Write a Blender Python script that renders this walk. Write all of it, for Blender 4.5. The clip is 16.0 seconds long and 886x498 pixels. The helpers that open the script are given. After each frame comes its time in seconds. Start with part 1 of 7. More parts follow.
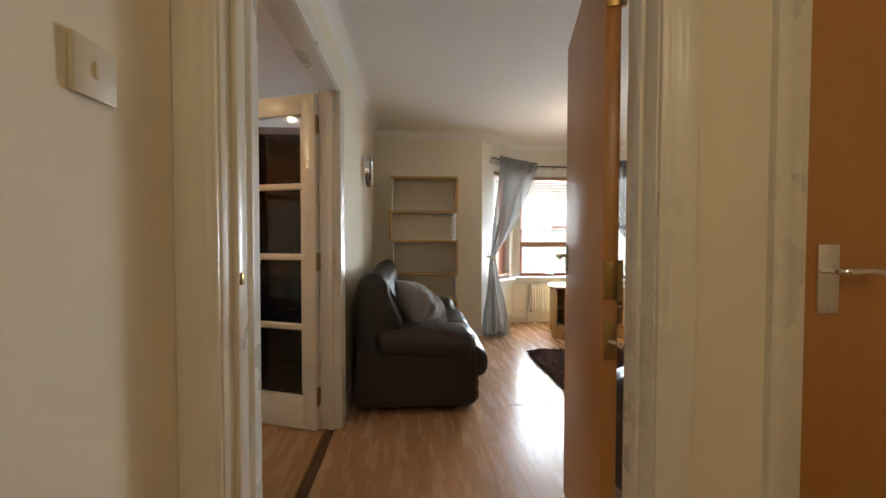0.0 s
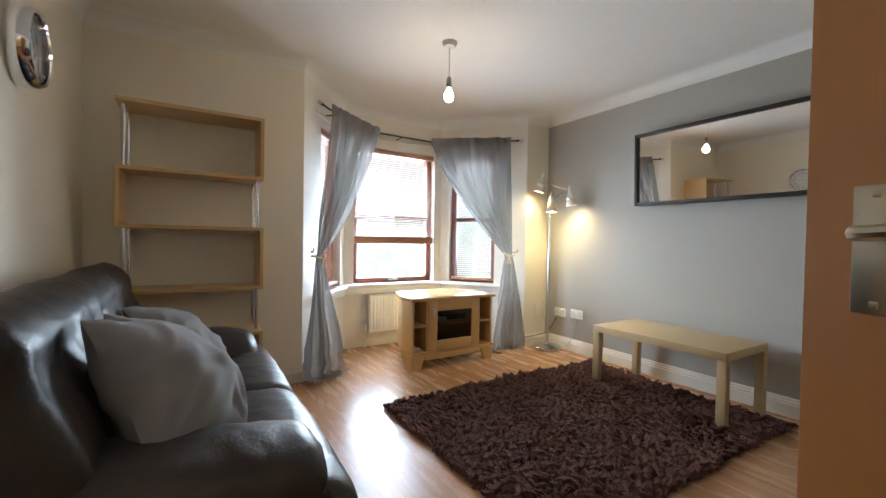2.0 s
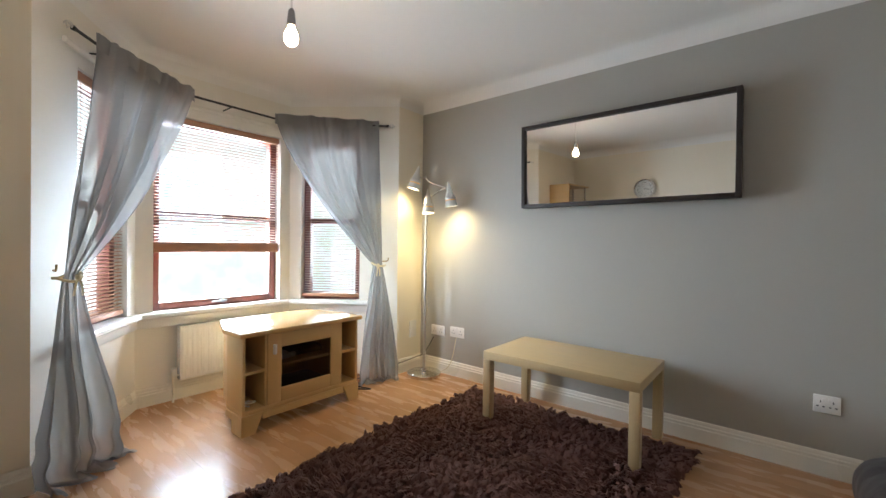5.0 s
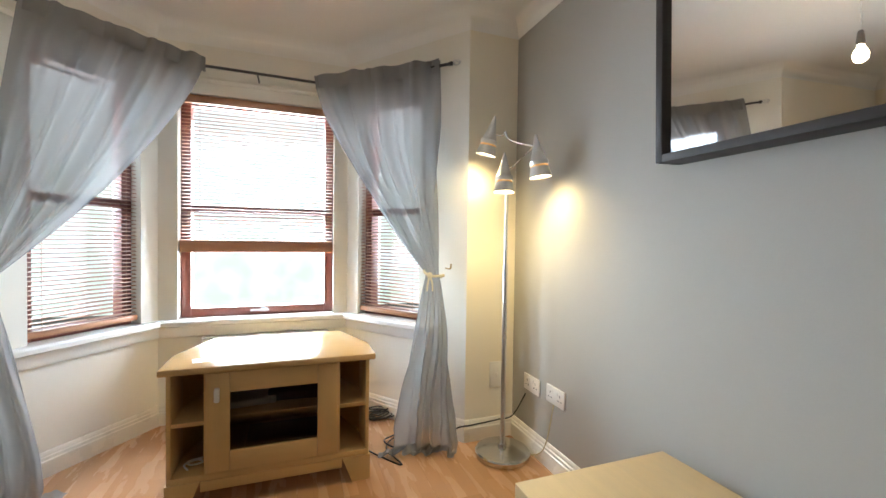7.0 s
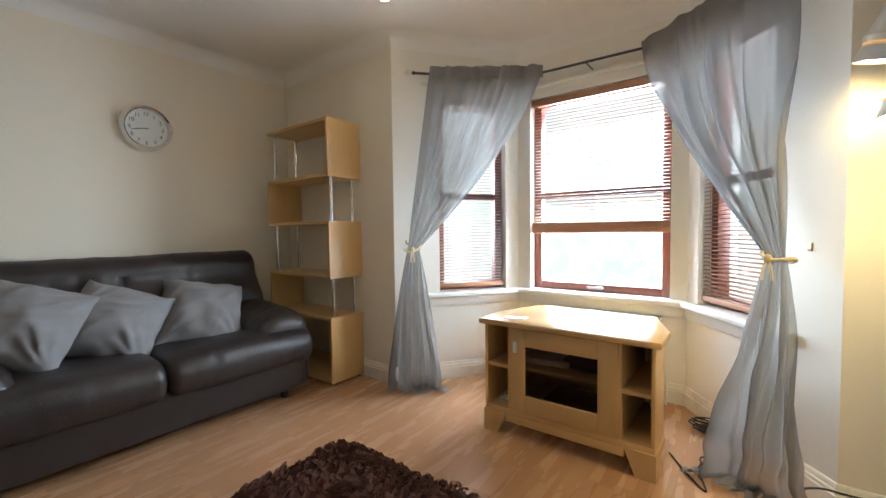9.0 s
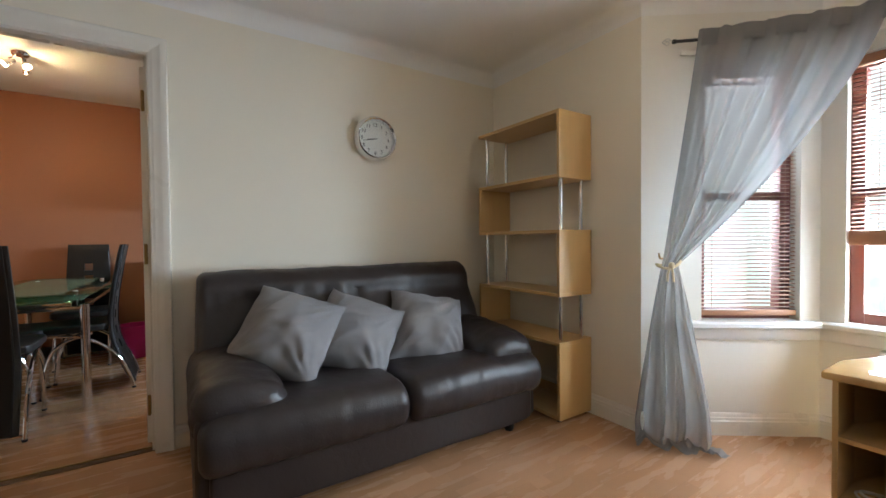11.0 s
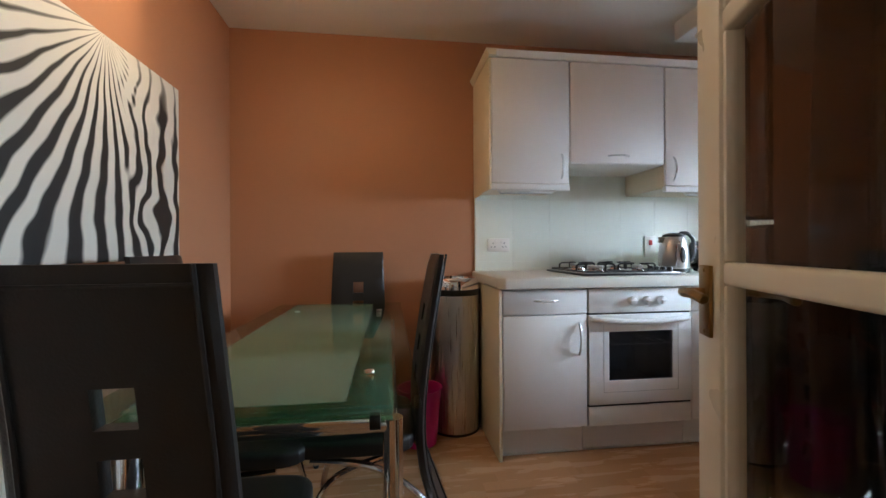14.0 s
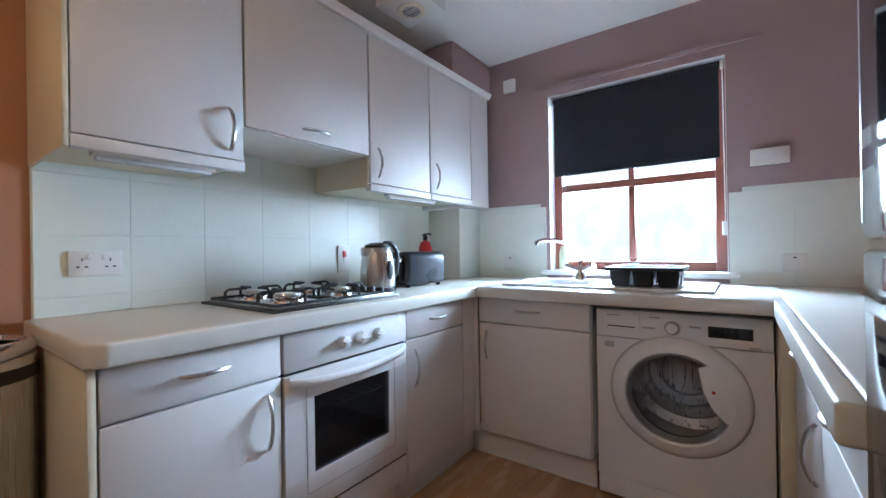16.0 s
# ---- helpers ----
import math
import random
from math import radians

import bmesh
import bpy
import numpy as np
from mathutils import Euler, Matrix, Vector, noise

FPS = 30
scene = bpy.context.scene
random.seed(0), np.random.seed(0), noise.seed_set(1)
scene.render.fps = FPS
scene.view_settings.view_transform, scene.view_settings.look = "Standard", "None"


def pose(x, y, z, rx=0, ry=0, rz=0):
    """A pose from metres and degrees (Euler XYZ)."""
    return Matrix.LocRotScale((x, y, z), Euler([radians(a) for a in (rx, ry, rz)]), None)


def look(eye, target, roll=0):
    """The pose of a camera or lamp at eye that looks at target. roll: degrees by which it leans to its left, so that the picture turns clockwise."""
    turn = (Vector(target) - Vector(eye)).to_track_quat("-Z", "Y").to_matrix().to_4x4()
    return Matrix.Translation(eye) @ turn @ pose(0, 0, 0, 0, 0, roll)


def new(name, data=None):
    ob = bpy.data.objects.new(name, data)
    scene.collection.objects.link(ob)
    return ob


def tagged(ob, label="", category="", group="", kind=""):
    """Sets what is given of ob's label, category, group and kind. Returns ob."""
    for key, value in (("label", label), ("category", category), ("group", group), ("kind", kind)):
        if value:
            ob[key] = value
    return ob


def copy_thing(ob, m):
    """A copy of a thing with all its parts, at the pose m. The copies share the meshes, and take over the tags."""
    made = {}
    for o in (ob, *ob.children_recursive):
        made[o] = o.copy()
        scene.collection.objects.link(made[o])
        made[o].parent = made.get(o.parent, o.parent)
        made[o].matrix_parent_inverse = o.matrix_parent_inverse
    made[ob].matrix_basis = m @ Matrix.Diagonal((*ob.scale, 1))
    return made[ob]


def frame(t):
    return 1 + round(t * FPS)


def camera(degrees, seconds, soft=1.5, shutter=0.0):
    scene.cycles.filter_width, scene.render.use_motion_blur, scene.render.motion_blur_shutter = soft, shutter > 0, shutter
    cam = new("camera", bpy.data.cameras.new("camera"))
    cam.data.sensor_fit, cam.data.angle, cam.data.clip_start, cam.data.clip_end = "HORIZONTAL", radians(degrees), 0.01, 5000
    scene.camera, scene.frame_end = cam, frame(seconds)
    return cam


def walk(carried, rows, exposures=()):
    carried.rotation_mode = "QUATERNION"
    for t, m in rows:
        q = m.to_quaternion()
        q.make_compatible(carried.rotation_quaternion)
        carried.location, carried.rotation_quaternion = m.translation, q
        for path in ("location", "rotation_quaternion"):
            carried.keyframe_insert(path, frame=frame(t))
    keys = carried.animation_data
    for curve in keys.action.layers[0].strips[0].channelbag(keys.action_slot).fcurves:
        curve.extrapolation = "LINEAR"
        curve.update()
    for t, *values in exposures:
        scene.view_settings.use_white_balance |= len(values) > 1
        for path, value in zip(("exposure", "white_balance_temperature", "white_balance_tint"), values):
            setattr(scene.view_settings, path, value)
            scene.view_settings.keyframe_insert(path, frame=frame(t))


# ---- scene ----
cam = camera(94.8, 16.0)
PATH = [
    (0, (0.172, 0.447, 1.152), (0.318, 2.441, 1.096), 0.1),
    (0.5, (0.219, 0.916, 1.134), (0.481, 2.898, 1.074), 0.2),
    (1, (0.248, 1.359, 1.111), (0.755, 3.293, 1.051), 0.6),
    (1.3, (0.292, 1.618, 1.095), (0.981, 3.494, 1.04), 0.7),
    (1.5, (0.293, 1.764, 1.085), (1.104, 3.592, 1.029), 0.8),
    (2, (0.275, 2.05, 1.061), (1.323, 3.753, 1.022), 1.0),
    (2.5, (0.253, 2.219, 1.104), (1.466, 3.808, 1.069), 1.1),
    (3, (0.23, 2.343, 1.137), (1.571, 3.827, 1.11), 1.0),
    (3.5, (0.225, 2.404, 1.134), (1.648, 3.81, 1.115), 1.1),
    (4, (0.322, 2.444, 1.102), (1.794, 3.798, 1.085), 1.0),
    (4.5, (0.493, 2.541, 1.112), (2.019, 3.833, 1.085), 0.8),
    (4.7, (0.575, 2.584, 1.102), (2.123, 3.851, 1.081), 0.8),
    (6.8, (2.155, 3.069, 1.112), (3.096, 4.834, 1.087), 1.0),
    (7, (2.275, 3.082, 1.118), (2.959, 4.961, 1.076), 0.8),
    (7.5, (2.584, 3.14, 1.102), (2.505, 5.137, 1.039), -0.4),
    (8, (2.849, 3.155, 1.045), (2.156, 5.031, 1.0), -0.9),
    (8.2, (2.921, 3.147, 1.037), (2.08, 4.961, 0.989), -0.9),
    (10.3, (2.693, 3.144, 1.079), (1.245, 4.522, 1.004), -0.5),
    (10.5, (2.533, 3.084, 1.038), (1.057, 4.433, 0.997), -0.4),
    (11, (2.256, 3.033, 1.067), (0.575, 4.116, 1.026), -0.5),
    (11.5, (1.912, 2.96, 1.067), (0.014, 3.59, 1.037), -0.7),
    (12, (1.494, 2.854, 1.067), (-0.5, 2.997, 1.05), -0.6),
    (12.5, (1.038, 2.721, 1.068), (-0.959, 2.599, 1.051), -0.7),
    (13, (0.588, 2.629, 1.07), (-1.402, 2.439, 1.058), -0.7),
    (13.5, (0.163, 2.511, 1.068), (-1.833, 2.382, 1.061), -0.2),
    (14, (-0.252, 2.493, 1.079), (-2.235, 2.756, 1.077), -0.3),
    (14.5, (-0.586, 2.552, 1.06), (-2.434, 3.316, 1.062), -0.3),
    (15, (-0.793, 2.664, 1.06), (-2.445, 3.79, 1.062), -0.6),
    (15.5, (-0.965, 2.744, 1.084), (-2.38, 4.157, 1.088), -0.9),
    (16, (-1.077, 2.779, 1.126), (-2.255, 4.395, 1.131), -0.9),
]
walk(cam, [(t, look(eye, target, roll)) for t, eye, target, roll in PATH], [
    (0, 0.08, 6600, 9), (0.5, 0.0, 6350, 9), (1.5, 0.1, 5950, 9), (3.5, 0.10, 5950, 9), (7.5, 0.04, 6050, 9), (8.5, 0.08, 6050, 9), (10.5, 0.08, 5950, 9),
    (12, 0.06, 6000, 10), (13, -0.04, 6300, 10), (14, -0.02, 6150, 9), (15, 0.13, 5350, 9), (16, 0.13, 5500, 9)])

# ---------------------------------------------------------------- light
world = bpy.data.worlds.new("sky")
scene.world = world
world.use_nodes = True
wn = world.node_tree.nodes
sky = wn.new("ShaderNodeTexSky")
sky.sky_type, sky.sun_disc, sky.sun_elevation, sky.sun_rotation = "NISHITA", False, radians(48), radians(150)
world.node_tree.links.new(sky.outputs[0], wn["Background"].inputs[0])
wn["Background"].inputs[1].default_value = 0.15


def lamp(name, kind, m, energy, color, **more):
    data = bpy.data.lights.new(name, kind)
    data.energy, data.color = energy, color
    if kind == "AREA":
        data.shape, data.size, data.size_y = "RECTANGLE", more["size"], more["size_y"]
    elif kind == "SPOT":
        data.spot_size, data.spot_blend, data.shadow_soft_size = radians(more["angle"]), more["blend"], more["soft"]
    elif kind == "POINT":
        data.shadow_soft_size = more["soft"]
    else:
        data.angle = radians(more["angle"])
    ob = new(name, data)
    ob.matrix_world = m
    return ob


DAY, WARM = (0.78, 0.90, 1.0), (1.0, 0.79, 0.38)
lamp("sun", "SUN", look((6, 14, 12), (1.5, 3, 0)), 1.0, (1.0, 0.95, 0.88), angle=12)
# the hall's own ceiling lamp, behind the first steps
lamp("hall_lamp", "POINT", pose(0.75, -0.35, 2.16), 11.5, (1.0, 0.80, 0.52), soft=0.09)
# the sky's light in the window openings
lamp("bay_daylight_front", "AREA", look((2.06, 6.15, 1.25), (1.6, 3.0, 1.4)), 172, DAY, size=0.85, size_y=1.3)
lamp("bay_daylight_west", "AREA", look((1.13, 5.80, 1.35), (2.6, 4.9, 0.8)), 16, DAY, size=0.45, size_y=1.3)
lamp("bay_daylight_east", "AREA", look((3.02, 5.80, 1.35), (1.5, 4.9, 0.8)), 20, DAY, size=0.45, size_y=1.3)
lamp("kitchen_daylight", "AREA", look((-1.55, 6.30, 1.85), (-1.70, 3.4, 0.58)), 610, (0.70, 0.86, 1.0), size=1.6, size_y=1.4)

# ---------------------------------------------------------------- materials
def mat(name, color, rough=0.5, metal=0.0, vary=0.06, scale=6.0, bump=0.0, bscale=60.0, coat=0.0, emit=0.0, glass=0.0, stretch=(1, 1, 1),
        sheen=0.0, alpha=1.0, spec=0.5, rvary=0.1, crease=0.0, cscale=8.0):
    m = bpy.data.materials.new(name)
    m.use_nodes = True
    nt = m.node_tree
    n, l = nt.nodes, nt.links
    b = n["Principled BSDF"]
    b.inputs["Metallic"].default_value = metal
    b.inputs["Coat Weight"].default_value = coat
    b.inputs["Coat Roughness"].default_value = 0.12
    b.inputs["Sheen Weight"].default_value = sheen
    b.inputs["Alpha"].default_value = alpha
    b.inputs["Transmission Weight"].default_value = glass
    b.inputs["Specular IOR Level"].default_value = spec
    geo, mp = n.new("ShaderNodeNewGeometry"), n.new("ShaderNodeMapping")
    mp.inputs["Scale"].default_value = stretch
    tc = n.new("ShaderNodeTexCoord")
    l.new(tc.outputs["Object"], mp.inputs["Vector"])
    big, fine = n.new("ShaderNodeTexNoise"), n.new("ShaderNodeTexNoise")
    big.inputs["Scale"].default_value, fine.inputs["Scale"].default_value = scale, bscale
    big.inputs["Detail"].default_value, fine.inputs["Detail"].default_value = 4, 3
    l.new(mp.outputs[0], big.inputs["Vector"])
    l.new(mp.outputs[0], fine.inputs["Vector"])
    mix = n.new("ShaderNodeMix")
    mix.data_type = "RGBA"
    mix.inputs["A"].default_value = (*[c * (1 - vary * 1.6) for c in color], 1)
    mix.inputs["B"].default_value = (*[min(1, c * (1 + vary * 1.6)) for c in color], 1)
    add = n.new("ShaderNodeMath")
    add.operation = "MULTIPLY_ADD"
    add.inputs[1].default_value = 0.35
    l.new(fine.outputs["Fac"], add.inputs[0])
    sc = n.new("ShaderNodeMath")
    sc.operation = "MULTIPLY"
    sc.inputs[1].default_value = 0.65
    l.new(big.outputs["Fac"], sc.inputs[0])
    l.new(sc.outputs[0], add.inputs[2])
    l.new(add.outputs[0], mix.inputs["Factor"])
    l.new(mix.outputs["Result"], b.inputs["Base Color"])
    rr = n.new("ShaderNodeMapRange")
    rr.inputs["To Min"].default_value, rr.inputs["To Max"].default_value = max(0.0, rough * (1 - rvary * 2)), min(1.0, rough * (1 + rvary * 2))
    l.new(big.outputs["Fac"], rr.inputs["Value"])
    l.new(rr.outputs[0], b.inputs["Roughness"])
    if bump:
        bp = n.new("ShaderNodeBump")
        bp.inputs["Strength"].default_value, bp.inputs["Distance"].default_value = bump, 0.004
        l.new(fine.outputs["Fac"], bp.inputs["Height"])
        l.new(bp.outputs[0], b.inputs["Normal"])
        if crease:
            rg, b2 = n.new("ShaderNodeTexNoise"), n.new("ShaderNodeBump")
            rg.noise_type = "FBM"
            rg.inputs["Scale"].default_value, rg.inputs["Detail"].default_value, rg.inputs["Distortion"].default_value = cscale, 2.5, 0.6
            b2.inputs["Strength"].default_value, b2.inputs["Distance"].default_value = crease, 0.018
            l.new(mp.outputs[0], rg.inputs["Vector"])
            l.new(rg.outputs["Fac"], b2.inputs["Height"])
            l.new(b2.outputs[0], bp.inputs["Normal"])
    if emit:
        b.inputs["Emission Color"].default_value = (*color, 1)
        b.inputs["Emission Strength"].default_value = emit
    return m


def floor_mat():
    """Three-strip oak laminate: short blocks of slightly different browns, with a fine grain along each plank."""
    m = mat("oak_laminate", (0.46, 0.258, 0.13), rough=0.27, spec=0.32, vary=0.055, scale=3.0, bscale=40.0, stretch=(5, 0.9, 1), rvary=0.15)
    nt = m.node_tree
    n, l = nt.nodes, nt.links
    b = n["Principled BSDF"]
    tc, info = n.new("ShaderNodeTexCoord"), n.new("ShaderNodeObjectInfo")
    shift = n.new("ShaderNodeVectorMath")
    shift.operation = "MULTIPLY_ADD"
    shift.inputs[1].default_value = (0, 7.3, 0)
    l.new(info.outputs["Random"], shift.inputs[0])
    l.new(tc.outputs["Object"], shift.inputs[2])
    turn = n.new("ShaderNodeMapping")
    turn.inputs["Rotation"].default_value = (0, 0, radians(90))
    l.new(shift.outputs[0], turn.inputs["Vector"])
    br = n.new("ShaderNodeTexBrick")
    br.inputs["Scale"].default_value = 1.0
    br.inputs["Brick Width"].default_value, br.inputs["Row Height"].default_value = 0.36, 0.0635
    br.inputs["Mortar Size"].default_value = 0.0006
    br.inputs["Color1"].default_value, br.inputs["Color2"].default_value = (0.36, 0.19, 0.095, 1), (0.57, 0.335, 0.19, 1)
    br.inputs["Mortar"].default_value = (0.37, 0.20, 0.11, 1)
    br.offset, br.offset_frequency = 0.37, 2
    l.new(turn.outputs[0], br.inputs["Vector"])
    old = b.inputs["Base Color"].links[0].from_socket
    mix = n.new("ShaderNodeMix")
    mix.data_type = "RGBA"
    mix.inputs["Factor"].default_value = 0.55
    l.new(br.outputs["Color"], mix.inputs["A"])
    l.new(old, mix.inputs["B"])
    l.new(mix.outputs["Result"], b.inputs["Base Color"])
    return m


def wood_mat(name, color, rough=0.4, axis=(1, 1, 14), vary=0.12):
    return mat(name, color, rough=rough, vary=vary, scale=2.2, bscale=26.0, stretch=axis, bump=0.05)


M_CREAM = mat("cream_wall_paint", (0.82, 0.752, 0.62), 0.75, vary=0.025, scale=1.2, bump=0.06, bscale=220)
M_GREY = mat("grey_green_wall_paint", (0.400, 0.379, 0.336), 0.75, vary=0.025, scale=1.2, bump=0.06, bscale=220)
M_ORANGE = mat("terracotta_wall_paint", (0.42, 0.190, 0.099), 0.7, vary=0.035, scale=1.4, bump=0.06, bscale=220)
M_MAUVE = mat("mauve_wall_paint", (0.36, 0.255, 0.25), 0.7, vary=0.03, scale=1.4, bump=0.06, bscale=220)
M_CEIL = mat("white_ceiling_paint", (0.83, 0.81, 0.77), 0.85, vary=0.02, scale=1.0, bump=0.08, bscale=150)
M_WHITE = mat("white_gloss_woodwork", (0.78, 0.74, 0.655), 0.30, vary=0.02, scale=4, rvary=0.2)
M_SILL = mat("white_sill_paint", (0.80, 0.79, 0.77), 0.35, vary=0.02)
M_REVEAL = mat("white_bay_paint", (0.79, 0.755, 0.675), 0.6, vary=0.02)
M_FLOOR = floor_mat()
M_UNDER = mat("underlay", (0.10, 0.06, 0.035), 0.9)
M_DOORWOOD = wood_mat("orange_beech_veneer", (0.45, 0.212, 0.070), 0.38, axis=(10, 10, 0.5), vary=0.08)
M_REDWOOD = wood_mat("red_brown_window_stain", (0.20, 0.055, 0.035), 0.35, axis=(6, 6, 6), vary=0.15)
M_BLIND = wood_mat("red_brown_blind_slats", (0.42, 0.21, 0.115), 0.4, axis=(2, 20, 20))
M_BEECH = wood_mat("pale_beech_veneer", (0.62, 0.395, 0.16), 0.38, axis=(1.2, 14, 14), vary=0.07)
M_BEECHV = wood_mat("pale_beech_veneer_upright", (0.62, 0.395, 0.16), 0.38, axis=(14, 14, 1.2), vary=0.07)
M_BIRCH = wood_mat("birch_effect_foil", (0.53, 0.385, 0.20), 0.42, axis=(14, 1.2, 14), vary=0.11)
M_CHROME = mat("chrome", (0.80, 0.80, 0.82), 0.10, 1.0, vary=0.01)
M_STEEL = mat("brushed_steel", (0.62, 0.61, 0.60), 0.28, 1.0, vary=0.025, scale=3, stretch=(60, 60, 1), bscale=40, rvary=0.05)
M_NICKEL = mat("satin_nickel", (0.60, 0.55, 0.46), 0.30, 1.0, vary=0.03, scale=20)
M_BRASS = mat("aged_brass", (0.33, 0.22, 0.085), 0.36, 1.0, vary=0.12, scale=30)
M_BLACK = mat("black_plastic", (0.012, 0.012, 0.013), 0.35, vary=0.1)
M_BLACKGLOSS = mat("black_glass", (0.008, 0.008, 0.01), 0.06, vary=0.05)
M_LEATHER = mat("dark_brown_leather", (0.028, 0.0205, 0.0195), 0.40, vary=0.08, scale=7, bump=0.30, bscale=150, rvary=0.10, crease=0.18, cscale=14.0)
M_FAUX = mat("black_leatherette", (0.014, 0.013, 0.013), 0.4, vary=0.12, scale=8, bump=0.2, bscale=200)
M_CUSHION = mat("grey_linen_weave", (0.225, 0.213, 0.218), 0.9, vary=0.06, scale=30, bump=0.4, bscale=420, sheen=0.1, crease=0.25, cscale=9.0)
M_CURTAIN = mat("grey_voile_weave", (0.225, 0.22, 0.226), 0.9, vary=0.05, scale=10, bump=0.25, bscale=420, alpha=1.0)
M_RUG = mat("dark_brown_shag", (0.115, 0.047, 0.036), 0.95, vary=0.45, scale=11, bscale=80)
M_PLASTIC = mat("white_plastic", (0.78, 0.76, 0.72), 0.35, vary=0.015)
M_UNIT = mat("white_foil_unit", (0.76, 0.735, 0.72), 0.52, vary=0.02, scale=3)
M_CREAMTRIM = mat("cream_unit_trim", (0.74, 0.66, 0.50), 0.45, vary=0.03)
M_WORKTOP = mat("pale_stone_laminate", (0.72, 0.69, 0.63), 0.32, vary=0.05, scale=90, bscale=400)
M_TILE = mat("white_glazed_tile", (0.77, 0.80, 0.72), 0.36, vary=0.025, scale=3, bump=0.03, bscale=25)
M_GROUT = mat("pale_grout", (0.78, 0.80, 0.73), 0.8)
M_APPL = mat("white_enamel", (0.80, 0.80, 0.80), 0.25, vary=0.01)
M_PINK = mat("pink_plastic", (0.52, 0.015, 0.19), 0.4, vary=0.05)
M_SILVERPL = mat("silver_plastic", (0.45, 0.45, 0.46), 0.35, 0.6)
M_BLINDFAB = mat("black_blackout_fabric", (0.012, 0.012, 0.016), 0.85, vary=0.1, bump=0.1)
M_BULB = mat("lit_bulb", (1.0, 0.76, 0.46), 0.3, emit=85.0)
M_SPOTGLOW = mat("lit_halogen", (1.0, 0.74, 0.40), 0.3, emit=22.0)
M_RED = mat("red_paint", (0.45, 0.02, 0.02), 0.35)
M_WHITEPAINT = mat("white_print", (0.85, 0.84, 0.82), 0.5)
M_GREYFABRIC = mat("pale_cord", (0.55, 0.45, 0.27), 0.8)
M_DARKFRAME = wood_mat("black_brown_frame", (0.020, 0.012, 0.009), 0.62, axis=(8, 1, 8))


def glass_mat(name, color, rough, opacity):
    """A thin pane: mostly clear, with the gloss of glass on top."""
    m = bpy.data.materials.new(name)
    m.use_nodes = True
    n, l = m.node_tree.nodes, m.node_tree.links
    n.clear()
    out, mix, tr, gl, fr = [n.new("ShaderNode" + k) for k in ("OutputMaterial", "MixShader", "BsdfTransparent", "BsdfGlossy", "LayerWeight")]
    tr.inputs[0].default_value = (*color, 1)
    gl.inputs["Roughness"].default_value = rough
    fr.inputs["Blend"].default_value = 0.5
    pw, ma = n.new("ShaderNodeMath"), n.new("ShaderNodeMath")
    pw.operation, ma.operation = "POWER", "MULTIPLY_ADD"
    pw.inputs[1].default_value, ma.inputs[1].default_value, ma.inputs[2].default_value = 4.5, 0.75, 0.035
    l.new(fr.outputs["Facing"], pw.inputs[0])
    l.new(pw.outputs[0], ma.inputs[0])
    l.new(ma.outputs[0], mix.inputs[0])
    l.new(tr.outputs[0], mix.inputs[1])
    l.new(gl.outputs[0], mix.inputs[2])
    last = mix
    if opacity:
        df, m2 = n.new("ShaderNodeBsdfDiffuse"), n.new("ShaderNodeMixShader")
        df.inputs[0].default_value = (*[c * 0.8 for c in color], 1)
        m2.inputs[0].default_value = opacity
        l.new(mix.outputs[0], m2.inputs[1])
        l.new(df.outputs[0], m2.inputs[2])
        last = m2
    l.new(last.outputs[0], out.inputs[0])
    return m


M_GLASS = glass_mat("clear_glass", (0.96, 0.97, 0.96), 0.01, 0.0)
M_FROST = glass_mat("frosted_green_glass", (0.55, 0.78, 0.66), 0.12, 0.20)
M_TABLEGLASS = glass_mat("green_edged_glass", (0.80, 0.93, 0.87), 0.02, 0.0)
M_MIRROR = mat("mirror_silver", (0.92, 0.92, 0.91), 0.015, 1.0, vary=0.0, rvary=0.0)


def voile_mat():
    """Thin curtain cloth: diffuse, with light passing through."""
    m = M_CURTAIN
    n, l = m.node_tree.nodes, m.node_tree.links
    b, out = n["Principled BSDF"], n["Material Output"]
    tl, tr, m1, m2 = n.new("ShaderNodeBsdfTranslucent"), n.new("ShaderNodeBsdfTransparent"), n.new("ShaderNodeMixShader"), n.new("ShaderNodeMixShader")
    tl.inputs[0].default_value = (0.40, 0.395, 0.39, 1)
    m1.inputs[0].default_value, m2.inputs[0].default_value = 0.32, 0.23
    l.new(b.outputs[0], m1.inputs[1])
    l.new(tl.outputs[0], m1.inputs[2])
    l.new(m1.outputs[0], m2.inputs[1])
    l.new(tr.outputs[0], m2.inputs[2])
    l.new(m2.outputs[0], out.inputs[0])


voile_mat()


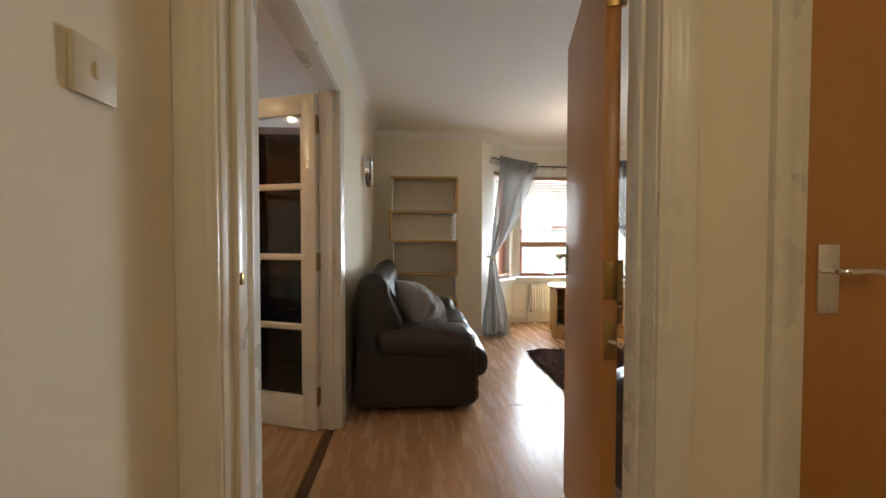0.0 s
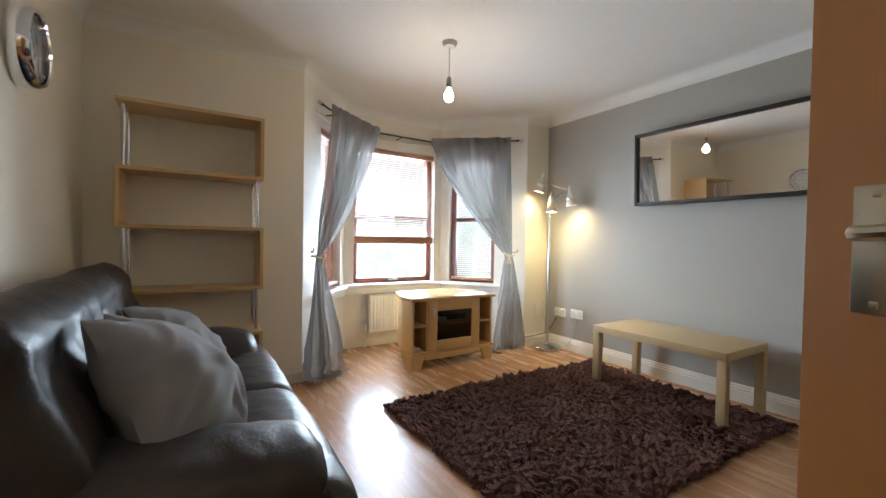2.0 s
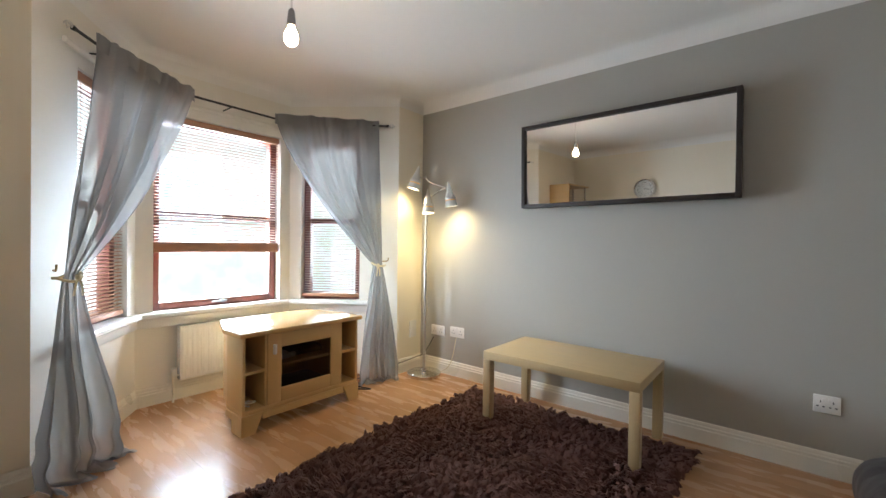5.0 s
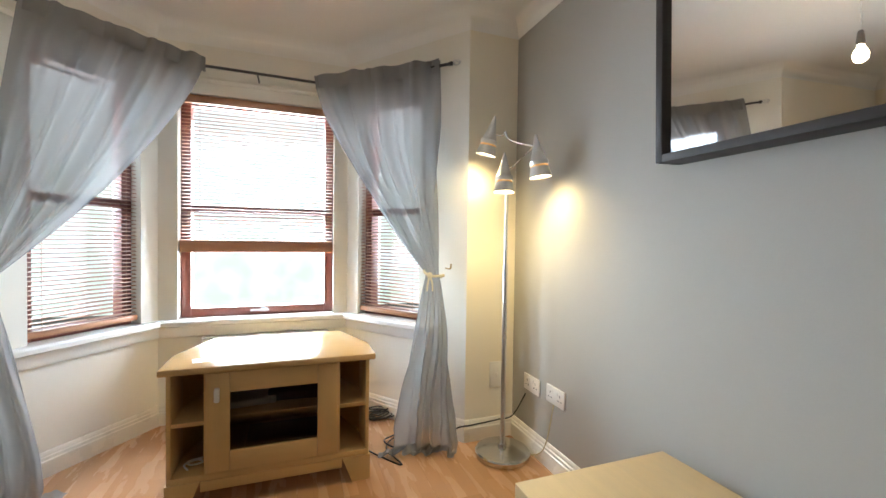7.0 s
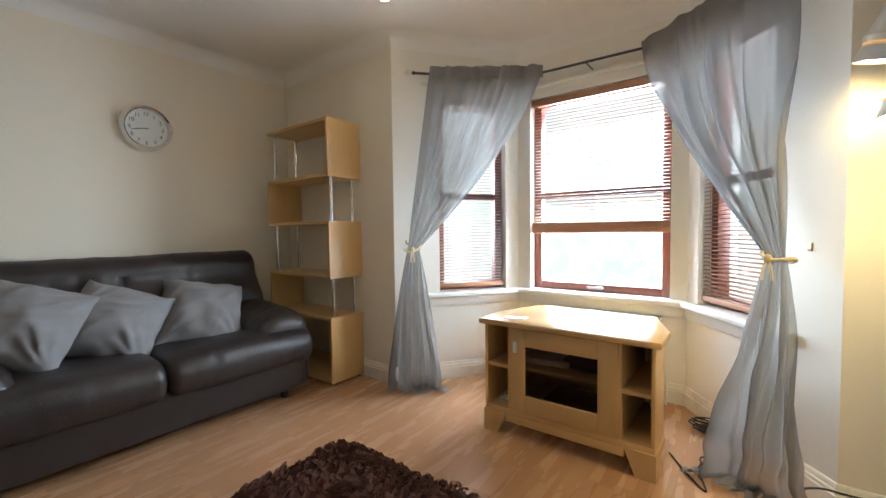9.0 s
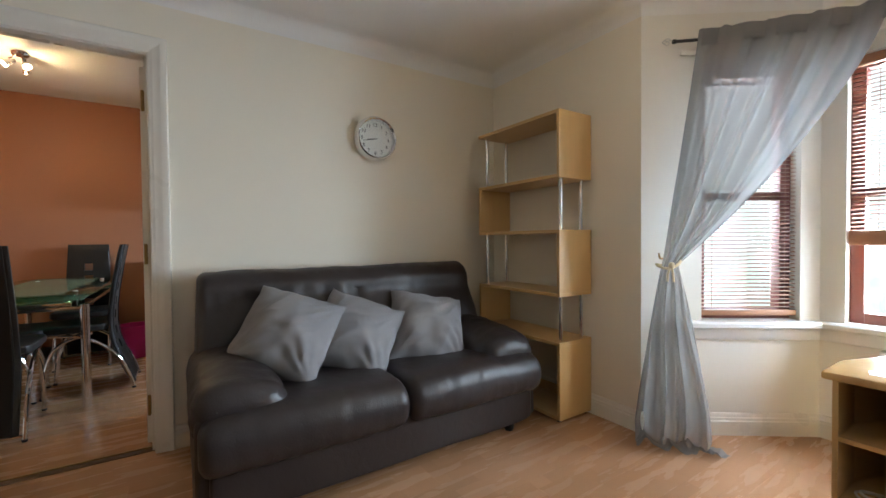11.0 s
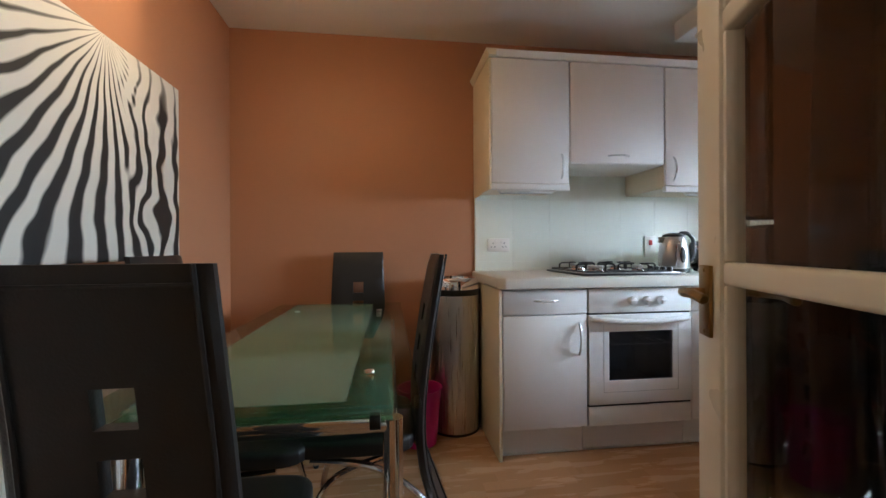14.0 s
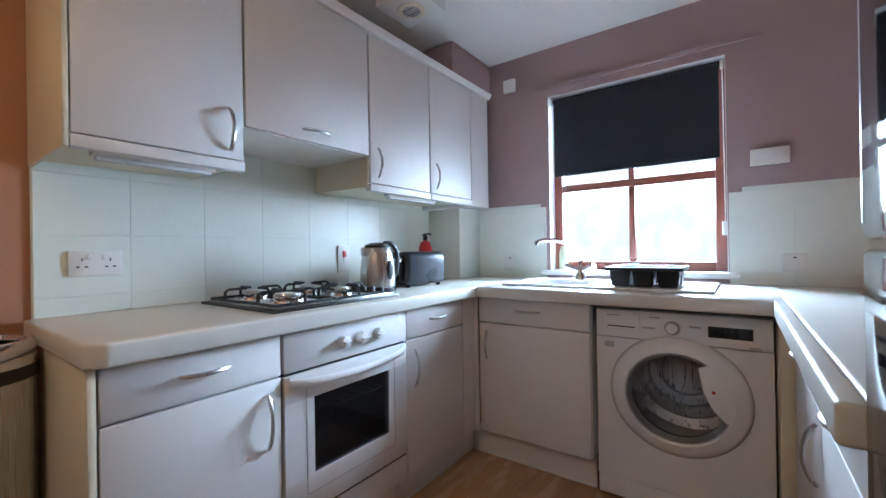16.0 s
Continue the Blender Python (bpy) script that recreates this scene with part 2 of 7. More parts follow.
def outside_mat():
    """Bright overcast daylight over pale far houses and greenery, out of focus."""
    m = bpy.data.materials.new("bright_distance")
    m.use_nodes = True
    n, l = m.node_tree.nodes, m.node_tree.links
    n.clear()
    out, em, noise_t, ramp, tc, sep, mr, mix = [n.new("ShaderNode" + k) for k in ("OutputMaterial", "Emission", "TexNoise", "ValToRGB", "TexCoord", "SeparateXYZ", "MapRange", "Mix")]
    noise_t.inputs["Scale"].default_value, noise_t.inputs["Detail"].default_value = 0.35, 6
    l.new(tc.outputs["Object"], noise_t.inputs["Vector"])
    ramp.color_ramp.elements[0].position, ramp.color_ramp.elements[1].position = 0.42, 0.60
    ramp.color_ramp.elements[0].color, ramp.color_ramp.elements[1].color = (0.78, 0.85, 0.74, 1), (0.95, 0.97, 1.0, 1)
    l.new(noise_t.outputs["Fac"], ramp.inputs[0])
    l.new(tc.outputs["Object"], sep.inputs[0])
    mr.inputs["From Min"].default_value, mr.inputs["From Max"].default_value = 4.0, 22.0
    l.new(sep.outputs["Z"], mr.inputs["Value"])
    mix.data_type = "RGBA"
    mix.inputs["B"].default_value = (0.95, 0.97, 1.0, 1)
    l.new(mr.outputs[0], mix.inputs["Factor"])
    l.new(ramp.outputs[0], mix.inputs["A"])
    l.new(mix.outputs["Result"], em.inputs[0])
    em.inputs[1].default_value = 1.35
    l.new(em.outputs[0], out.inputs[0])
    return m


M_OUTSIDE = outside_mat()

# ---------------------------------------------------------------- mesh helpers
def finish(bm, name, material, smooth=0.6):
    me = bpy.data.meshes.new(name)
    for f in bm.faces:
        f.smooth = True
    for e in bm.edges:
        e.smooth = len(e.link_faces) == 2 and e.calc_face_angle(0) < smooth
    bm.to_mesh(me)
    bm.free()
    me.materials.append(material)
    return me


def part(name, bm, material, parent, label="", at=None):
    ob = new(name, finish(bm, name, material))
    ob.parent = parent
    if at is not None:
        ob.matrix_basis = at
    if label:
        tagged(ob, label)
    return ob


def thing(name, m, label, category, group="", kind=""):
    ob = new(name)
    ob.empty_display_size = 0.1
    ob.matrix_basis = m
    return tagged(ob, label, category, group, kind)


def solid(name, bm, material, label, category="", m=None, group="", kind=""):
    ob = new(name, finish(bm, name, material))
    if m is not None:
        ob.matrix_basis = m
    return tagged(ob, label, category, group, kind)


def structure(name, bm, material, label):
    return tagged(new(name, finish(bm, name, material)), label, "", "", "structure")


def box(x0, y0, z0, x1, y1, z1, bevel=0.0, seg=2, bm=None):
    own = bmesh.new()
    bmesh.ops.create_cube(own, size=1.0)
    for v in own.verts:
        v.co = ((x0 + x1) / 2 + v.co.x * (x1 - x0), (y0 + y1) / 2 + v.co.y * (y1 - y0), (z0 + z1) / 2 + v.co.z * (z1 - z0))
    if bevel:
        bmesh.ops.bevel(own, geom=own.edges[:], offset=bevel, segments=seg, profile=0.5, affect="EDGES")
    return own if bm is None else join(bm, own)


def join(bm, other):
    tmp = bpy.data.meshes.new("joined")
    other.to_mesh(tmp)
    other.free()
    bm.from_mesh(tmp)
    bpy.data.meshes.remove(tmp)
    return bm


def moved(bm, m):
    bm.transform(m)
    return bm


def prism(points, z0, z1, bevel=0.0, seg=2):
    """An upright block over a plan outline (counter-clockwise)."""
    bm = bmesh.new()
    low = [bm.verts.new((x, y, z0)) for x, y in points]
    top = [bm.verts.new((x, y, z1)) for x, y in points]
    bm.faces.new(low[::-1])
    bm.faces.new(top)
    k = len(points)
    for i in range(k):
        bm.faces.new((low[i], low[(i + 1) % k], top[(i + 1) % k], top[i]))
    bmesh.ops.recalc_face_normals(bm, faces=bm.faces[:])
    if bevel:
        bmesh.ops.bevel(bm, geom=bm.edges[:], offset=bevel, segments=seg, profile=0.5, affect="EDGES")
    return bm


def lathe(profile, n=32, cap=True):
    """A turned body from (radius, height) pairs."""
    bm = bmesh.new()
    rings = [[bm.verts.new((r * math.cos(2 * math.pi * i / n), r * math.sin(2 * math.pi * i / n), z)) for i in range(n)] for r, z in profile]
    for a, b in zip(rings, rings[1:]):
        for i in range(n):
            bm.faces.new((a[i], a[(i + 1) % n], b[(i + 1) % n], b[i]))
    if cap:
        bm.faces.new(rings[0][::-1])
        bm.faces.new(rings[-1])
    bmesh.ops.remove_doubles(bm, verts=bm.verts[:], dist=1e-6)
    bmesh.ops.recalc_face_normals(bm, faces=bm.faces[:])
    return bm


def tube(points, r, n=10, closed=False):
    """A round bar along a line of points; r may be one radius or one for each point."""
    pts = [Vector(p) for p in points]
    k = len(pts)
    rad = r if isinstance(r, (list, tuple)) else [r] * k
    bm, rings, up = bmesh.new(), [], None
    for i, p in enumerate(pts):
        a, b = (pts[i - 1] if i or closed else p), (pts[(i + 1) % k] if i < k - 1 or closed else p)
        d = (b - a).normalized()
        if up is None:
            up = Vector((0, 0, 1)) if abs(d.z) < 0.9 else Vector((1, 0, 0))
        side = d.cross(up).normalized()
        up = side.cross(d).normalized()
        rings.append([bm.verts.new(p + rad[i] * (math.cos(2 * math.pi * j / n) * side + math.sin(2 * math.pi * j / n) * up)) for j in range(n)])
    pairs = list(zip(rings, rings[1:])) + ([(rings[-1], rings[0])] if closed else [])
    for a, b in pairs:
        for j in range(n):
            bm.faces.new((a[j], a[(j + 1) % n], b[(j + 1) % n], b[j]))
    if not closed:
        bm.faces.new(rings[0][::-1])
        bm.faces.new(rings[-1])
    bmesh.ops.recalc_face_normals(bm, faces=bm.faces[:])
    return bm


def curve_pts(pts, n=8):
    """Smooth points through the given ones."""
    p = [Vector(q) for q in pts]
    out = []
    for i in range(len(p) - 1):
        a, b, c, d = p[max(i - 1, 0)], p[i], p[i + 1], p[min(i + 2, len(p) - 1)]
        for j in range(n):
            t = j / n
            out.append(0.5 * ((2 * b) + (c - a) * t + (2 * a - 5 * b + 4 * c - d) * t * t + (3 * b - a - 3 * c + d) * t ** 3))
    return out + [p[-1]]


def sweep(profile, path, closed=False):
    """A moulding: a profile of (out, up) pairs carried along a plan path [(x, y)], out being to the right of the way, with mitred corners."""
    bm, k, rings = bmesh.new(), len(path), []
    for i, p in enumerate(path):
        p = Vector(p)
        dirs = []
        if i or closed:
            dirs.append((p - Vector(path[i - 1])).normalized())
        if i < k - 1 or closed:
            dirs.append((Vector(path[(i + 1) % k]) - p).normalized())
        nrm = [Vector((d.y, -d.x)) for d in dirs]
        m = sum(nrm, Vector((0, 0))).normalized()
        s = 1 / max(0.3, m.dot(nrm[0]))
        rings.append([bm.verts.new((p.x + m.x * o * s, p.y + m.y * o * s, u)) for o, u in profile])
    q = len(profile)
    for a, b in list(zip(rings, rings[1:])) + ([(rings[-1], rings[0])] if closed else []):
        for j in range(q):
            bm.faces.new((a[j], a[(j + 1) % q], b[(j + 1) % q], b[j]))
    if not closed:
        bm.faces.new(rings[0])
        bm.faces.new(rings[-1][::-1])
    bmesh.ops.recalc_face_normals(bm, faces=bm.faces[:])
    return bm


def pillow(w, h, t, n=14, pinch=0.05, seed=0, wave=0.006):
    """A stuffed cushion, w by h and t thick, standing in the xz plane with its face to -y."""
    bm = bmesh.new()
    bmesh.ops.create_grid(bm, x_segments=n, y_segments=n, size=1.0)
    back = bmesh.ops.duplicate(bm, geom=bm.verts[:] + bm.edges[:] + bm.faces[:])["geom"]
    back = {v for v in back if isinstance(v, bmesh.types.BMVert)}
    for v in bm.verts:
        u, q = v.co.x, v.co.y
        full = max(0.0, (1 - abs(u) ** 2.2) * (1 - abs(q) ** 2.2)) ** 0.62 * (1 - 0.16 * q)
        s = 1 - pinch * ((1 - abs(u)) * (abs(q) > 0.99) + (1 - abs(q)) * (abs(u) > 0.99))
        nz = noise.noise((u * 1.6 + seed * 5, q * 1.6, seed)) * wave * 1.4
        # soft folds along one diagonal, deeper towards the seams
        edge = max(abs(u), abs(q))
        bend = 0.8 * noise.noise((u * 1.2, q * 1.2, seed + 7))
        rid = 1 - 3 * abs(noise.noise((0.8 * (u + q) + seed, 2.4 * (u - q) + bend, seed + 3)))
        nz += wave * 0.75 * rid * (0.25 + 0.75 * edge ** 2)
        dx = u * w / 2 * (1 - pinch * (1 - abs(q) ** 3)) + 0.010 * noise.noise((q * 2.5, u * 1.1, seed + 9))
        dz = q * h / 2 * (1 - pinch * (1 - abs(u) ** 3)) + 0.014 * noise.noise((u * 2.5, q * 1.1, seed + 4))
        # gathers that run out of two corners
        for cu, cq in ((-1, -1), (1, 1), (1, -1)):
            rr, aa = math.hypot(u - cu, q - cq), math.atan2(q - cq, u - cu)
            nz += wave * 0.42 * math.sin(aa * 17 + seed * 2 + rr) * math.exp(-((rr - 0.55) / 0.42) ** 2)
        rnd = 1 - 0.035 * abs(u * q) ** 3
        dx, dz = dx * rnd, dz * rnd
        side = 1 if v in back else -1
        v.co = (dx, side * (t / 2 * full + nz * full), dz)
    bmesh.ops.remove_doubles(bm, verts=bm.verts[:], dist=0.002)
    bmesh.ops.recalc_face_normals(bm, faces=bm.faces[:])
    return bm


# ---------------------------------------------------------------- plan
XW, XE = -0.270, 3.47            # living room: wall with the glazed doors, wall with the mirror
YS, YN = 1.45, 5.15             # door wall, shelf wall
ZL, ZK = 2.37, 2.425            # ceilings
A, B, C, D = (0.97, YN), (1.52, 5.90), (2.61, 5.90), (3.17, YN)   # bay
KX, KY0, KY1, KXE = -2.87, 1.54, 5.33, -0.37   # kitchen

# floors: one underlay with planks on it
under = structure("floor", join(box(-3.05, 1.30, -0.10, 3.65, 6.12, -0.014), box(-0.45, -1.25, -0.10, 2.2, 1.299, -0.014)), M_UNDER, "oak-effect laminate floor of short staggered blocks")


def living_edge(y):
    if y <= YN:
        return XW - 0.06, XE + 0.01
    t = (y - YN) / (B[1] - YN)
    return A[0] + (B[0] - A[0]) * t, D[0] + (C[0] - D[0]) * t


def wall_with_hole(p, q, z0, z1, holes, thick, out):
    """A wall from p to q (plan), thick to the side 'out' (+1: right of the way), with holes (s0, s1, z0, z1) along it."""
    p, q = Vector(p), Vector(q)
    d = (q - p).normalized()
    nrm = Vector((d.y, -d.x)) * out
    L = (q - p).length
    bm = bmesh.new()

    def block(s0, s1, a, b):
        if s1 - s0 < 1e-4 or b - a < 1e-4:
            return
        c = [p + d * s0, p + d * s1, p + d * s1 + nrm * thick, p + d * s0 + nrm * thick]
        join(bm, prism([(v.x, v.y) for v in (c if out < 0 else c[::-1])], a, b))

    s = 0.0
    for s0, s1, a, b in holes:
        block(s, s0, z0, z1)
        block(s0, s1, z0, a)
        block(s0, s1, b, z1)
        s = s1
    block(s, L, z0, z1)
    return bm


# living room walls
FR0, FR1, FRH = 1.625, 2.905, 2.01       # glazed-door opening
structure("wall_west", wall_with_hole((XW, YS + 0.001), (XW, YN), 0, ZL + 0.1, [(FR0 - YS - 0.031, FR1 - YS + 0.029, 0, FRH + 0.03)], 0.06, -1), M_CREAM,
          "cream painted wall between living room and kitchen")
structure("wall_north", wall_with_hole((XW - 0.06, YN), A, 0, ZL + 0.1, [], 0.2, -1), M_CREAM, "cream painted wall behind the shelf unit")
structure("wall_east", wall_with_hole((XE, YS - 0.15), (XE, YN + 0.2), 0, ZL + 0.1, [], 0.15, 1), M_GREY, "grey-green painted feature wall")
structure("wall_north_east", wall_with_hole(D, (XE, YN), 0, ZL + 0.1, [], 0.2, -1), M_CREAM, "short cream wall beside the bay")
DR0, DR1, DRH = -0.225, 0.715, 2.0       # living room door
structure("wall_south", wall_with_hole((XW - 0.06, YS), (XE, YS), 0, ZL + 0.1, [(DR0 - XW + 0.03, DR1 - XW + 0.09, 0, DRH + 0.03), (1.045 - XW + 0.06, 1.865 - XW + 0.06, 0, DRH + 0.03)], 0.12, 1),
          M_CREAM, "cream painted wall with the room door")
# bay walls with window openings
SILL, HEAD = 0.62, 1.98


def bay_wall(name, p, q, s0, s1):
    structure(name, wall_with_hole(p, q, 0, ZL + 0.1, [(s0, s1, SILL, HEAD)], 0.22, -1), M_REVEAL, "white painted bay wall with a window opening")


LS = (Vector(B) - Vector(A)).length
bay_wall("wall_bay_west", A, B, 0.32, LS - 0.10)
bay_wall("wall_bay_north", B, C, 0.10, 1.0)
bay_wall("wall_bay_east", C, D, 0.10, LS - 0.32)
# fills behind the bay's outer corners
for nm, c in (("wall_bay_corner_west", B), ("wall_bay_corner_east", C)):
    sgn = -1 if c is B else 1
    structure(nm, prism([(c[0], c[1] + 0.005), (c[0], c[1] + 0.22), (c[0] + sgn * 0.13, c[1] + 0.19), (c[0] + sgn * 0.18, c[1] + 0.13)][::-sgn], 0, ZL + 0.1), M_REVEAL, "outer corner of the bay")
# ceilings
structure("ceiling_living", prism([(XW - 0.05, YS - 0.05), (XE + 0.05, YS - 0.05), (XE + 0.05, YN + 0.02), (D[0] + 0.02, YN + 0.02), (C[0] + 0.05, C[1] + 0.05), (B[0] - 0.05, B[1] + 0.05), (A[0] - 0.02, YN + 0.02), (XW - 0.05, YN + 0.02)], ZL, ZL + 0.08),
          M_CEIL, "white painted living room ceiling")
structure("ceiling_kitchen", box(KX - 0.05, KY0 - 0.05, ZK, KXE + 0.05, KY1 + 0.05, ZK + 0.08), M_CEIL, "white painted kitchen ceiling")
structure("ceiling_hall", box(-0.35, -1.1, 2.40, 2.2, YS - 0.1, 2.48), M_CEIL, "white painted hall ceiling")
# coving round the living room
COVE = [(0.0, ZL - 0.10)] + [(0.10 - 0.10 * math.cos(a), ZL - 0.10 + 0.10 * math.sin(a)) for a in [i * math.pi / 16 for i in range(1, 8)]] + [(0.105, ZL - 0.001), (0.0, ZL - 0.001)]
ROOM = [(XW, YS), (XW, YN), A, B, C, D, (XE, YN), (XE, YS)]
structure("trim_coving", sweep(COVE, ROOM, True), M_CEIL, "white plaster coving")
# skirting
SKIRT = [(0, 0), (0.018, 0), (0.018, 0.075), (0.014, 0.080), (0.014, 0.092), (0.009, 0.098), (0.009, 0.110), (0.004, 0.118), (0, 0.118)]
structure("baseboard_living", sweep(SKIRT, [(XW, FR1 + 0.075), (XW, YN), A, B, C, D, (XE, YN), (XE, YS), (1.78, YS)]), M_WHITE, "white moulded skirting board")
structure("baseboard_short", sweep(SKIRT, [(XW, YS + 0.02), (XW, FR0 - 0.075)]), M_WHITE, "white moulded skirting board")
# hall behind the first steps
structure("wall_hall_west", wall_with_hole((-0.31, -1.1), (-0.31, YS - 0.12), 0, 2.45, [], 0.15, -1), M_CREAM, "cream painted hall wall")
structure("wall_hall_east", wall_with_hole((2.05, -1.1), (2.05, YS - 0.12), 0, 2.45, [], 0.15, 1), M_CREAM, "cream painted hall wall")
structure("wall_hall_south", wall_with_hole((-0.46, -1.1), (2.2, -1.1), 0, 2.45, [], 0.15, 1), M_CREAM, "cream painted hall wall")
# kitchen walls
structure("wall_kitchen_west", wall_with_hole((KX, KY0 - 0.1), (KX, KY1 + 0.2), 0, ZK + 0.05, [], 0.15, -1), M_ORANGE, "terracotta painted kitchen wall")
structure("wall_kitchen_south", wall_with_hole((KX, KY0), (KXE, KY0), 0, ZK + 0.05, [], 0.085, 1), M_ORANGE, "terracotta painted kitchen wall")
structure("wall_kitchen_east", wall_with_hole((KXE, KY0), (KXE, KY1), 0, ZK + 0.05, [(FR0 - KY0 - 0.03, FR1 - KY0 + 0.03, 0, FRH + 0.03)], 0.06, 1), M_ORANGE, "terracotta painted kitchen wall with the double doorway")
KW0, KW1, KWS, KWH = -2.075, -1.125, 0.985, 2.11
structure("wall_kitchen_north", wall_with_hole((KX, KY1), (KXE, KY1), 0, ZK + 0.05, [(KW0 - KX, KW1 - KX, KWS, KWH)], 0.24, -1), M_MAUVE, "mauve painted kitchen wall with the window")


def jamb_and_architrave(name, axis, c0, c1, a0, a1, head, faces, label, width=0.07):
    """The lining of a doorway and moulded architraves on the wall faces given. axis 'x': the wall runs along x."""
    prof = [(0, 0), (0.012, 0), (0.016, 0.006), (0.016, 0.018), (0.020, 0.024), (0.020, 0.050), (0.025, 0.058), (0.025, 0.078), (0.018, 0.084), (0, 0.084)]
    e = thing(name, pose(0, 0, 0), label, "", kind="structure")

    def put(bm):
        if axis == "y":
            bm.transform(Matrix(((0, 1, 0, 0), (1, 0, 0, 0), (0, 0, 1, 0), (0, 0, 0, 1))))
            bmesh.ops.reverse_faces(bm, faces=bm.faces[:])
        return bm

    for s, x in ((1, c0), (-1, c1)):
        part("lining", put(box(x - (0.03 if s > 0 else 0), a0 - 0.002, 0, x + (0 if s > 0 else 0.03), a1 + 0.002, head + 0.03, 0.002)), M_WHITE, e)
        stop = a0 + (a1 - a0) * 0.55
        part("door_stop", put(box(x - (0 if s > 0 else 0.012), stop - 0.02, 0, x + (0.012 if s > 0 else 0), stop + 0.015, head, 0.002)), M_WHITE, e)
    part("head_lining", put(box(c0, a0 - 0.002, head, c1, a1 + 0.002, head + 0.03, 0.002)), M_WHITE, e)
    for y, sgn in faces:
        for k, x in ((-1, c0), (1, c1)):
            bm = bmesh.new()
            lo = [bm.verts.new((x + k * (u + 0.004), y + sgn * o, 0)) for o, u in prof]
            hi = [bm.verts.new((x + k * (u + 0.004), y + sgn * o, head + u + 0.004)) for o, u in prof]
            for i in range(len(prof)):
                j = (i + 1) % len(prof)
                bm.faces.new((lo[i], lo[j], hi[j], hi[i]))
            bm.faces.new(lo)
            bm.faces.new(hi)
            bmesh.ops.recalc_face_normals(bm, faces=bm.faces[:])
            part("architrave", put(bm), M_WHITE, e)
        bm = bmesh.new()
        lo = [bm.verts.new((c0 - u - 0.004, y + sgn * o, head + u + 0.004)) for o, u in prof]
        hi = [bm.verts.new((c1 + u + 0.004, y + sgn * o, head + u + 0.004)) for o, u in prof]
        for i in range(len(prof)):
            j = (i + 1) % len(prof)
            bm.faces.new((lo[i], lo[j], hi[j], hi[i]))
        bm.faces.new(lo)
        bm.faces.new(hi)
        bmesh.ops.recalc_face_normals(bm, faces=bm.faces[:])
        part("architrave_head", put(bm), M_WHITE, e)
    return e


jamb_and_architrave("trim_room_doorway", "x", DR0, DR1, YS - 0.12, YS, DRH, [(YS, 1), (YS - 0.12, -1)], "white gloss lining and architrave of the room doorway")
jamb_and_architrave("trim_cupboard_doorway", "x", 1.075, 1.835, YS - 0.12, YS, DRH, [(YS - 0.12, -1)], "white gloss lining and architrave of the hall cupboard")
jamb_and_architrave("trim_glazed_doorway", "y", FR0, FR1, KXE, XW, FRH, [(XW, 1), (KXE, -1)], "white gloss lining and architrave of the double doorway")

# ---------------------------------------------------------------- windows
def window(name, m, w, h, bars_v, bars_h, label):
    """A stained timber window in a hole w by h; its inner face looks to local -y, the hole's lower left corner is the origin."""
    e = thing(name, m, label, "", kind="structure")
    f = 0.055
    part("window_frame", box(0, 0, 0, f, 0.07, h, 0.004), M_REDWOOD, e)
    join_parts = [(w - f, 0, w, h), (f, 0, w - f, f), (f, h - f, w - f, h)]
    for x0, z0, x1, z1 in join_parts:
        part("window_frame", box(x0, 0, z0, x1, 0.07, z1, 0.004), M_REDWOOD, e)
    for x in bars_v:
        part("glazing_bar", box(x - 0.018, 0.012, f, x + 0.018, 0.058, h - f, 0.004), M_REDWOOD, e)
    for z, t in bars_h:
        part("transom", box(f, 0.006, z - t / 2, w - f, 0.064, z + t / 2, 0.004), M_REDWOOD, e)
    p = part("pane", box(f - 0.01, 0.034, f - 0.01, w - f + 0.01, 0.038, h - f + 0.01), M_GLASS, e)
    p.visible_shadow = False
    hd = part("window_handle", box(w / 2 - 0.06, -0.022, f * 0.45, w / 2 + 0.05, -0.010, f * 0.45 + 0.014, 0.003), M_SILVERPL, e)
    part("handle_base", box(-0.02, -0.012, -0.004, 0.02, 0.0, 0.02, 0.003), M_SILVERPL, hd, at=pose(w / 2 + 0.02, 0, f * 0.45))
    return e


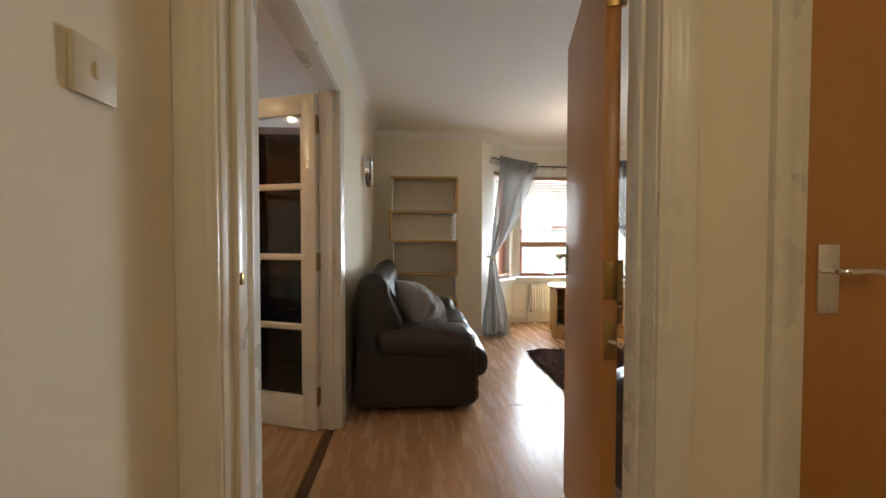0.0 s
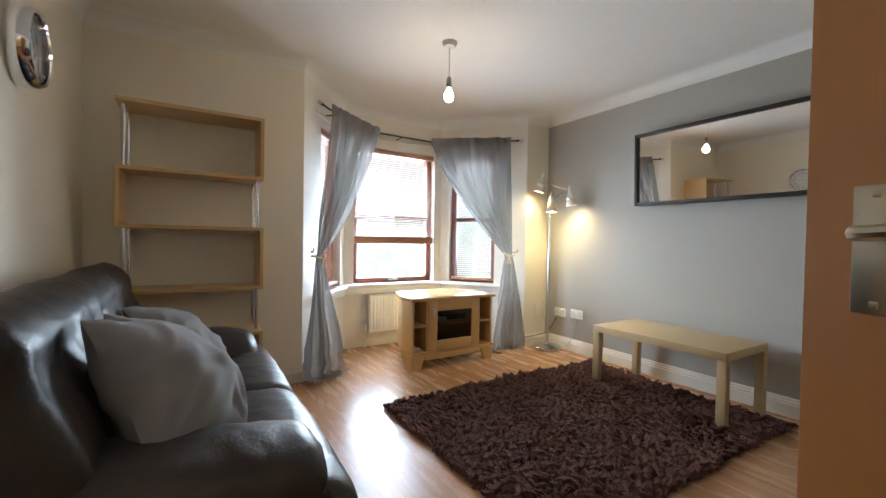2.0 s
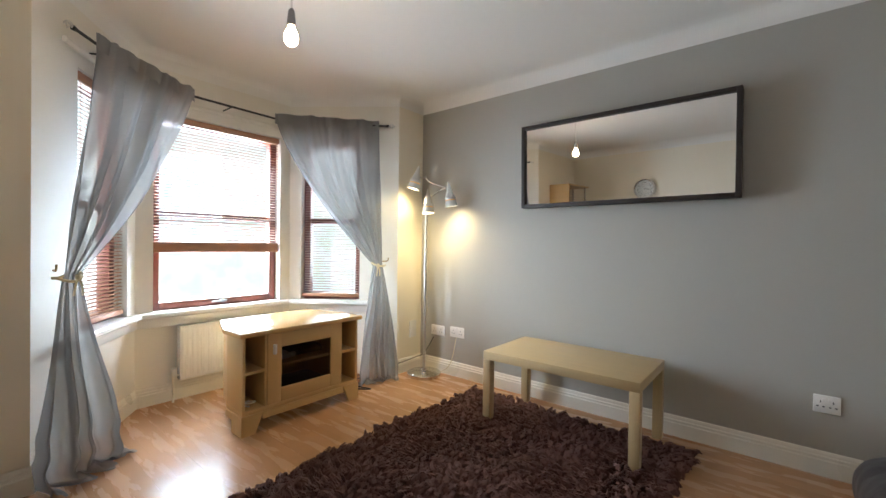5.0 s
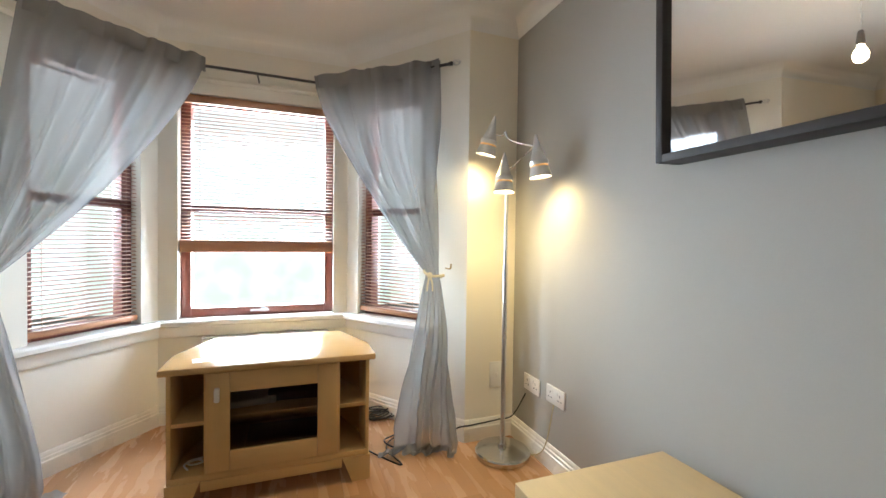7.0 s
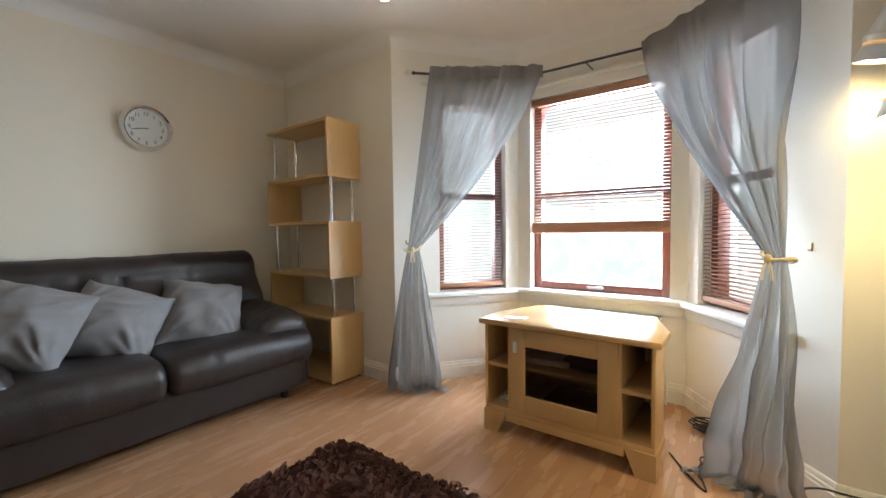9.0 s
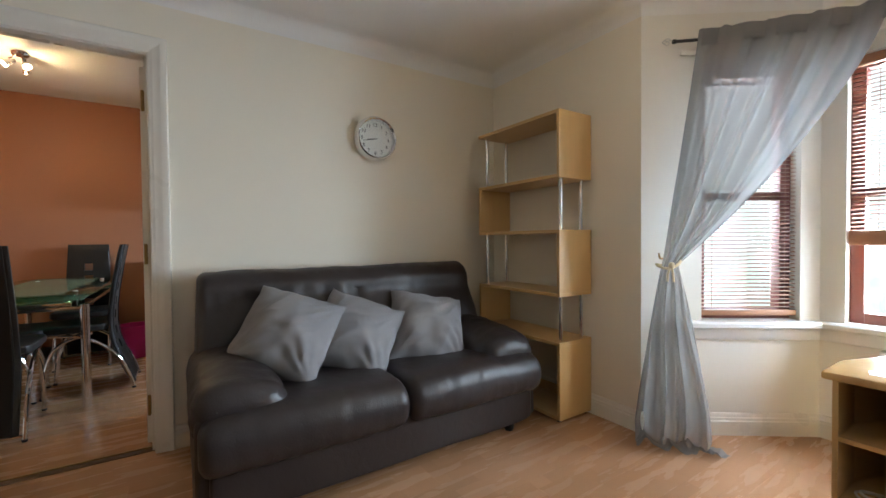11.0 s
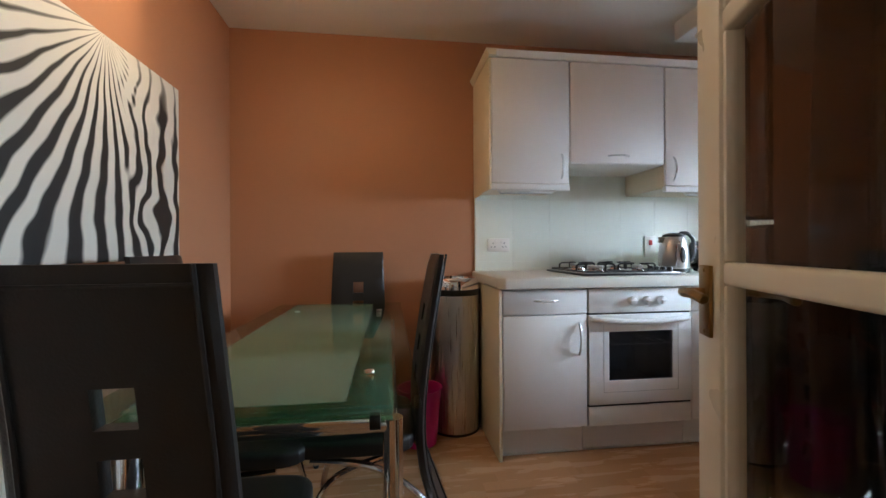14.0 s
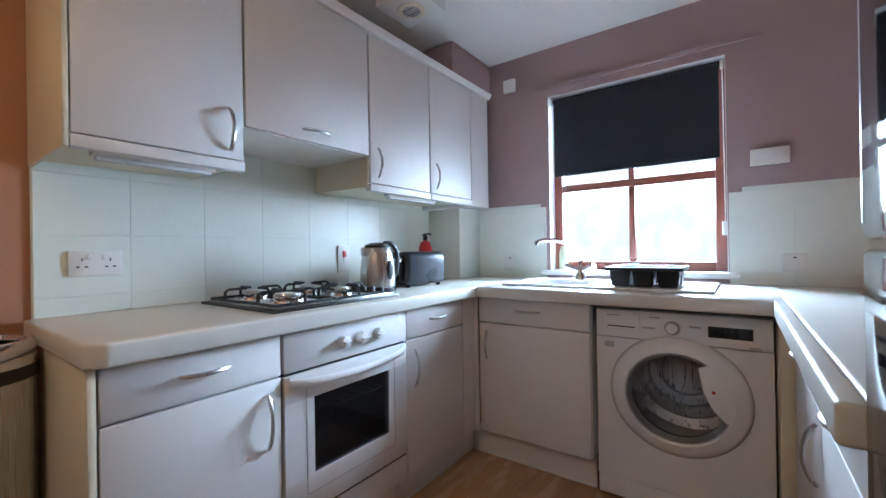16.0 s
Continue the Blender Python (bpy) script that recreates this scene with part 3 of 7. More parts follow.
def venetian(name, m, w, top, bottom, label, tilt=7):
    """Slatted blind hanging from the origin (top left), w wide, slats down to a bottom rail."""
    e = thing(name, m, label, "venetian blind", group="bay window blinds")
    part("head_rail", box(0, -0.03, -0.045, w, 0.01, 0, 0.003), M_BLIND, e)
    me = None
    drop, n = top - bottom, int((top - bottom - 0.06) / 0.0215)
    for i in range(n):
        if me is None:
            bm = bmesh.new()
            k = 4
            rows = [[bm.verts.new((x, -0.0125 + 0.025 * j / k, 0.002 * math.sin(math.pi * j / k) + dz)) for j in range(k + 1)] for x in (0.004, w - 0.004) for dz in (0.0013, -0.0013)]
            for r0, r1 in ((0, 2), (3, 1)):
                for j in range(k):
                    bm.faces.new((rows[r0][j], rows[r1][j], rows[r1][j + 1], rows[r0][j + 1]))
            for a, b in ((0, 1), (3, 2)):
                for j in range(k):
                    bm.faces.new((rows[a][j], rows[b][j], rows[b][j + 1], rows[a][j + 1]))
            me = finish(bm, "slat", M_BLIND)
        ob = new("slat", me)
        ob.parent = e
        ob.matrix_basis = pose(0, -0.01, -0.06 - i * 0.0215, tilt, 0, 0)
    stack = 0.075 if bottom > 0.8 else 0.03
    part("bottom_rail", box(0, -0.028, -drop, w, 0.008, -drop + stack, 0.004), M_BLIND, e)
    if bottom > 0.8:
        for k in range(3):
            part("slat", box(0.0, -0.031, -drop + 0.018 + k * 0.018, w, 0.011, -drop + 0.021 + k * 0.018), M_BLIND, e)
    for x in (0.12 * w, 0.88 * w):
        part("cord", tube([(x, -0.024, -0.04), (x, -0.024, -drop)], 0.0012, 5), M_BLIND, e)
    return e


def frame_on(p, q, s, z, depth):
    """A pose on a bay wall p to q, s along it, with local x along the wall and local y outwards."""
    p, q = Vector(p), Vector(q)
    d = (q - p).normalized()
    out = Vector((-d.y, d.x))
    at = p + d * s + out * depth
    return Matrix(((d.x, out.x, 0, at.x), (d.y, out.y, 0, at.y), (0, 0, 1, z), (0, 0, 0, 1)))


WL = "red-brown stained timber bay window with clear panes"
wl, hh = LS - 0.42, HEAD - SILL
window("window_1", frame_on(A, B, 0.32, SILL, 0.07), wl, hh, [], [(0.68, 0.045)], WL)
window("window_2", frame_on(B, C, 0.10, SILL, 0.07), 0.90, hh, [], [(0.68, 0.045)], WL)
window("window_3", frame_on(C, D, 0.10, SILL, 0.07), wl, hh, [], [(0.68, 0.045)], WL)
venetian("venetian_blind", frame_on(A, B, 0.325, HEAD - 0.005, 0.045), wl - 0.01, HEAD, SILL + 0.03, "red-brown slatted blind lowered over the side window")
venetian("venetian_blind", frame_on(B, C, 0.105, HEAD - 0.005, 0.045), 0.89, HEAD, 1.03, "red-brown slatted blind half lowered over the middle window", 19)
venetian("venetian_blind", frame_on(C, D, 0.105, HEAD - 0.005, 0.045), wl - 0.01, HEAD, SILL + 0.03, "red-brown slatted blind lowered over the side window")
# one continuous sill round the bay
SILLP = [(-0.10, SILL - 0.035), (0.045, SILL - 0.035), (0.055, SILL - 0.028), (0.055, SILL - 0.008), (0.047, SILL + 0.002), (-0.10, SILL + 0.002)]
a_in = Vector(A) + (Vector(B) - Vector(A)) * (0.20 / LS)
d_in = Vector(D) + (Vector(C) - Vector(D)) * (0.20 / LS)
structure("window_sill_bay", sweep(SILLP, [tuple(a_in), B, C, tuple(d_in)]), M_SILL, "white gloss window sill round the bay")
APRON = [(0, SILL - 0.10), (0.012, SILL - 0.10), (0.018, SILL - 0.09), (0.018, SILL - 0.036), (0, SILL - 0.036)]
structure("trim_sill_apron", sweep(APRON, [tuple(a_in), B, C, tuple(d_in)]), M_SILL, "white moulding under the sill")
structure("trim_bay_picture_rail", sweep([(0, HEAD + 0.07), (0.014, HEAD + 0.07), (0.02, HEAD + 0.085), (0.014, HEAD + 0.10), (0, HEAD + 0.10)], [tuple(a_in), B, C, tuple(d_in)]), M_REVEAL, "white moulding over the bay windows")
# kitchen window
window("window_4", pose(KW0, KY1 + 0.09, KWS), KW1 - KW0, KWH - KWS, [(KW1 - KW0) / 2], [(0.53, 0.045)], "red-brown stained timber kitchen window with a cross bar")
structure("window_sill_kitchen", box(KW0 - 0.05, KY1 - 0.035, KWS - 0.03, KW1 + 0.05, KY1 + 0.09, KWS + 0.002, 0.006), M_SILL, "white kitchen window sill")
structure("trim_kitchen_reveal", join(join(box(KW0 - 0.002, KY1 + 0.004, KWS, KW0 + 0.004, KY1 + 0.09, KWH), box(KW1 - 0.004, KY1 + 0.004, KWS, KW1 + 0.002, KY1 + 0.09, KWH)), box(KW0, KY1 + 0.004, KWH - 0.004, KW1, KY1 + 0.09, KWH + 0.002)), M_SILL, "pale painted window reveal")
rb = thing("roller_blind", pose(KW0 + 0.02, KY1 + 0.03, KWH - 0.01), "black blackout roller blind half lowered over the window", "roller blind")
part("tube", moved(tube([(0.0, 0.02, -0.02), (KW1 - KW0 - 0.04, 0.02, -0.02)], 0.02, 14), pose(0, 0, 0)), M_BLINDFAB, rb)
part("fabric", box(0.01, 0.0, -0.50, KW1 - KW0 - 0.05, 0.0025, -0.02), M_BLINDFAB, rb)
part("bottom_bar", box(0.01, -0.004, -0.512, KW1 - KW0 - 0.05, 0.008, -0.49, 0.003), M_BLINDFAB, rb)
part("bracket", box(-0.012, 0.0, -0.04, 0.0, 0.04, 0.0, 0.002), M_PLASTIC, rb)
part("bracket", box(KW1 - KW0 - 0.045, 0.0, -0.04, KW1 - KW0 - 0.03, 0.04, 0.0, 0.002), M_PLASTIC, rb)
part("bead_chain", tube([(KW1 - KW0 - 0.035, -0.004, -0.03), (KW1 - KW0 - 0.03, -0.006, -0.86)], 0.003, 6), M_PLASTIC, rb)
part("chain_weight", box(KW1 - KW0 - 0.045, -0.012, -0.92, KW1 - KW0 - 0.018, 0.004, -0.85, 0.005), M_PLASTIC, rb)
structure("trim_blind_rail", box(KW0 - 0.10, KY1 - 0.018, KWH + 0.045, KW1 + 0.16, KY1, KWH + 0.068, 0.003), M_MAUVE, "mauve painted batten over the window")
# the distance outside
bd = bmesh.new()
vs = [bd.verts.new(p) for p in ((-60, 0, -8), (60, 0, -8), (60, 0, 30), (-60, 0, 30))]
bd.faces.new(vs)
bo = structure("backdrop", bd, M_OUTSIDE, "bright overcast distance with pale houses and greenery")
bo.location = (0, 60, 0)
# added ground, set low; its pale colour stands in for outdoor glare
structure("ground", box(-80, 6.3, -9.4, 80, 62, -9.2), mat("overbright_ground", (0.75, 0.76, 0.72), 0.9, vary=0.10, scale=0.6), "added ground sheet far below the windows, pale to look overexposed")

# ---------------------------------------------------------------- doors
def lever(parent, x, z, y, side, metal, plate_h=0.125, name="door_handle", plate_w=0.044):
    """A lever on a back plate, on the face at y, pointing along -x."""
    hnd = part(name, box(x - plate_w / 2, y, z - plate_h * 0.62, x + plate_w / 2, y + side * 0.007, z + plate_h * 0.38, 0.002), metal, parent)
    for dz in (-plate_h * 0.55, plate_h * 0.31):
        part("screw", box(x - 0.004, y + side * 0.005, z + dz - 0.004, x + 0.004, y + side * 0.0085, z + dz + 0.004, 0.002), metal, hnd)
    part("lever", tube(curve_pts([(x, y + side * 0.005, z), (x, y + side * 0.036, z), (x - 0.018, y + side * 0.045, z), (x - 0.06, y + side * 0.045, z + 0.002), (x - 0.098, y + side * 0.042, z - 0.003)]), [0.007] * 8 + [0.0078] * 16 + [0.0085] * 8 + [0.006], 10), metal, hnd)
    return hnd


def hinge(parent, x, y, z, h=0.1):
    hg = part("hinge", box(x - 0.002, y - 0.034, z - h / 2, x + 0.002, y + 0.0, z + h / 2, 0.0008), M_BRASS, parent)
    part("knuckle", tube([(x - 0.004, y + 0.006, z - h / 2 - 0.004), (x - 0.004, y + 0.006, z + h / 2 + 0.004)], 0.007, 10), M_BRASS, hg)
    return hg


def glazed_door(name, m, label, handle_side=1):
    """Local: hinge at the origin, leaf along +x, thickness along y."""
    e = thing(name, m, label, "glazed door", group="double glazed doors")
    W, H, T = 0.585, 1.985, 0.040
    part("stile", box(0, -T / 2, 0.008, 0.09, T / 2, H, 0.003), M_WHITE, e)
    part("stile", box(W - 0.09, -T / 2, 0.008, W, T / 2, H, 0.003), M_WHITE, e)
    part("bottom_rail", box(0.09, -T / 2, 0.008, W - 0.09, T / 2, 0.20, 0.003), M_WHITE, e)
    part("top_rail", box(0.09, -T / 2, H - 0.115, W - 0.09, T / 2, H, 0.003), M_WHITE, e)
    z0, z1 = 0.20, H - 0.115
    step = (z1 - z0) / 4
    for i in range(4):
        p = part("pane", box(0.086, -0.002, z0 + i * step - 0.002, W - 0.086, 0.002, z0 + (i + 1) * step + 0.002), M_GLASS, e, "clear glass pane")
        p.visible_shadow = False
        if i:
            part("glazing_bar", box(0.09, -0.016, z0 + i * step - 0.019, W - 0.09, 0.016, z0 + i * step + 0.019, 0.007, 3), M_WHITE, e)
        for x in (0.09, W - 0.09):
            s = 1 if x < 0.2 else -1
            part("bead", box(min(x, x + s * 0.012), -0.015, z0 + i * step + 0.019, max(x, x + s * 0.012), 0.015, z0 + (i + 1) * step - 0.019, 0.005), M_WHITE, e)
    for s in (-1, 1):
        lever(e, W - 0.045, 1.0, s * T / 2, s, M_BRASS)
    for z in (0.21, 1.01, 1.81):
        hinge(e, 0.0, -handle_side * 0.0, z)
    return e


glazed_door("glazed_door", pose(-0.390, 2.886, 0, 0, 0, 160.0), "white painted four-pane glazed door standing open into the kitchen")
glazed_door("glazed_door", pose(-0.390, 1.695, 0, 0, 0, 181.5), "white painted four-pane glazed door standing open against the terracotta wall", -1)


def flush_door(name, m, w, label, metal, inset=0.066, plate=(0.125, 0.037)):
    e = thing(name, m, label, "door")
    part("leaf", box(0.003, 0, 0.008, w - 0.003, 0.040, 1.985, 0.002), M_DOORWOOD, e)
    for y, s in ((0.040, 1), (0.0, -1)):
        lever(e, w - inset, 1.075, y, s, metal, plate[0], plate_w=plate[1])
    return e


room_door = flush_door("flush_door", pose(0.708, 1.475, 0, 0, 0, 76.0), 0.766, "orange beech-veneered flush door standing open with a satin lever handle", M_NICKEL)
for z in (0.22, 1.04, 1.80):
    hg = part("hinge", box(-0.002, 0.004, z - 0.05, 0.004, 0.036, z + 0.05, 0.0008), M_BRASS, room_door)
    part("knuckle", tube([(-0.004, -0.004, z - 0.054), (-0.004, -0.004, z + 0.054)], 0.007, 10), M_BRASS, hg)
cl = part("door_closer", box(-0.002, 0.006, 0.83, 0.004, 0.034, 0.93, 0.001), M_BRASS, room_door, "brass spring closer plate")
part("closer_chain", tube([(0, 0.02, 0.88), (-0.02, 0.01, 0.88), (-0.034, 0.0, 0.88)], 0.005, 8), M_STEEL, cl)
flush_door("flush_door", pose(1.833, YS - 0.06, 0, 0, 0, 180), 0.756, "closed orange beech-veneered hall cupboard door with polished lever handle", M_CHROME, 0.08, (0.165, 0.056))
sp = thing("strike_plate", pose(DR0, YS - 0.06, 1.06), "small brass strike plate screwed to the white door lining", "strike plate")
part("plate", box(0, -0.012, -0.035, 0.002, 0.012, 0.035, 0.0005), M_BRASS, sp)
part("keep", box(0.002, -0.006, -0.015, 0.016, 0.010, 0.012, 0.002), M_BRASS, sp)


def switch_plate(name, m, w, h, rockers, label, category, holes=False, plastic=None):
    """A plate on a wall: local x along the wall, z up, facing local -y."""
    e = thing(name, m, label, category)
    plastic = plastic or M_PLASTIC
    part("plate", box(-w / 2, -0.010, -h / 2, w / 2, 0, h / 2, 0.004), plastic, e)
    for x in rockers:
        part("rocker", box(x - 0.006, -0.014, 0.012 if holes else -0.012, x + 0.006, -0.009, 0.030 if holes else 0.012, 0.002), plastic, e)
        if holes:
            sk = x * 1.9
            for dx, dz, hw, hh2 in ((0, 0.012, 0.0022, 0.005), (-0.011, -0.012, 0.0045, 0.0024), (0.011, -0.012, 0.0045, 0.0024)):
                part("slot", box(sk + dx - hw, -0.0104, dz - hh2, sk + dx + hw, -0.0085, dz + hh2), M_BLACK, e)
    return e


def facing(x, y, z, way):
    """Pose of a wall plate whose face looks along way: '+x', '-x', '+y' or '-y'."""
    return pose(x, y, z, 0, 0, {"-y": 0, "+x": 90, "+y": 180, "-x": -90}[way])


switch_plate("light_switch", facing(XW, 1.545, 1.40, "+x"), 0.086, 0.086, [-0.015, 0.015], "white double light switch on the cream wall", "light switch")
switch_plate("light_switch", facing(-0.31, 1.10, 1.40, "+x"), 0.086, 0.086, [0.0], "ivory light switch on the cream hall wall", "light switch",
             plastic=mat("ivory_plastic", (0.70, 0.62, 0.48), 0.45, vary=0.03))
for y, z in ((4.94, 0.36), (4.73, 0.37)):
    switch_plate("wall_socket", facing(XE, y, z, "-x"), 0.146, 0.086, [-0.02, 0.02], "white double wall socket on the grey-green wall", "socket", True)
switch_plate("wall_socket", facing(XE, 2.46, 0.35, "-x"), 0.10, 0.086, [-0.012, 0.012], "white wall socket low on the grey-green wall", "socket", True)
switch_plate("wall_socket", facing(3.36, YN, 0.36, "-y"), 0.086, 0.146, [0.0], "white aerial socket plate on the cream wall", "socket")

# ---------------------------------------------------------------- living room
def soft(x0, y0, z0, x1, y1, z1, p=4.5, n=14, wrinkle=0.006, seed=0.0, freq=7.0):
    """An upholstered block: a rounded body with slight folds."""
    bm = bmesh.new()
    bmesh.ops.create_cube(bm, size=2.0)
    bmesh.ops.subdivide_edges(bm, edges=bm.edges[:], cuts=n, use_grid_fill=True)
    sx, sy, sz = (x1 - x0) / 2, (y1 - y0) / 2, (z1 - z0) / 2
    for v in bm.verts:
        c = v.co.copy()
        c /= (abs(c.x) ** p + abs(c.y) ** p + abs(c.z) ** p) ** (1 / p)
        q = Vector((c.x * sx, c.y * sy, c.z * sz))
        w = noise.noise((q.x * freq + seed, q.y * freq, q.z * freq * 0.6)) + 0.5 * noise.noise((q.x * freq * 3, q.y * freq * 2.2 + seed, q.z * freq * 2))
        q += c.normalized() * w * wrinkle
        v.co = q + Vector(((x0 + x1) / 2, (y0 + y1) / 2, (z0 + z1) / 2))
    return bm


def padded(section, s0, s1, axis, end=0.06, n=48, per=4, warp=None):
    """An upholstered body: a closed section (p, q) carried along an axis from s0 to s1, with rounded ends.
    Axis 'y': p is x and q is z; axis 'x': p is y and q is z. warp(v, normal, s) may shift each point."""
    k = len(section)
    P = [Vector(q) for q in section]
    loop = []
    for i in range(k):
        a, b, c, d = P[i - 1], P[i], P[(i + 1) % k], P[(i + 2) % k]
        for j in range(per):
            t = j / per
            loop.append(0.5 * ((2 * b) + (c - a) * t + (2 * a - 5 * b + 4 * c - d) * t * t + (3 * b - a - 3 * c + d) * t ** 3))
    m = len(loop)
    area = sum(loop[i].x * loop[(i + 1) % m].y - loop[(i + 1) % m].x * loop[i].y for i in range(m))
    nrm = []
    for i in range(m):
        d = (loop[(i + 1) % m] - loop[i - 1]).normalized()
        nrm.append(Vector((d.y, -d.x)) * (1 if area > 0 else -1))
    bm, rings = bmesh.new(), []
    edge = [end * (1 - math.cos(math.pi / 2 * i / 7)) for i in range(8)]
    ss = [s0 + e for e in edge] + [s0 + end + (s1 - s0 - 2 * end) * i / n for i in range(1, n)] + [s1 - e for e in edge[::-1]]
    for s in ss:
        d = min(s - s0, s1 - s)
        inset = end - math.sqrt(max(0.0, end ** 2 - (end - d) ** 2)) if d < end else 0.0
        ring = []
        for p, q in zip(loop, nrm):
            c = p - q * inset
            v, w = (Vector((c.x, s, c.y)), Vector((q.x, 0, q.y))) if axis == "y" else (Vector((s, c.x, c.y)), Vector((0, q.x, q.y)))
            ring.append(bm.verts.new(warp(v, w, s) if warp else v))
        rings.append(ring)
    for a, b in zip(rings, rings[1:]):
        for i in range(m):
            bm.faces.new((a[i], a[(i + 1) % m], b[(i + 1) % m], b[i]))
    bm.faces.new(rings[0][::-1])
    bm.faces.new(rings[-1])
    bmesh.ops.recalc_face_normals(bm, faces=bm.faces[:])
    return bm


def folds(v, freq, seed):
    """Soft leather folds: broad swellings with narrow creases between them."""
    a = noise.noise((v.x * freq + seed, v.y * freq, v.z * freq))
    b = 1 - 2.4 * abs(noise.noise((v.x * freq * 1.7, v.y * freq * 1.7 + seed, v.z * freq * 1.2)))
    return 0.6 * a + 0.4 * b


def sofa(m, label):
    """Two-seat leather sofa: local back at x = 0, facing +x, centred on y."""
    e = thing("sofa", m, label, "sofa", group="leather sofas")
    h = 0.815
    part("base", soft(0.08, -h + 0.08, 0.055, 0.68, h - 0.08, 0.28, 12, 12, 0.002), M_LEATHER, e)
    part("front_panel", soft(0.70, -0.79, 0.06, 0.812, 0.79, 0.265, 14, 20, 0.004, 5), M_LEATHER, e)
    part("back_frame", soft(0.01, -h + 0.02, 0.05, 0.14, h - 0.02, 0.68, 12, 12, 0.003, 3), M_LEATHER, e)

    def back_warp(v, w, s):
        roll = max(0.0, 1 - abs(v.z - 0.775) / 0.085)
        front = max(0.0, w.x)
        pleat = 1 - 2 * abs(noise.noise((v.y * 15, v.z * 2.5, 1.0)))
        seam = max(0.0, 1 - abs(v.y) / 0.045)
        ends = max(0.0, 1 - (0.80 - abs(v.y)) / 0.14)
        v = v + w * (0.008 * folds(v, 5.0, 8.0) + 0.003 * folds(v, 17.0, 2.0))
        v.x -= front * (0.007 * roll * pleat + 0.016 * seam * seam * (v.z < 0.80) + 0.004 * ends * (1 - 2 * abs(noise.noise((v.z * 16, v.y * 3, 4.0)))))
        v.z += 0.008 * noise.noise((v.y * 3, 0.3, 2.0)) * (v.z > 0.8)
        v.y *= 1.0 + 0.05 * max(0.0, 0.85 - v.z)
        return v

    part("back_cushion", padded([(0.03, 0.29), (0.0, 0.55), (0.0, 0.78), (0.025, 0.875), (0.085, 0.918), (0.155, 0.905), (0.205, 0.85), (0.215, 0.785), (0.235, 0.73), (0.285, 0.63), (0.315, 0.52), (0.305, 0.43), (0.26, 0.36), (0.14, 0.30)],
                                -0.80, 0.80, "y", 0.045, 72, 5, back_warp), M_LEATHER, e)
    for s in (-1, 1):
        lo, hi = (0.002, 0.825) if s > 0 else (-0.825, -0.002)

        def seat_warp(v, w, q, lo=lo, hi=hi, s=s):
            t = (v.y - (lo + hi) / 2) / ((hi - lo) / 2)
            v = v + w * (0.005 * folds(v, 6.0, 4.0 + s) + 0.0022 * folds(v, 21.0, 1.0))
            if w.z > 0.2:
                v.z += 0.016 * (1 - t * t) * w.z
            rim = max(0.0, 1 - abs(v.x - 0.85) / 0.09)
            v.x += 0.005 * rim * noise.noise((v.y * 26, v.z * 3, s)) + 0.012 * rim * (1 - t * t)
            v.z += 0.004 * rim * noise.noise((v.y * 19, 2.0, s))
            v.x *= 0.972
            return v

        part("seat_cushion", padded([(0.13, 0.245), (0.12, 0.33), (0.14, 0.405), (0.30, 0.420), (0.55, 0.432), (0.74, 0.436), (0.835, 0.418), (0.885, 0.37), (0.892, 0.31), (0.870, 0.255), (0.80, 0.235), (0.45, 0.23)], lo, hi, "y", 0.05, 40, 4, seat_warp), M_LEATHER, e)
        arm = soft(0.0, s * h - 0.10, 0.05, 0.79, s * h + 0.10, 0.44, 12, 14, 0.003, 12 + s)
        for v in arm.verts:
            v.co.y -= s * 0.075
        part("arm_side", arm, M_LEATHER, e)

        def arm_warp(v, w, q, s=s):
            t = (q - 0.10) / 0.73
            front, rear = max(0.0, 1 - (0.83 - q) / 0.16), max(0.0, 1 - (q - 0.10) / 0.12)
            ang = math.atan2(v.z - 0.47, (v.y - s * (h - 0.12)) * s)
            v = v + w * (0.009 * folds(v, 6.5, 20.0 + s) + 0.004 * folds(v, 19.0, 3.0) - 0.013 * front * (1 - 2 * abs(noise.noise((ang * 4.2, q * 5, s + 3)))) - 0.02 * rear * rear)
            v.z -= 0.055 * t * t
            v.x *= 0.972
            return v

        sec = [(-0.30, 0.43), (-0.315, 0.475), (-0.265, 0.548), (-0.15, 0.588), (-0.03, 0.572), (0.02, 0.52), (0.03, 0.44), (0.005, 0.385), (-0.12, 0.385), (-0.24, 0.40)]
        part("arm_pad", padded([(s * (h + a), b) for a, b in sec], 0.10, 0.81, "x", 0.075, 34, 5, arm_warp), M_LEATHER, e)
        for x in (0.12, 0.74):
            part("foot", moved(lathe([(0.022, 0), (0.028, 0.012), (0.030, 0.060)], 16), pose(x, s * (h - 0.14), 0)), M_BLACK, e)
    return e


sofa1 = sofa(pose(-0.20, 3.895, 0), "dark brown leather two-seat sofa with grey cushions against the cream wall")
sofa2 = copy_thing(sofa1, pose(1.90, 1.58, 0, 0, 0, 90))
tagged(sofa2, "dark brown leather two-seat sofa by the grey-green wall")
for i, (y, x, z, rot, w, lean, yaw) in enumerate(((3.45, 0.230, 0.630, 20, 0.445, -36, -20), (3.80, 0.215, 0.580, 24, 0.44, -36, -14), (4.23, 0.220, 0.565, 14, 0.46, -38, -8))):
    cu = solid("cushion", pillow(w, w, 0.265, 48, 0.06, i + 1, 0.020), M_CUSHION, "plump grey linen scatter cushion leaning on the sofa back", "cushion",
               pose(x, y, z, 0, 0, 90 + yaw) @ pose(0, 0, 0, lean, 0, 0) @ pose(0, 0, 0, 0, rot, 0), "sofa cushions")


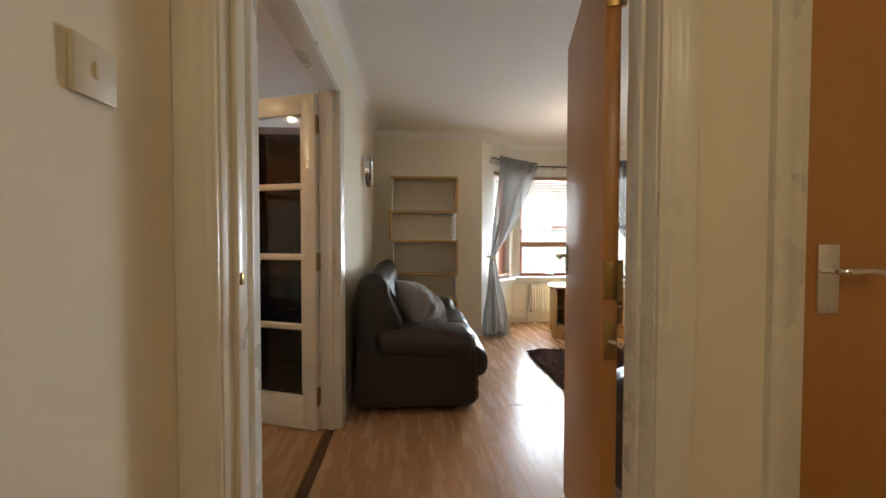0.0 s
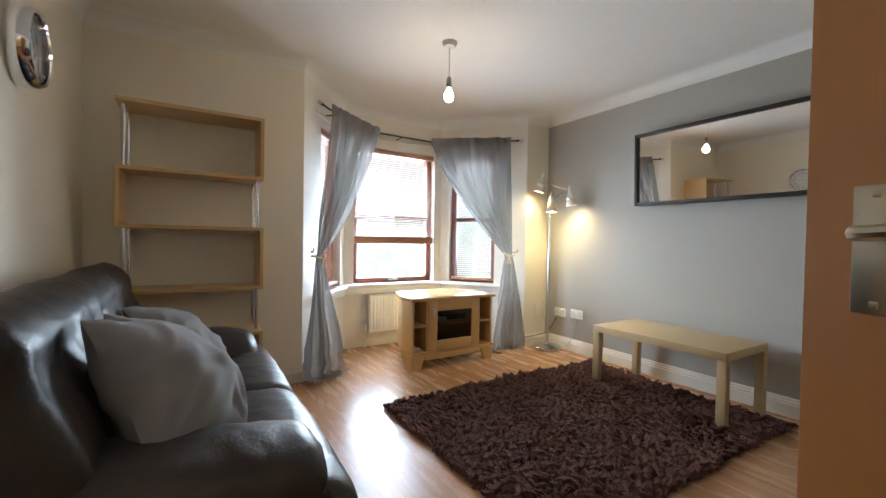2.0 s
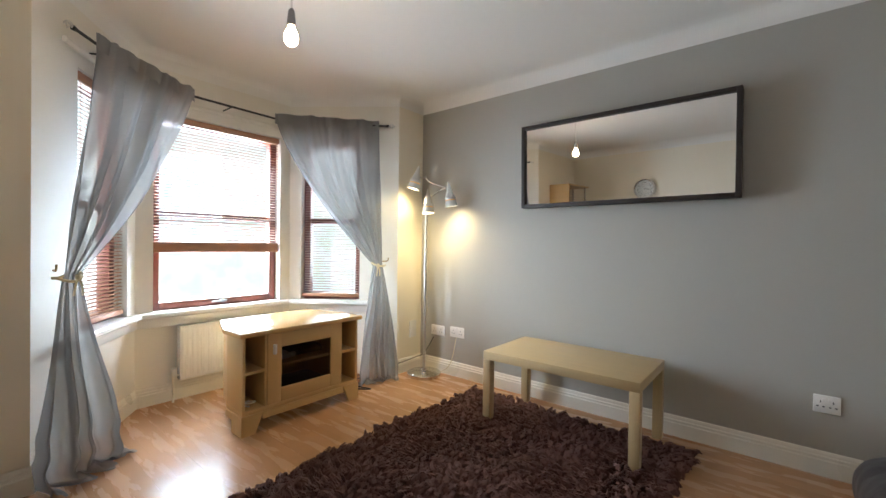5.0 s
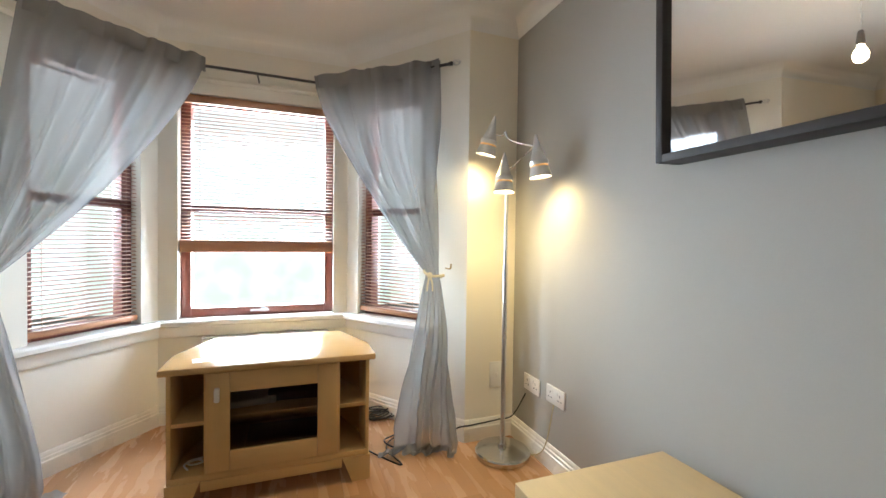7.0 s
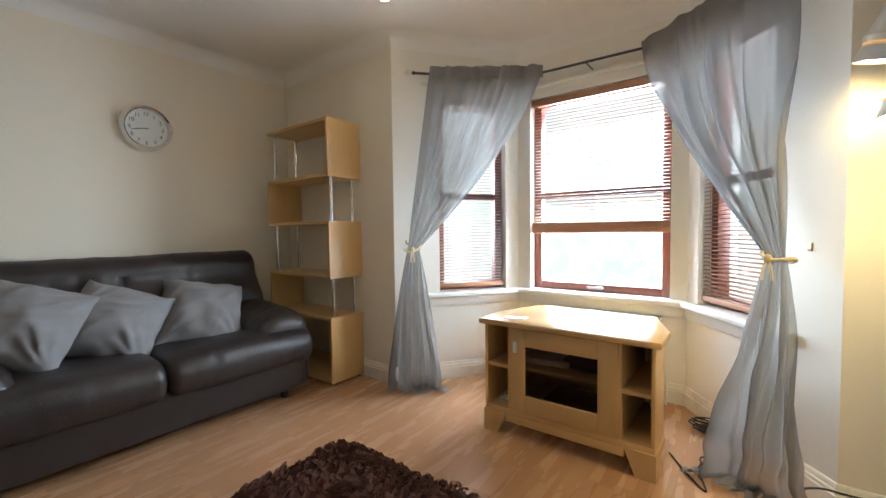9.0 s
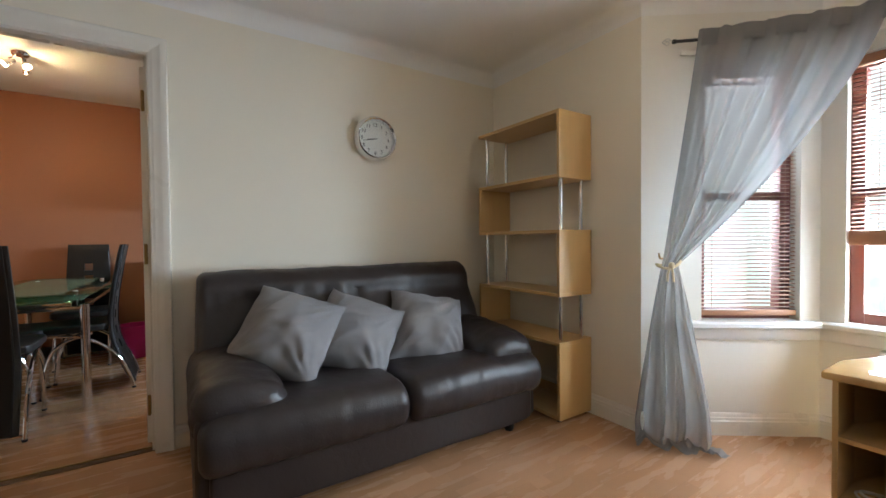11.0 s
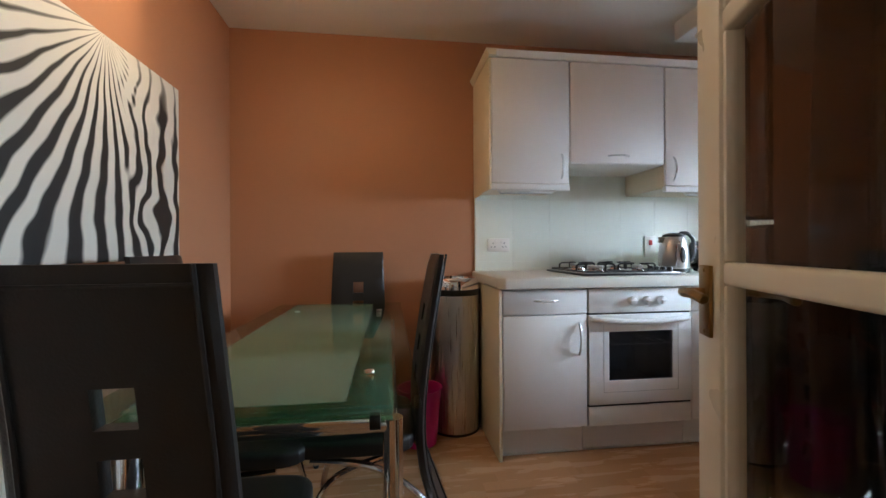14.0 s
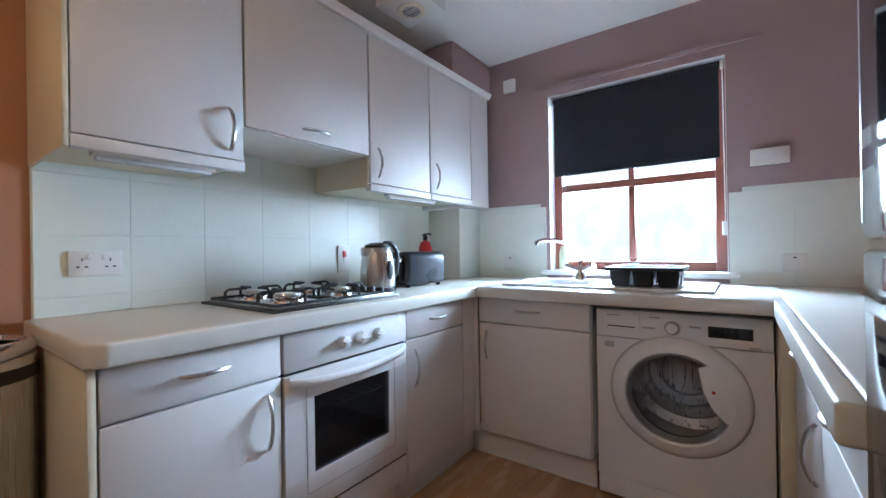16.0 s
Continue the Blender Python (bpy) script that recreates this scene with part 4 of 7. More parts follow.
def shelf_unit(m):
    e = thing("shelf_unit", m, "empty pale beech zigzag shelf unit with chrome posts in the corner", "shelf unit")
    w, d = 0.745, 0.282
    zs = [0.03, 0.47, 0.755, 1.125, 1.445, 1.815]
    t = 0.02
    for z in zs:
        part("shelf_board", box(0, 0, z - t if z > 0.1 else z - 0.012, w, d, z if z > 0.1 else z + 0.008, 0.001, 1), M_BEECH, e)
    for a, b, right in ((4, 5, 1), (3, 4, 0), (2, 3, 1), (1, 2, 0), (0, 1, 1)):
        x0 = w - t if right else 0
        part("side_panel", box(x0, 0, zs[a] + (0.008 if a == 0 else 0), x0 + t, d, zs[b] - t, 0.001, 1), M_BEECHV, e)
        xo = 0.035 if right else w - 0.035
        for y in (0.05, d - 0.05):
            p = part("post", tube([(xo, y, zs[a] + (0.008 if a == 0 else 0)), (xo, y, zs[b] - t)], 0.012, 16), M_CHROME, e, "chrome post")
    part("rear_panel", box(t, d - 0.006, zs[0] + 0.008, w - t, d - 0.002, 0.10), M_BEECH, e)
    for x in (0.03, w - 0.03):
        for y in (0.03, d - 0.03):
            part("foot", moved(lathe([(0.012, 0), (0.015, 0.018)], 12), pose(x, y, 0)), M_BLACK, e)
    return e


shelf_unit(pose(-0.085, 4.853, 0))

clock = thing("wall_clock", facing(XW, 4.12, 1.737, "+x"), "round chrome-rimmed wall clock with a white face", "clock")
part("rim", moved(lathe([(0.120, 0), (0.139, 0.002), (0.144, 0.02), (0.141, 0.055), (0.130, 0.070), (0.122, 0.064), (0.119, 0.03), (0.119, 0.0)], 48, False), pose(0, 0, 0, 90, 0, 0)), M_CHROME, clock, "polished chrome rim")
part("face", moved(lathe([(0.121, 0.0), (0.121, 0.028)], 48), pose(0, 0, 0, 90, 0, 0)), M_WHITEPAINT, clock, "white face")


def letters(name, text, size, material, parent, m, label="", depth=0.0006):
    cu = bpy.data.curves.new(name, "FONT")
    cu.body, cu.size, cu.align_x, cu.align_y, cu.extrude = text, size, "CENTER", "CENTER", depth
    tmp = bpy.data.objects.new(name, cu)
    scene.collection.objects.link(tmp)
    dg = bpy.context.evaluated_depsgraph_get()
    me = bpy.data.meshes.new_from_object(tmp.evaluated_get(dg))
    bpy.data.objects.remove(tmp)
    me.materials.clear()
    me.materials.append(material)
    ob = new(name, me)
    ob.parent, ob.matrix_basis = parent, m
    return ob


for i in range(1, 13):
    a = radians(90 - 30 * i)
    letters("numeral", str(i), 0.034, M_BLACK, clock, pose(0.092 * math.cos(a), -0.029, 0.092 * math.sin(a), 90, 0, 0))
for ang, L, w in ((90 - 30 * 8.72, 0.058, 0.005), (90 - 6 * 43, 0.088, 0.0035)):
    part("pointer", moved(box(-0.012, -0.0335, -w / 2, L, -0.0315, w / 2), pose(0, 0, 0, 0, -ang, 0)), M_BLACK, clock)
cg = part("glass_cover", moved(lathe([(0.120, 0.040), (0.120, 0.041)], 48), pose(0, 0, 0, 90, 0, 0)), M_GLASS, clock)
cg.visible_shadow = False

# mirror on the grey-green wall
mi = thing("wall_mirror", pose(XE - 0.006, 3.45, 1.667, 0, -1.55, 0), "wide wall mirror in a deep black-brown frame", "mirror")
my, mz, mw = 0.64, 0.289, 0.025
part("glass", box(-0.085, -my + 0.02, -mz + 0.02, -0.080, my - 0.02, mz - 0.02), M_MIRROR, mi, "silvered mirror glass")
for a in (-1, 1):
    part("frame_upright", box(-0.105, a * my - (mw if a > 0 else 0), -mz, 0, a * my + (0 if a > 0 else mw), mz, 0.002), M_DARKFRAME, mi)
    part("frame_rail", box(-0.105, -my + mw, a * mz - (mw if a > 0 else 0), 0, my - mw, a * mz + (0 if a > 0 else mw), 0.002), M_DARKFRAME, mi)

# coffee table
ct = thing("coffee_table", pose(2.85, 3.155, 0), "low birch-effect coffee table standing partly on the rug", "table")
part("tabletop", box(0, 0, 0.402, 0.54, 0.90, 0.452, 0.002), M_BIRCH, ct)
for x in (0, 0.49):
    for y in (0, 0.85):
        part("leg", box(x, y, 0.012 if x < 0.3 else 0, x + 0.05, y + 0.05, 0.402, 0.002), wood_mat("birch_effect_foil_leg", (0.53, 0.385, 0.20), 0.42, axis=(14, 14, 1.2), vary=0.11), ct)


def rug():
    """Deep shag: many bent yarn strands on a backing."""
    x0, x1, y0, y1 = 1.30, 3.25, 2.98, 4.44
    e = thing("rug", pose(0, 0, 0), "dark brown shaggy deep-pile rug on the laminate floor", "rug")
    part("backing", box(x0 + 0.02, y0 + 0.02, 0.001, x1 - 0.02, y1 - 0.02, 0.010, 0.004), M_RUG, e)
    rnd = np.random.RandomState(3)
    step, per = 0.030, 11
    gx, gy = np.meshgrid(np.arange(x0 + 0.02, x1 - 0.01, step), np.arange(y0 + 0.02, y1 - 0.01, step))
    cx, cy = (q.ravel() + rnd.uniform(-0.011, 0.011, q.size) for q in (gx, gy))
    way = np.array([noise.noise((a * 3.1, b * 3.1, 0.5)) for a, b in zip(cx, cy)]) * 6 + rnd.uniform(-0.9, 0.9, cx.size)
    tall = rnd.uniform(0.75, 1.25, cx.size)
    n = cx.size * per
    cx, cy, way, tall = (np.repeat(q, per) for q in (cx, cy, way, tall))
    px, py = cx + rnd.uniform(-0.017, 0.017, n), cy + rnd.uniform(-0.017, 0.017, n)
    L, H, r = rnd.uniform(0.026, 0.046, n) * tall, rnd.uniform(0.028, 0.046, n) * tall, rnd.uniform(0.0028, 0.0050, n)
    # the strands of a tuft lean together
    dx, dy = np.cos(way) + (cx - px) * 22, np.sin(way) + (cy - py) * 22
    V = np.zeros((n, 10, 3))
    for k, (s, hh2, rr) in enumerate(((0, 0.008, 1.0), (0.35, 0.85, 1.15), (0.85, 1.0, 0.9))):
        for j in range(3):
            a = 2 * math.pi * j / 3 + 0.4
            V[:, 3 * k + j, 0] = px + dx * L * s + r * rr * math.cos(a)
            V[:, 3 * k + j, 1] = py + dy * L * s + r * rr * math.sin(a)
            V[:, 3 * k + j, 2] = (H * hh2 if k else 0.008) + (r * rr * 0.5 * math.sin(a * 2) if k else 0)
    V[:, 9, 0], V[:, 9, 1], V[:, 9, 2] = px + dx * L * 1.15, py + dy * L * 1.15, H * 0.78
    base = []
    for k in range(2):
        for j in range(3):
            j2 = (j + 1) % 3
            base.append((3 * k + j, 3 * k + j2, 3 * k + 3 + j2, 3 * k + 3 + j))
    tips = [(6 + j, 6 + (j + 1) % 3, 9) for j in range(3)]
    faces = [tuple(i * 10 + q for q in f) for i in range(n) for f in base + tips]
    me = bpy.data.meshes.new("shag")
    me.from_pydata(V.reshape(-1, 3).tolist(), [], faces)
    me.materials.append(M_RUG)
    ob = new("shag", me)
    ob.parent = e
    tagged(ob, "dark brown yarn pile", kind="stuff")


rug()


def tv_stand():
    e = thing("tv_stand", pose(2.20, 4.97, 0), "beech-effect television stand with a glazed door and open side shelves", "tv stand")
    w, d, H = 0.405, 0.49, 0.592
    outline = lambda o: [(-w - o, -o), (w + o, -o), (w + o, 0.20), (w - 0.10 + o * 0.6, d + o), (-w + 0.10 - o * 0.6, d + o), (-w - o, 0.20)]
    part("top", prism(outline(0.025), H - 0.028, H, 0.006), wood_mat("lacquered_beech_top", (0.62, 0.395, 0.16), 0.20, axis=(1.2, 14, 14), vary=0.07), e, "glossy lacquered top")
    part("bottom_board", prism(outline(0.0), 0.115, 0.14, 0.002), M_BEECH, e)
    part("back_panel", box(-w + 0.10, d - 0.012, 0.14, w - 0.10, d - 0.004, H - 0.028), M_BEECH, e)
    for s in (-1, 1):
        part("side_panel", box(s * w - (0.016 if s > 0 else 0), 0.0, 0.14, s * w + (0 if s > 0 else 0.016), 0.20, H - 0.028, 0.001), M_BEECHV, e)
        bm = prism([(s * w, 0.20), (s * (w - 0.10), d), (s * (w - 0.115), d), (s * (w - 0.016), 0.20)][::s], 0.14, H - 0.028)
        part("splay_panel", bm, M_BEECHV, e)
        part("divider", box(s * 0.265 - 0.008, 0.004, 0.14, s * 0.265 + 0.008, d - 0.014, H - 0.028, 0.001), M_BEECHV, e)
        part("side_shelf", prism([(s * 0.273, 0.006), (s * (w - 0.016), 0.006), (s * (w - 0.016), 0.20), (s * (w - 0.11), d - 0.02), (s * 0.273, d - 0.02)][::s], 0.345, 0.361), M_BEECH, e)
        ft = prism([(s * (w + 0.006), -0.006), (s * (w + 0.006), 0.12), (s * (w - 0.016), 0.12), (s * (w - 0.016), 0.016), (s * (w - 0.12), 0.016), (s * (w - 0.12), -0.006)][::-s], 0.0, 0.115)
        for v in ft.verts:
            if v.co.z < 0.01:
                if abs(v.co.x) < w - 0.05:
                    v.co.x += s * 0.045
        part("bracket_foot", ft, M_BEECHV, e)
        part("rear_foot", box(s * 0.24 - 0.03, d - 0.06, 0, s * 0.24 + 0.03, d - 0.01, 0.115, 0.002), M_BEECHV, e)
    part("plinth_rail", box(-w + 0.121, -0.005, 0.072, w - 0.121, 0.014, 0.1145, 0.002), M_BEECH, e)
    for s in (-1, 1):
        part("side_plinth", box(min(s * (w + 0.005), s * (w - 0.014)), 0.121, 0.072, max(s * (w + 0.005), s * (w - 0.014)), 0.205, 0.1145, 0.002), M_BEECHV, e)
    part("inner_shelf", box(-0.257, 0.03, 0.345, 0.257, d - 0.014, 0.361, 0.001), M_BEECH, e)
    dr = part("door", box(-0.262, -0.010, 0.145, -0.175, 0.010, H - 0.032, 0.003), M_BEECHV, e, "framed door with a dark glass panel")
    part("door_stile", box(0.175, -0.010, 0.145, 0.262, 0.010, H - 0.032, 0.003), M_BEECHV, dr)
    part("door_rail", box(-0.175, -0.010, H - 0.117, 0.175, 0.010, H - 0.032, 0.003), M_BEECH, dr)
    part("door_rail", box(-0.175, -0.010, 0.145, 0.175, 0.010, 0.228, 0.003), M_BEECH, dr)
    g = part("door_glass", box(-0.180, -0.002, 0.222, 0.180, 0.002, H - 0.112), glass_mat("smoked_glass", (0.72, 0.70, 0.68), 0.02, 0.0), dr)
    g.visible_shadow = False
    part("door_knob", box(-0.232, -0.028, 0.44, -0.212, -0.008, 0.50, 0.006), M_PLASTIC, dr)


tv_stand()
solid("paper_stack", box(-0.13, 0, 0, 0.10, 0.20, 0.03, 0.004), M_PLASTIC, "stack of pale papers inside the television stand", "papers", pose(2.10, 5.08, 0.361, 0, 0, 8))
solid("set_top_box", box(-0.12, 0, 0, 0.12, 0.2, 0.045, 0.006), M_BLACK, "black set-top box inside the television stand", "set-top box", pose(2.28, 5.10, 0.361, 0, 0, -4))
solid("dvd_player", box(-0.17, 0, 0, 0.17, 0.22, 0.05, 0.006), M_BLACK, "slim black disc player in the television stand", "disc player", pose(2.24, 5.08, 0.14, 0, 0, 0))


solid("paper_note", box(-0.06, -0.03, 0, 0.06, 0.03, 0.0015), M_WHITEPAINT, "small white paper note on the television stand", "note", pose(1.93, 5.06, 0.592, 0, 0, 12))


def cable(points, label, r=0.004, material=None):
    return solid("cable", tube(curve_pts(points, 6), r, 6), material or M_BLACK, label, "cable")


cable([(2.62, 5.25, 0.006), (2.70, 5.12, 0.006), (2.78, 5.02, 0.006), (2.74, 5.20, 0.008), (2.82, 5.30, 0.010), (2.90, 5.22, 0.012), (2.80, 5.16, 0.016), (2.74, 5.26, 0.02), (2.86, 5.32, 0.02), (2.92, 5.30, 0.02)], "tangled black cable on the floor behind the stand")
cable([(1.86, 5.02, 0.146), (1.84, 5.06, 0.150), (1.88, 5.10, 0.146), (1.91, 5.05, 0.156), (1.87, 5.03, 0.160), (1.85, 5.08, 0.152), (1.90, 5.11, 0.148)], "short pale lead lying in the television stand", 0.004, M_PLASTIC)
crng = random.Random(5)
coil = []
for k in range(56):
    a = k * 2 * math.pi / 8
    rr = 0.055 + 0.022 * math.sin(k * 0.9) + crng.uniform(-0.008, 0.008)
    coil.append((2.77 + 1.35 * rr * math.cos(a), 5.57 + 0.75 * rr * math.sin(a), 0.007 + 0.0010 * k + crng.uniform(0, 0.006)))
cable(coil, "coiled bundle of black cable on the floor beside the curtain", 0.0042)
cable([(2.95, 5.10, 0.006), (3.10, 5.12, 0.09), (3.2, 5.118, 0.10), (3.36, 5.118, 0.11), (3.42, 5.06, 0.15), (3.445, 4.97, 0.30)], "black cable running along the skirting to the socket", 0.004)
cable([(3.36, 5.0, 0.006), (3.43, 4.9, 0.006), (3.44, 4.78, 0.10), (3.455, 4.73, 0.33)], "pale lamp cable rising to the wall socket", 0.003, M_GREYFABRIC)


M_HEAD = mat("satin_silver_metal", (0.72, 0.71, 0.69), 0.38, 0.75, vary=0.02)


def floor_lamp():
    e = thing("floor_lamp", pose(3.30, 4.95, 0), "brushed steel floor lamp with three lit cone heads", "floor lamp")
    part("base", lathe([(0.136, 0), (0.141, 0.004), (0.142, 0.026), (0.136, 0.034), (0.115, 0.040), (0.024, 0.046), (0.020, 0.062)], 48), mat("satin_steel_base", (0.62, 0.61, 0.60), 0.24, 1.0, vary=0.02, scale=3, rvary=0.05), e)
    part("pole", tube([(0, 0, 0.04), (0, 0, 1.0)], 0.0125, 16), M_STEEL, e)
    part("upper_pole", tube([(0, 0, 1.0), (0, 0, 1.48)], 0.009, 16), M_STEEL, e)
    top = (0.0, 0.0, 1.48)
    heads = [((-0.08, 0.05, 1.640), (-0.18, 0.16, -1.0)), ((0.045, -0.22, 1.495), (0.10, -0.10, -1.0)), ((-0.055, -0.07, 1.435), (-0.05, -0.08, -1.0))]
    part("arm", tube(curve_pts([top, (0.02, -0.02, 1.50), (0.055, -0.11, 1.56), (0.045, -0.175, 1.575)]), 0.005, 8), M_CHROME, e)
    part("arm", tube(curve_pts([(0.045, -0.175, 1.575), (0.025, -0.10, 1.60), (-0.01, -0.03, 1.635), (-0.02, -0.015, 1.675), (-0.025, -0.005, 1.660), (-0.05, 0.03, 1.665), (-0.07, 0.045, 1.67)]), 0.005, 8), M_CHROME, e)
    part("arm", tube(curve_pts([top, (-0.01, -0.03, 1.50), (-0.03, -0.05, 1.50)]), 0.005, 8), M_CHROME, e)
    for (p, way) in heads:
        q = Vector(way).to_track_quat("-Z", "Y").to_matrix().to_4x4()
        m = Matrix.Translation(p) @ q @ Matrix.Scale(1.10, 4)
        hd = part("lamp_head", lathe([(0.003, 0.115), (0.008, 0.10), (0.020, 0.05), (0.034, 0.005), (0.040, 0.0), (0.040, -0.018), (0.038, -0.018)], 28, False), M_HEAD, e, "brushed steel cone head", at=m)
        # the ring is no lamp: its glow is put in as weak emission
        part("amber_ring", lathe([(0.037, -0.018), (0.038, -0.027)], 28, False), mat("self_glowing_amber_plastic", (0.70, 0.42, 0.16), 0.3, emit=0.4), hd)
        part("collar", lathe([(0.038, -0.027), (0.048, -0.070), (0.046, -0.070), (0.036, -0.027)], 28, False), M_HEAD, hd)
        part("bulb", lathe([(0.001, -0.030), (0.022, -0.032), (0.034, -0.045), (0.038, -0.062), (0.001, -0.064)], 24, False), M_SPOTGLOW, hd, "lit reflector bulb")
        w = Matrix.Translation((3.30, 4.95, 0)) @ Matrix.Translation(p) @ q
        lamp("floor_lamp_light", "SPOT", w @ pose(0, 0, -0.095), 11, WARM, angle=168, blend=1.0, soft=0.07)


floor_lamp()


pend = thing("pendant_light", pose(1.714, 4.349, ZL), "bare lit bulb on a white cord from a ceiling rose", "pendant light")
part("ceiling_rose", lathe([(0.012, -0.032), (0.036, -0.028), (0.048, -0.012), (0.050, 0.0)], 32), M_PLASTIC, pend)
part("cord", tube([(0, 0, -0.03), (0, 0, -0.235)], 0.0035, 8), M_PLASTIC, pend)
part("lamp_holder", lathe([(0.008, -0.225), (0.014, -0.235), (0.018, -0.27), (0.020, -0.295), (0.015, -0.30)], 20), mat("dull_chrome_holder", (0.25, 0.24, 0.23), 0.3, 0.8), pend)
bulb = part("bulb", lathe([(0.012, -0.300), (0.016, -0.312), (0.026, -0.330), (0.031, -0.350), (0.028, -0.372), (0.016, -0.386), (0.001, -0.389)], 24, False), M_BULB, pend, "lit warm bulb")


def radiator(name, m, w, h, label):
    """A panel radiator: local x along the wall, face to -y, bottom left at the origin."""
    e = thing(name, m, label, "radiator")
    bm, n, per = bmesh.new(), int(w / 0.0333), 6
    cols = []
    for i in range(n * per + 1):
        x = w * i / (n * per)
        ph = (i % per) / per
        y = -0.012 * (1 if ph in (2 / per, 3 / per, 4 / per) else 0.5 if ph in (1 / per, 5 / per) else 0)
        cols.append([bm.verts.new((x, y * k, z)) for z, k in ((0.0, 0), (0.02, 0), (0.035, 1), (h - 0.045, 1), (h - 0.03, 0), (h, 0))])
    for a, b in zip(cols, cols[1:]):
        for j in range(5):
            bm.faces.new((a[j], b[j], b[j + 1], a[j + 1]))
    part("front_panel", bm, M_APPL, e)
    part("back_panel", box(0.0, 0.004, 0, w, 0.05, h - 0.012, 0.003), M_APPL, e)
    part("top_grille", box(0.0, -0.003, h - 0.012, w, 0.055, h, 0.003), M_APPL, e)
    for x in (0.0, w - 0.006):
        part("side_panel", box(x - 0.002, -0.004, 0, x + 0.008, 0.055, h, 0.002), M_APPL, e)
    for x in (-0.035, w + 0.035):
        part("pipe", tube([(x, 0.02, -0.15), (x, 0.02, 0.03), (x + (0.04 if x < 0 else -0.04), 0.02, 0.03)], 0.0075, 8), M_WHITE, e)
    part("valve", lathe([(0.014, 0.0), (0.018, 0.01), (0.018, 0.05), (0.012, 0.055)], 16), M_PLASTIC, e, at=pose(-0.035, 0.02, 0.03))
    return e


radiator("radiator", pose(1.76, 5.82, 0.15), 0.72, 0.37, "white panel radiator under the bay window")


def curtain(p_out, p_in, tie, bot_a, bot_b, label, seed):
    """A thin curtain drawn back to a tie: hangs from the pole between p_out and p_in, its hem lying on the floor."""
    bm = bmesh.new()
    U, V, K = 150, 84, 9
    zt, ztie = 2.125, tie[2]
    grid = []
    po, pi, T, ba, bb = Vector(p_out), Vector(p_in), Vector(tie[:2]), Vector(bot_a), Vector(bot_b)
    d = (pi - po).normalized()
    nrm = Vector((d.y, -d.x))
    if nrm.y > 0:
        nrm = -nrm
    side = (bb - ba).normalized()
    for j in range(V + K + 1):
        lying = max(0, j - V) / K
        z = zt + (0.012 - zt) * min(j, V) / V
        row = []
        for i in range(U + 1):
            u = i / U
            top = po.lerp(pi, u)
            t2 = T + d * (u - 0.5) * 0.075
            if z > ztie:
                v = (zt - z) / (zt - ztie)
                s = v ** (1.0 + 0.40 * u)
                q = top.lerp(t2, s)
                amp = 0.018 * (1 - v) + 0.105 * v * (1 - v) + 0.008
                ph = 2 * math.pi * (4.3 * u + 0.42 * noise.noise((u * 2.2 + seed, v * 1.4, 3.0)) + 0.25 * math.sin(3 * v + seed + 2 * u)) + seed
            else:
                v = (ztie - z) / ztie
                spread = min(1, v * 1.15) ** 0.85
                q = t2.lerp(ba.lerp(bb, u), spread)
                amp = 0.008 + 0.034 * min(1, v * 1.5)
                ph = 2 * math.pi * (3.4 * u + 0.35 * math.sin(2.2 * v + seed) + 0.12 * math.sin(7 * v)) + seed
            crease = 1 - 3 * abs(noise.noise((u * 5.0 + seed, z * 1.3 + u * 2.5, seed + 5)))
            w = 0.75 * math.sin(ph) + 0.30 * math.sin(2.0 * ph + 1.3 + seed) + 0.10 * math.sin(3.3 * ph + 0.4) + 1.0 * noise.noise((u * 4.5 + seed, z * 1.6 + u * 1.5, seed)) + 0.36 * crease
            q = q + nrm * (amp * w + 0.012)
            dz = 0.006 * math.sin(2 * math.pi * 8 * u) * (1 if j == 0 else 0)
            if z < ztie:
                # slack cloth sags into cross folds near the floor
                low = max(0.0, 1 - z / 0.30)
                q = q + nrm * (0.018 * low * math.sin(z * 42 + 5 * u + seed))
            if lying:
                heap = 0.5 + 0.5 * math.sin(2 * math.pi * (1.5 * lying + 1.3 * u) + seed)
                q = q + nrm * (0.10 * lying * (0.55 + 0.6 * noise.noise((u * 3.5, 1.0, seed)))) + side * (0.07 * lying * u)
                dz = (0.034 * heap * (1 - lying) * min(1, lying * 4) + 0.010 * (1 + noise.noise((u * 9, lying * 3, seed)))) * 0.9 - 0.004
            row.append(bm.verts.new((q.x, q.y, max(0.004, z + dz))))
        grid.append(row)
    for a, b in zip(grid, grid[1:]):
        for i in range(U):
            bm.faces.new((a[i], a[i + 1], b[i + 1], b[i]))
    e = thing("curtain", pose(0, 0, 0), label, "curtain", group="bay curtains")
    part("cloth", bm, M_CURTAIN, e)
    hem = bmesh.new()
    rows = []
    for i in range(U + 1):
        u = i / U
        t0 = po.lerp(pi, u)
        w = 0.75 * math.sin(2 * math.pi * 4.3 * u + seed) + 0.4
        q = t0 + nrm * (0.014 * w + 0.017)
        rows.append([hem.verts.new((q.x, q.y, z)) for z in (2.045, 2.127)])
    for a, b in zip(rows, rows[1:]):
        hem.faces.new((a[0], b[0], b[1], a[1]))
    part("heading", hem, M_CURTAIN, e)
    ring = [(tie[0] + 0.056 * math.cos(a) * d.x - 0.042 * math.sin(a) * d.y, tie[1] + 0.056 * math.cos(a) * d.y + 0.042 * math.sin(a) * d.x - 0.010, ztie + 0.012 * math.sin(a + 1) + 0.01 * math.cos(2 * a)) for a in [k * 2 * math.pi / 24 for k in range(24)]]
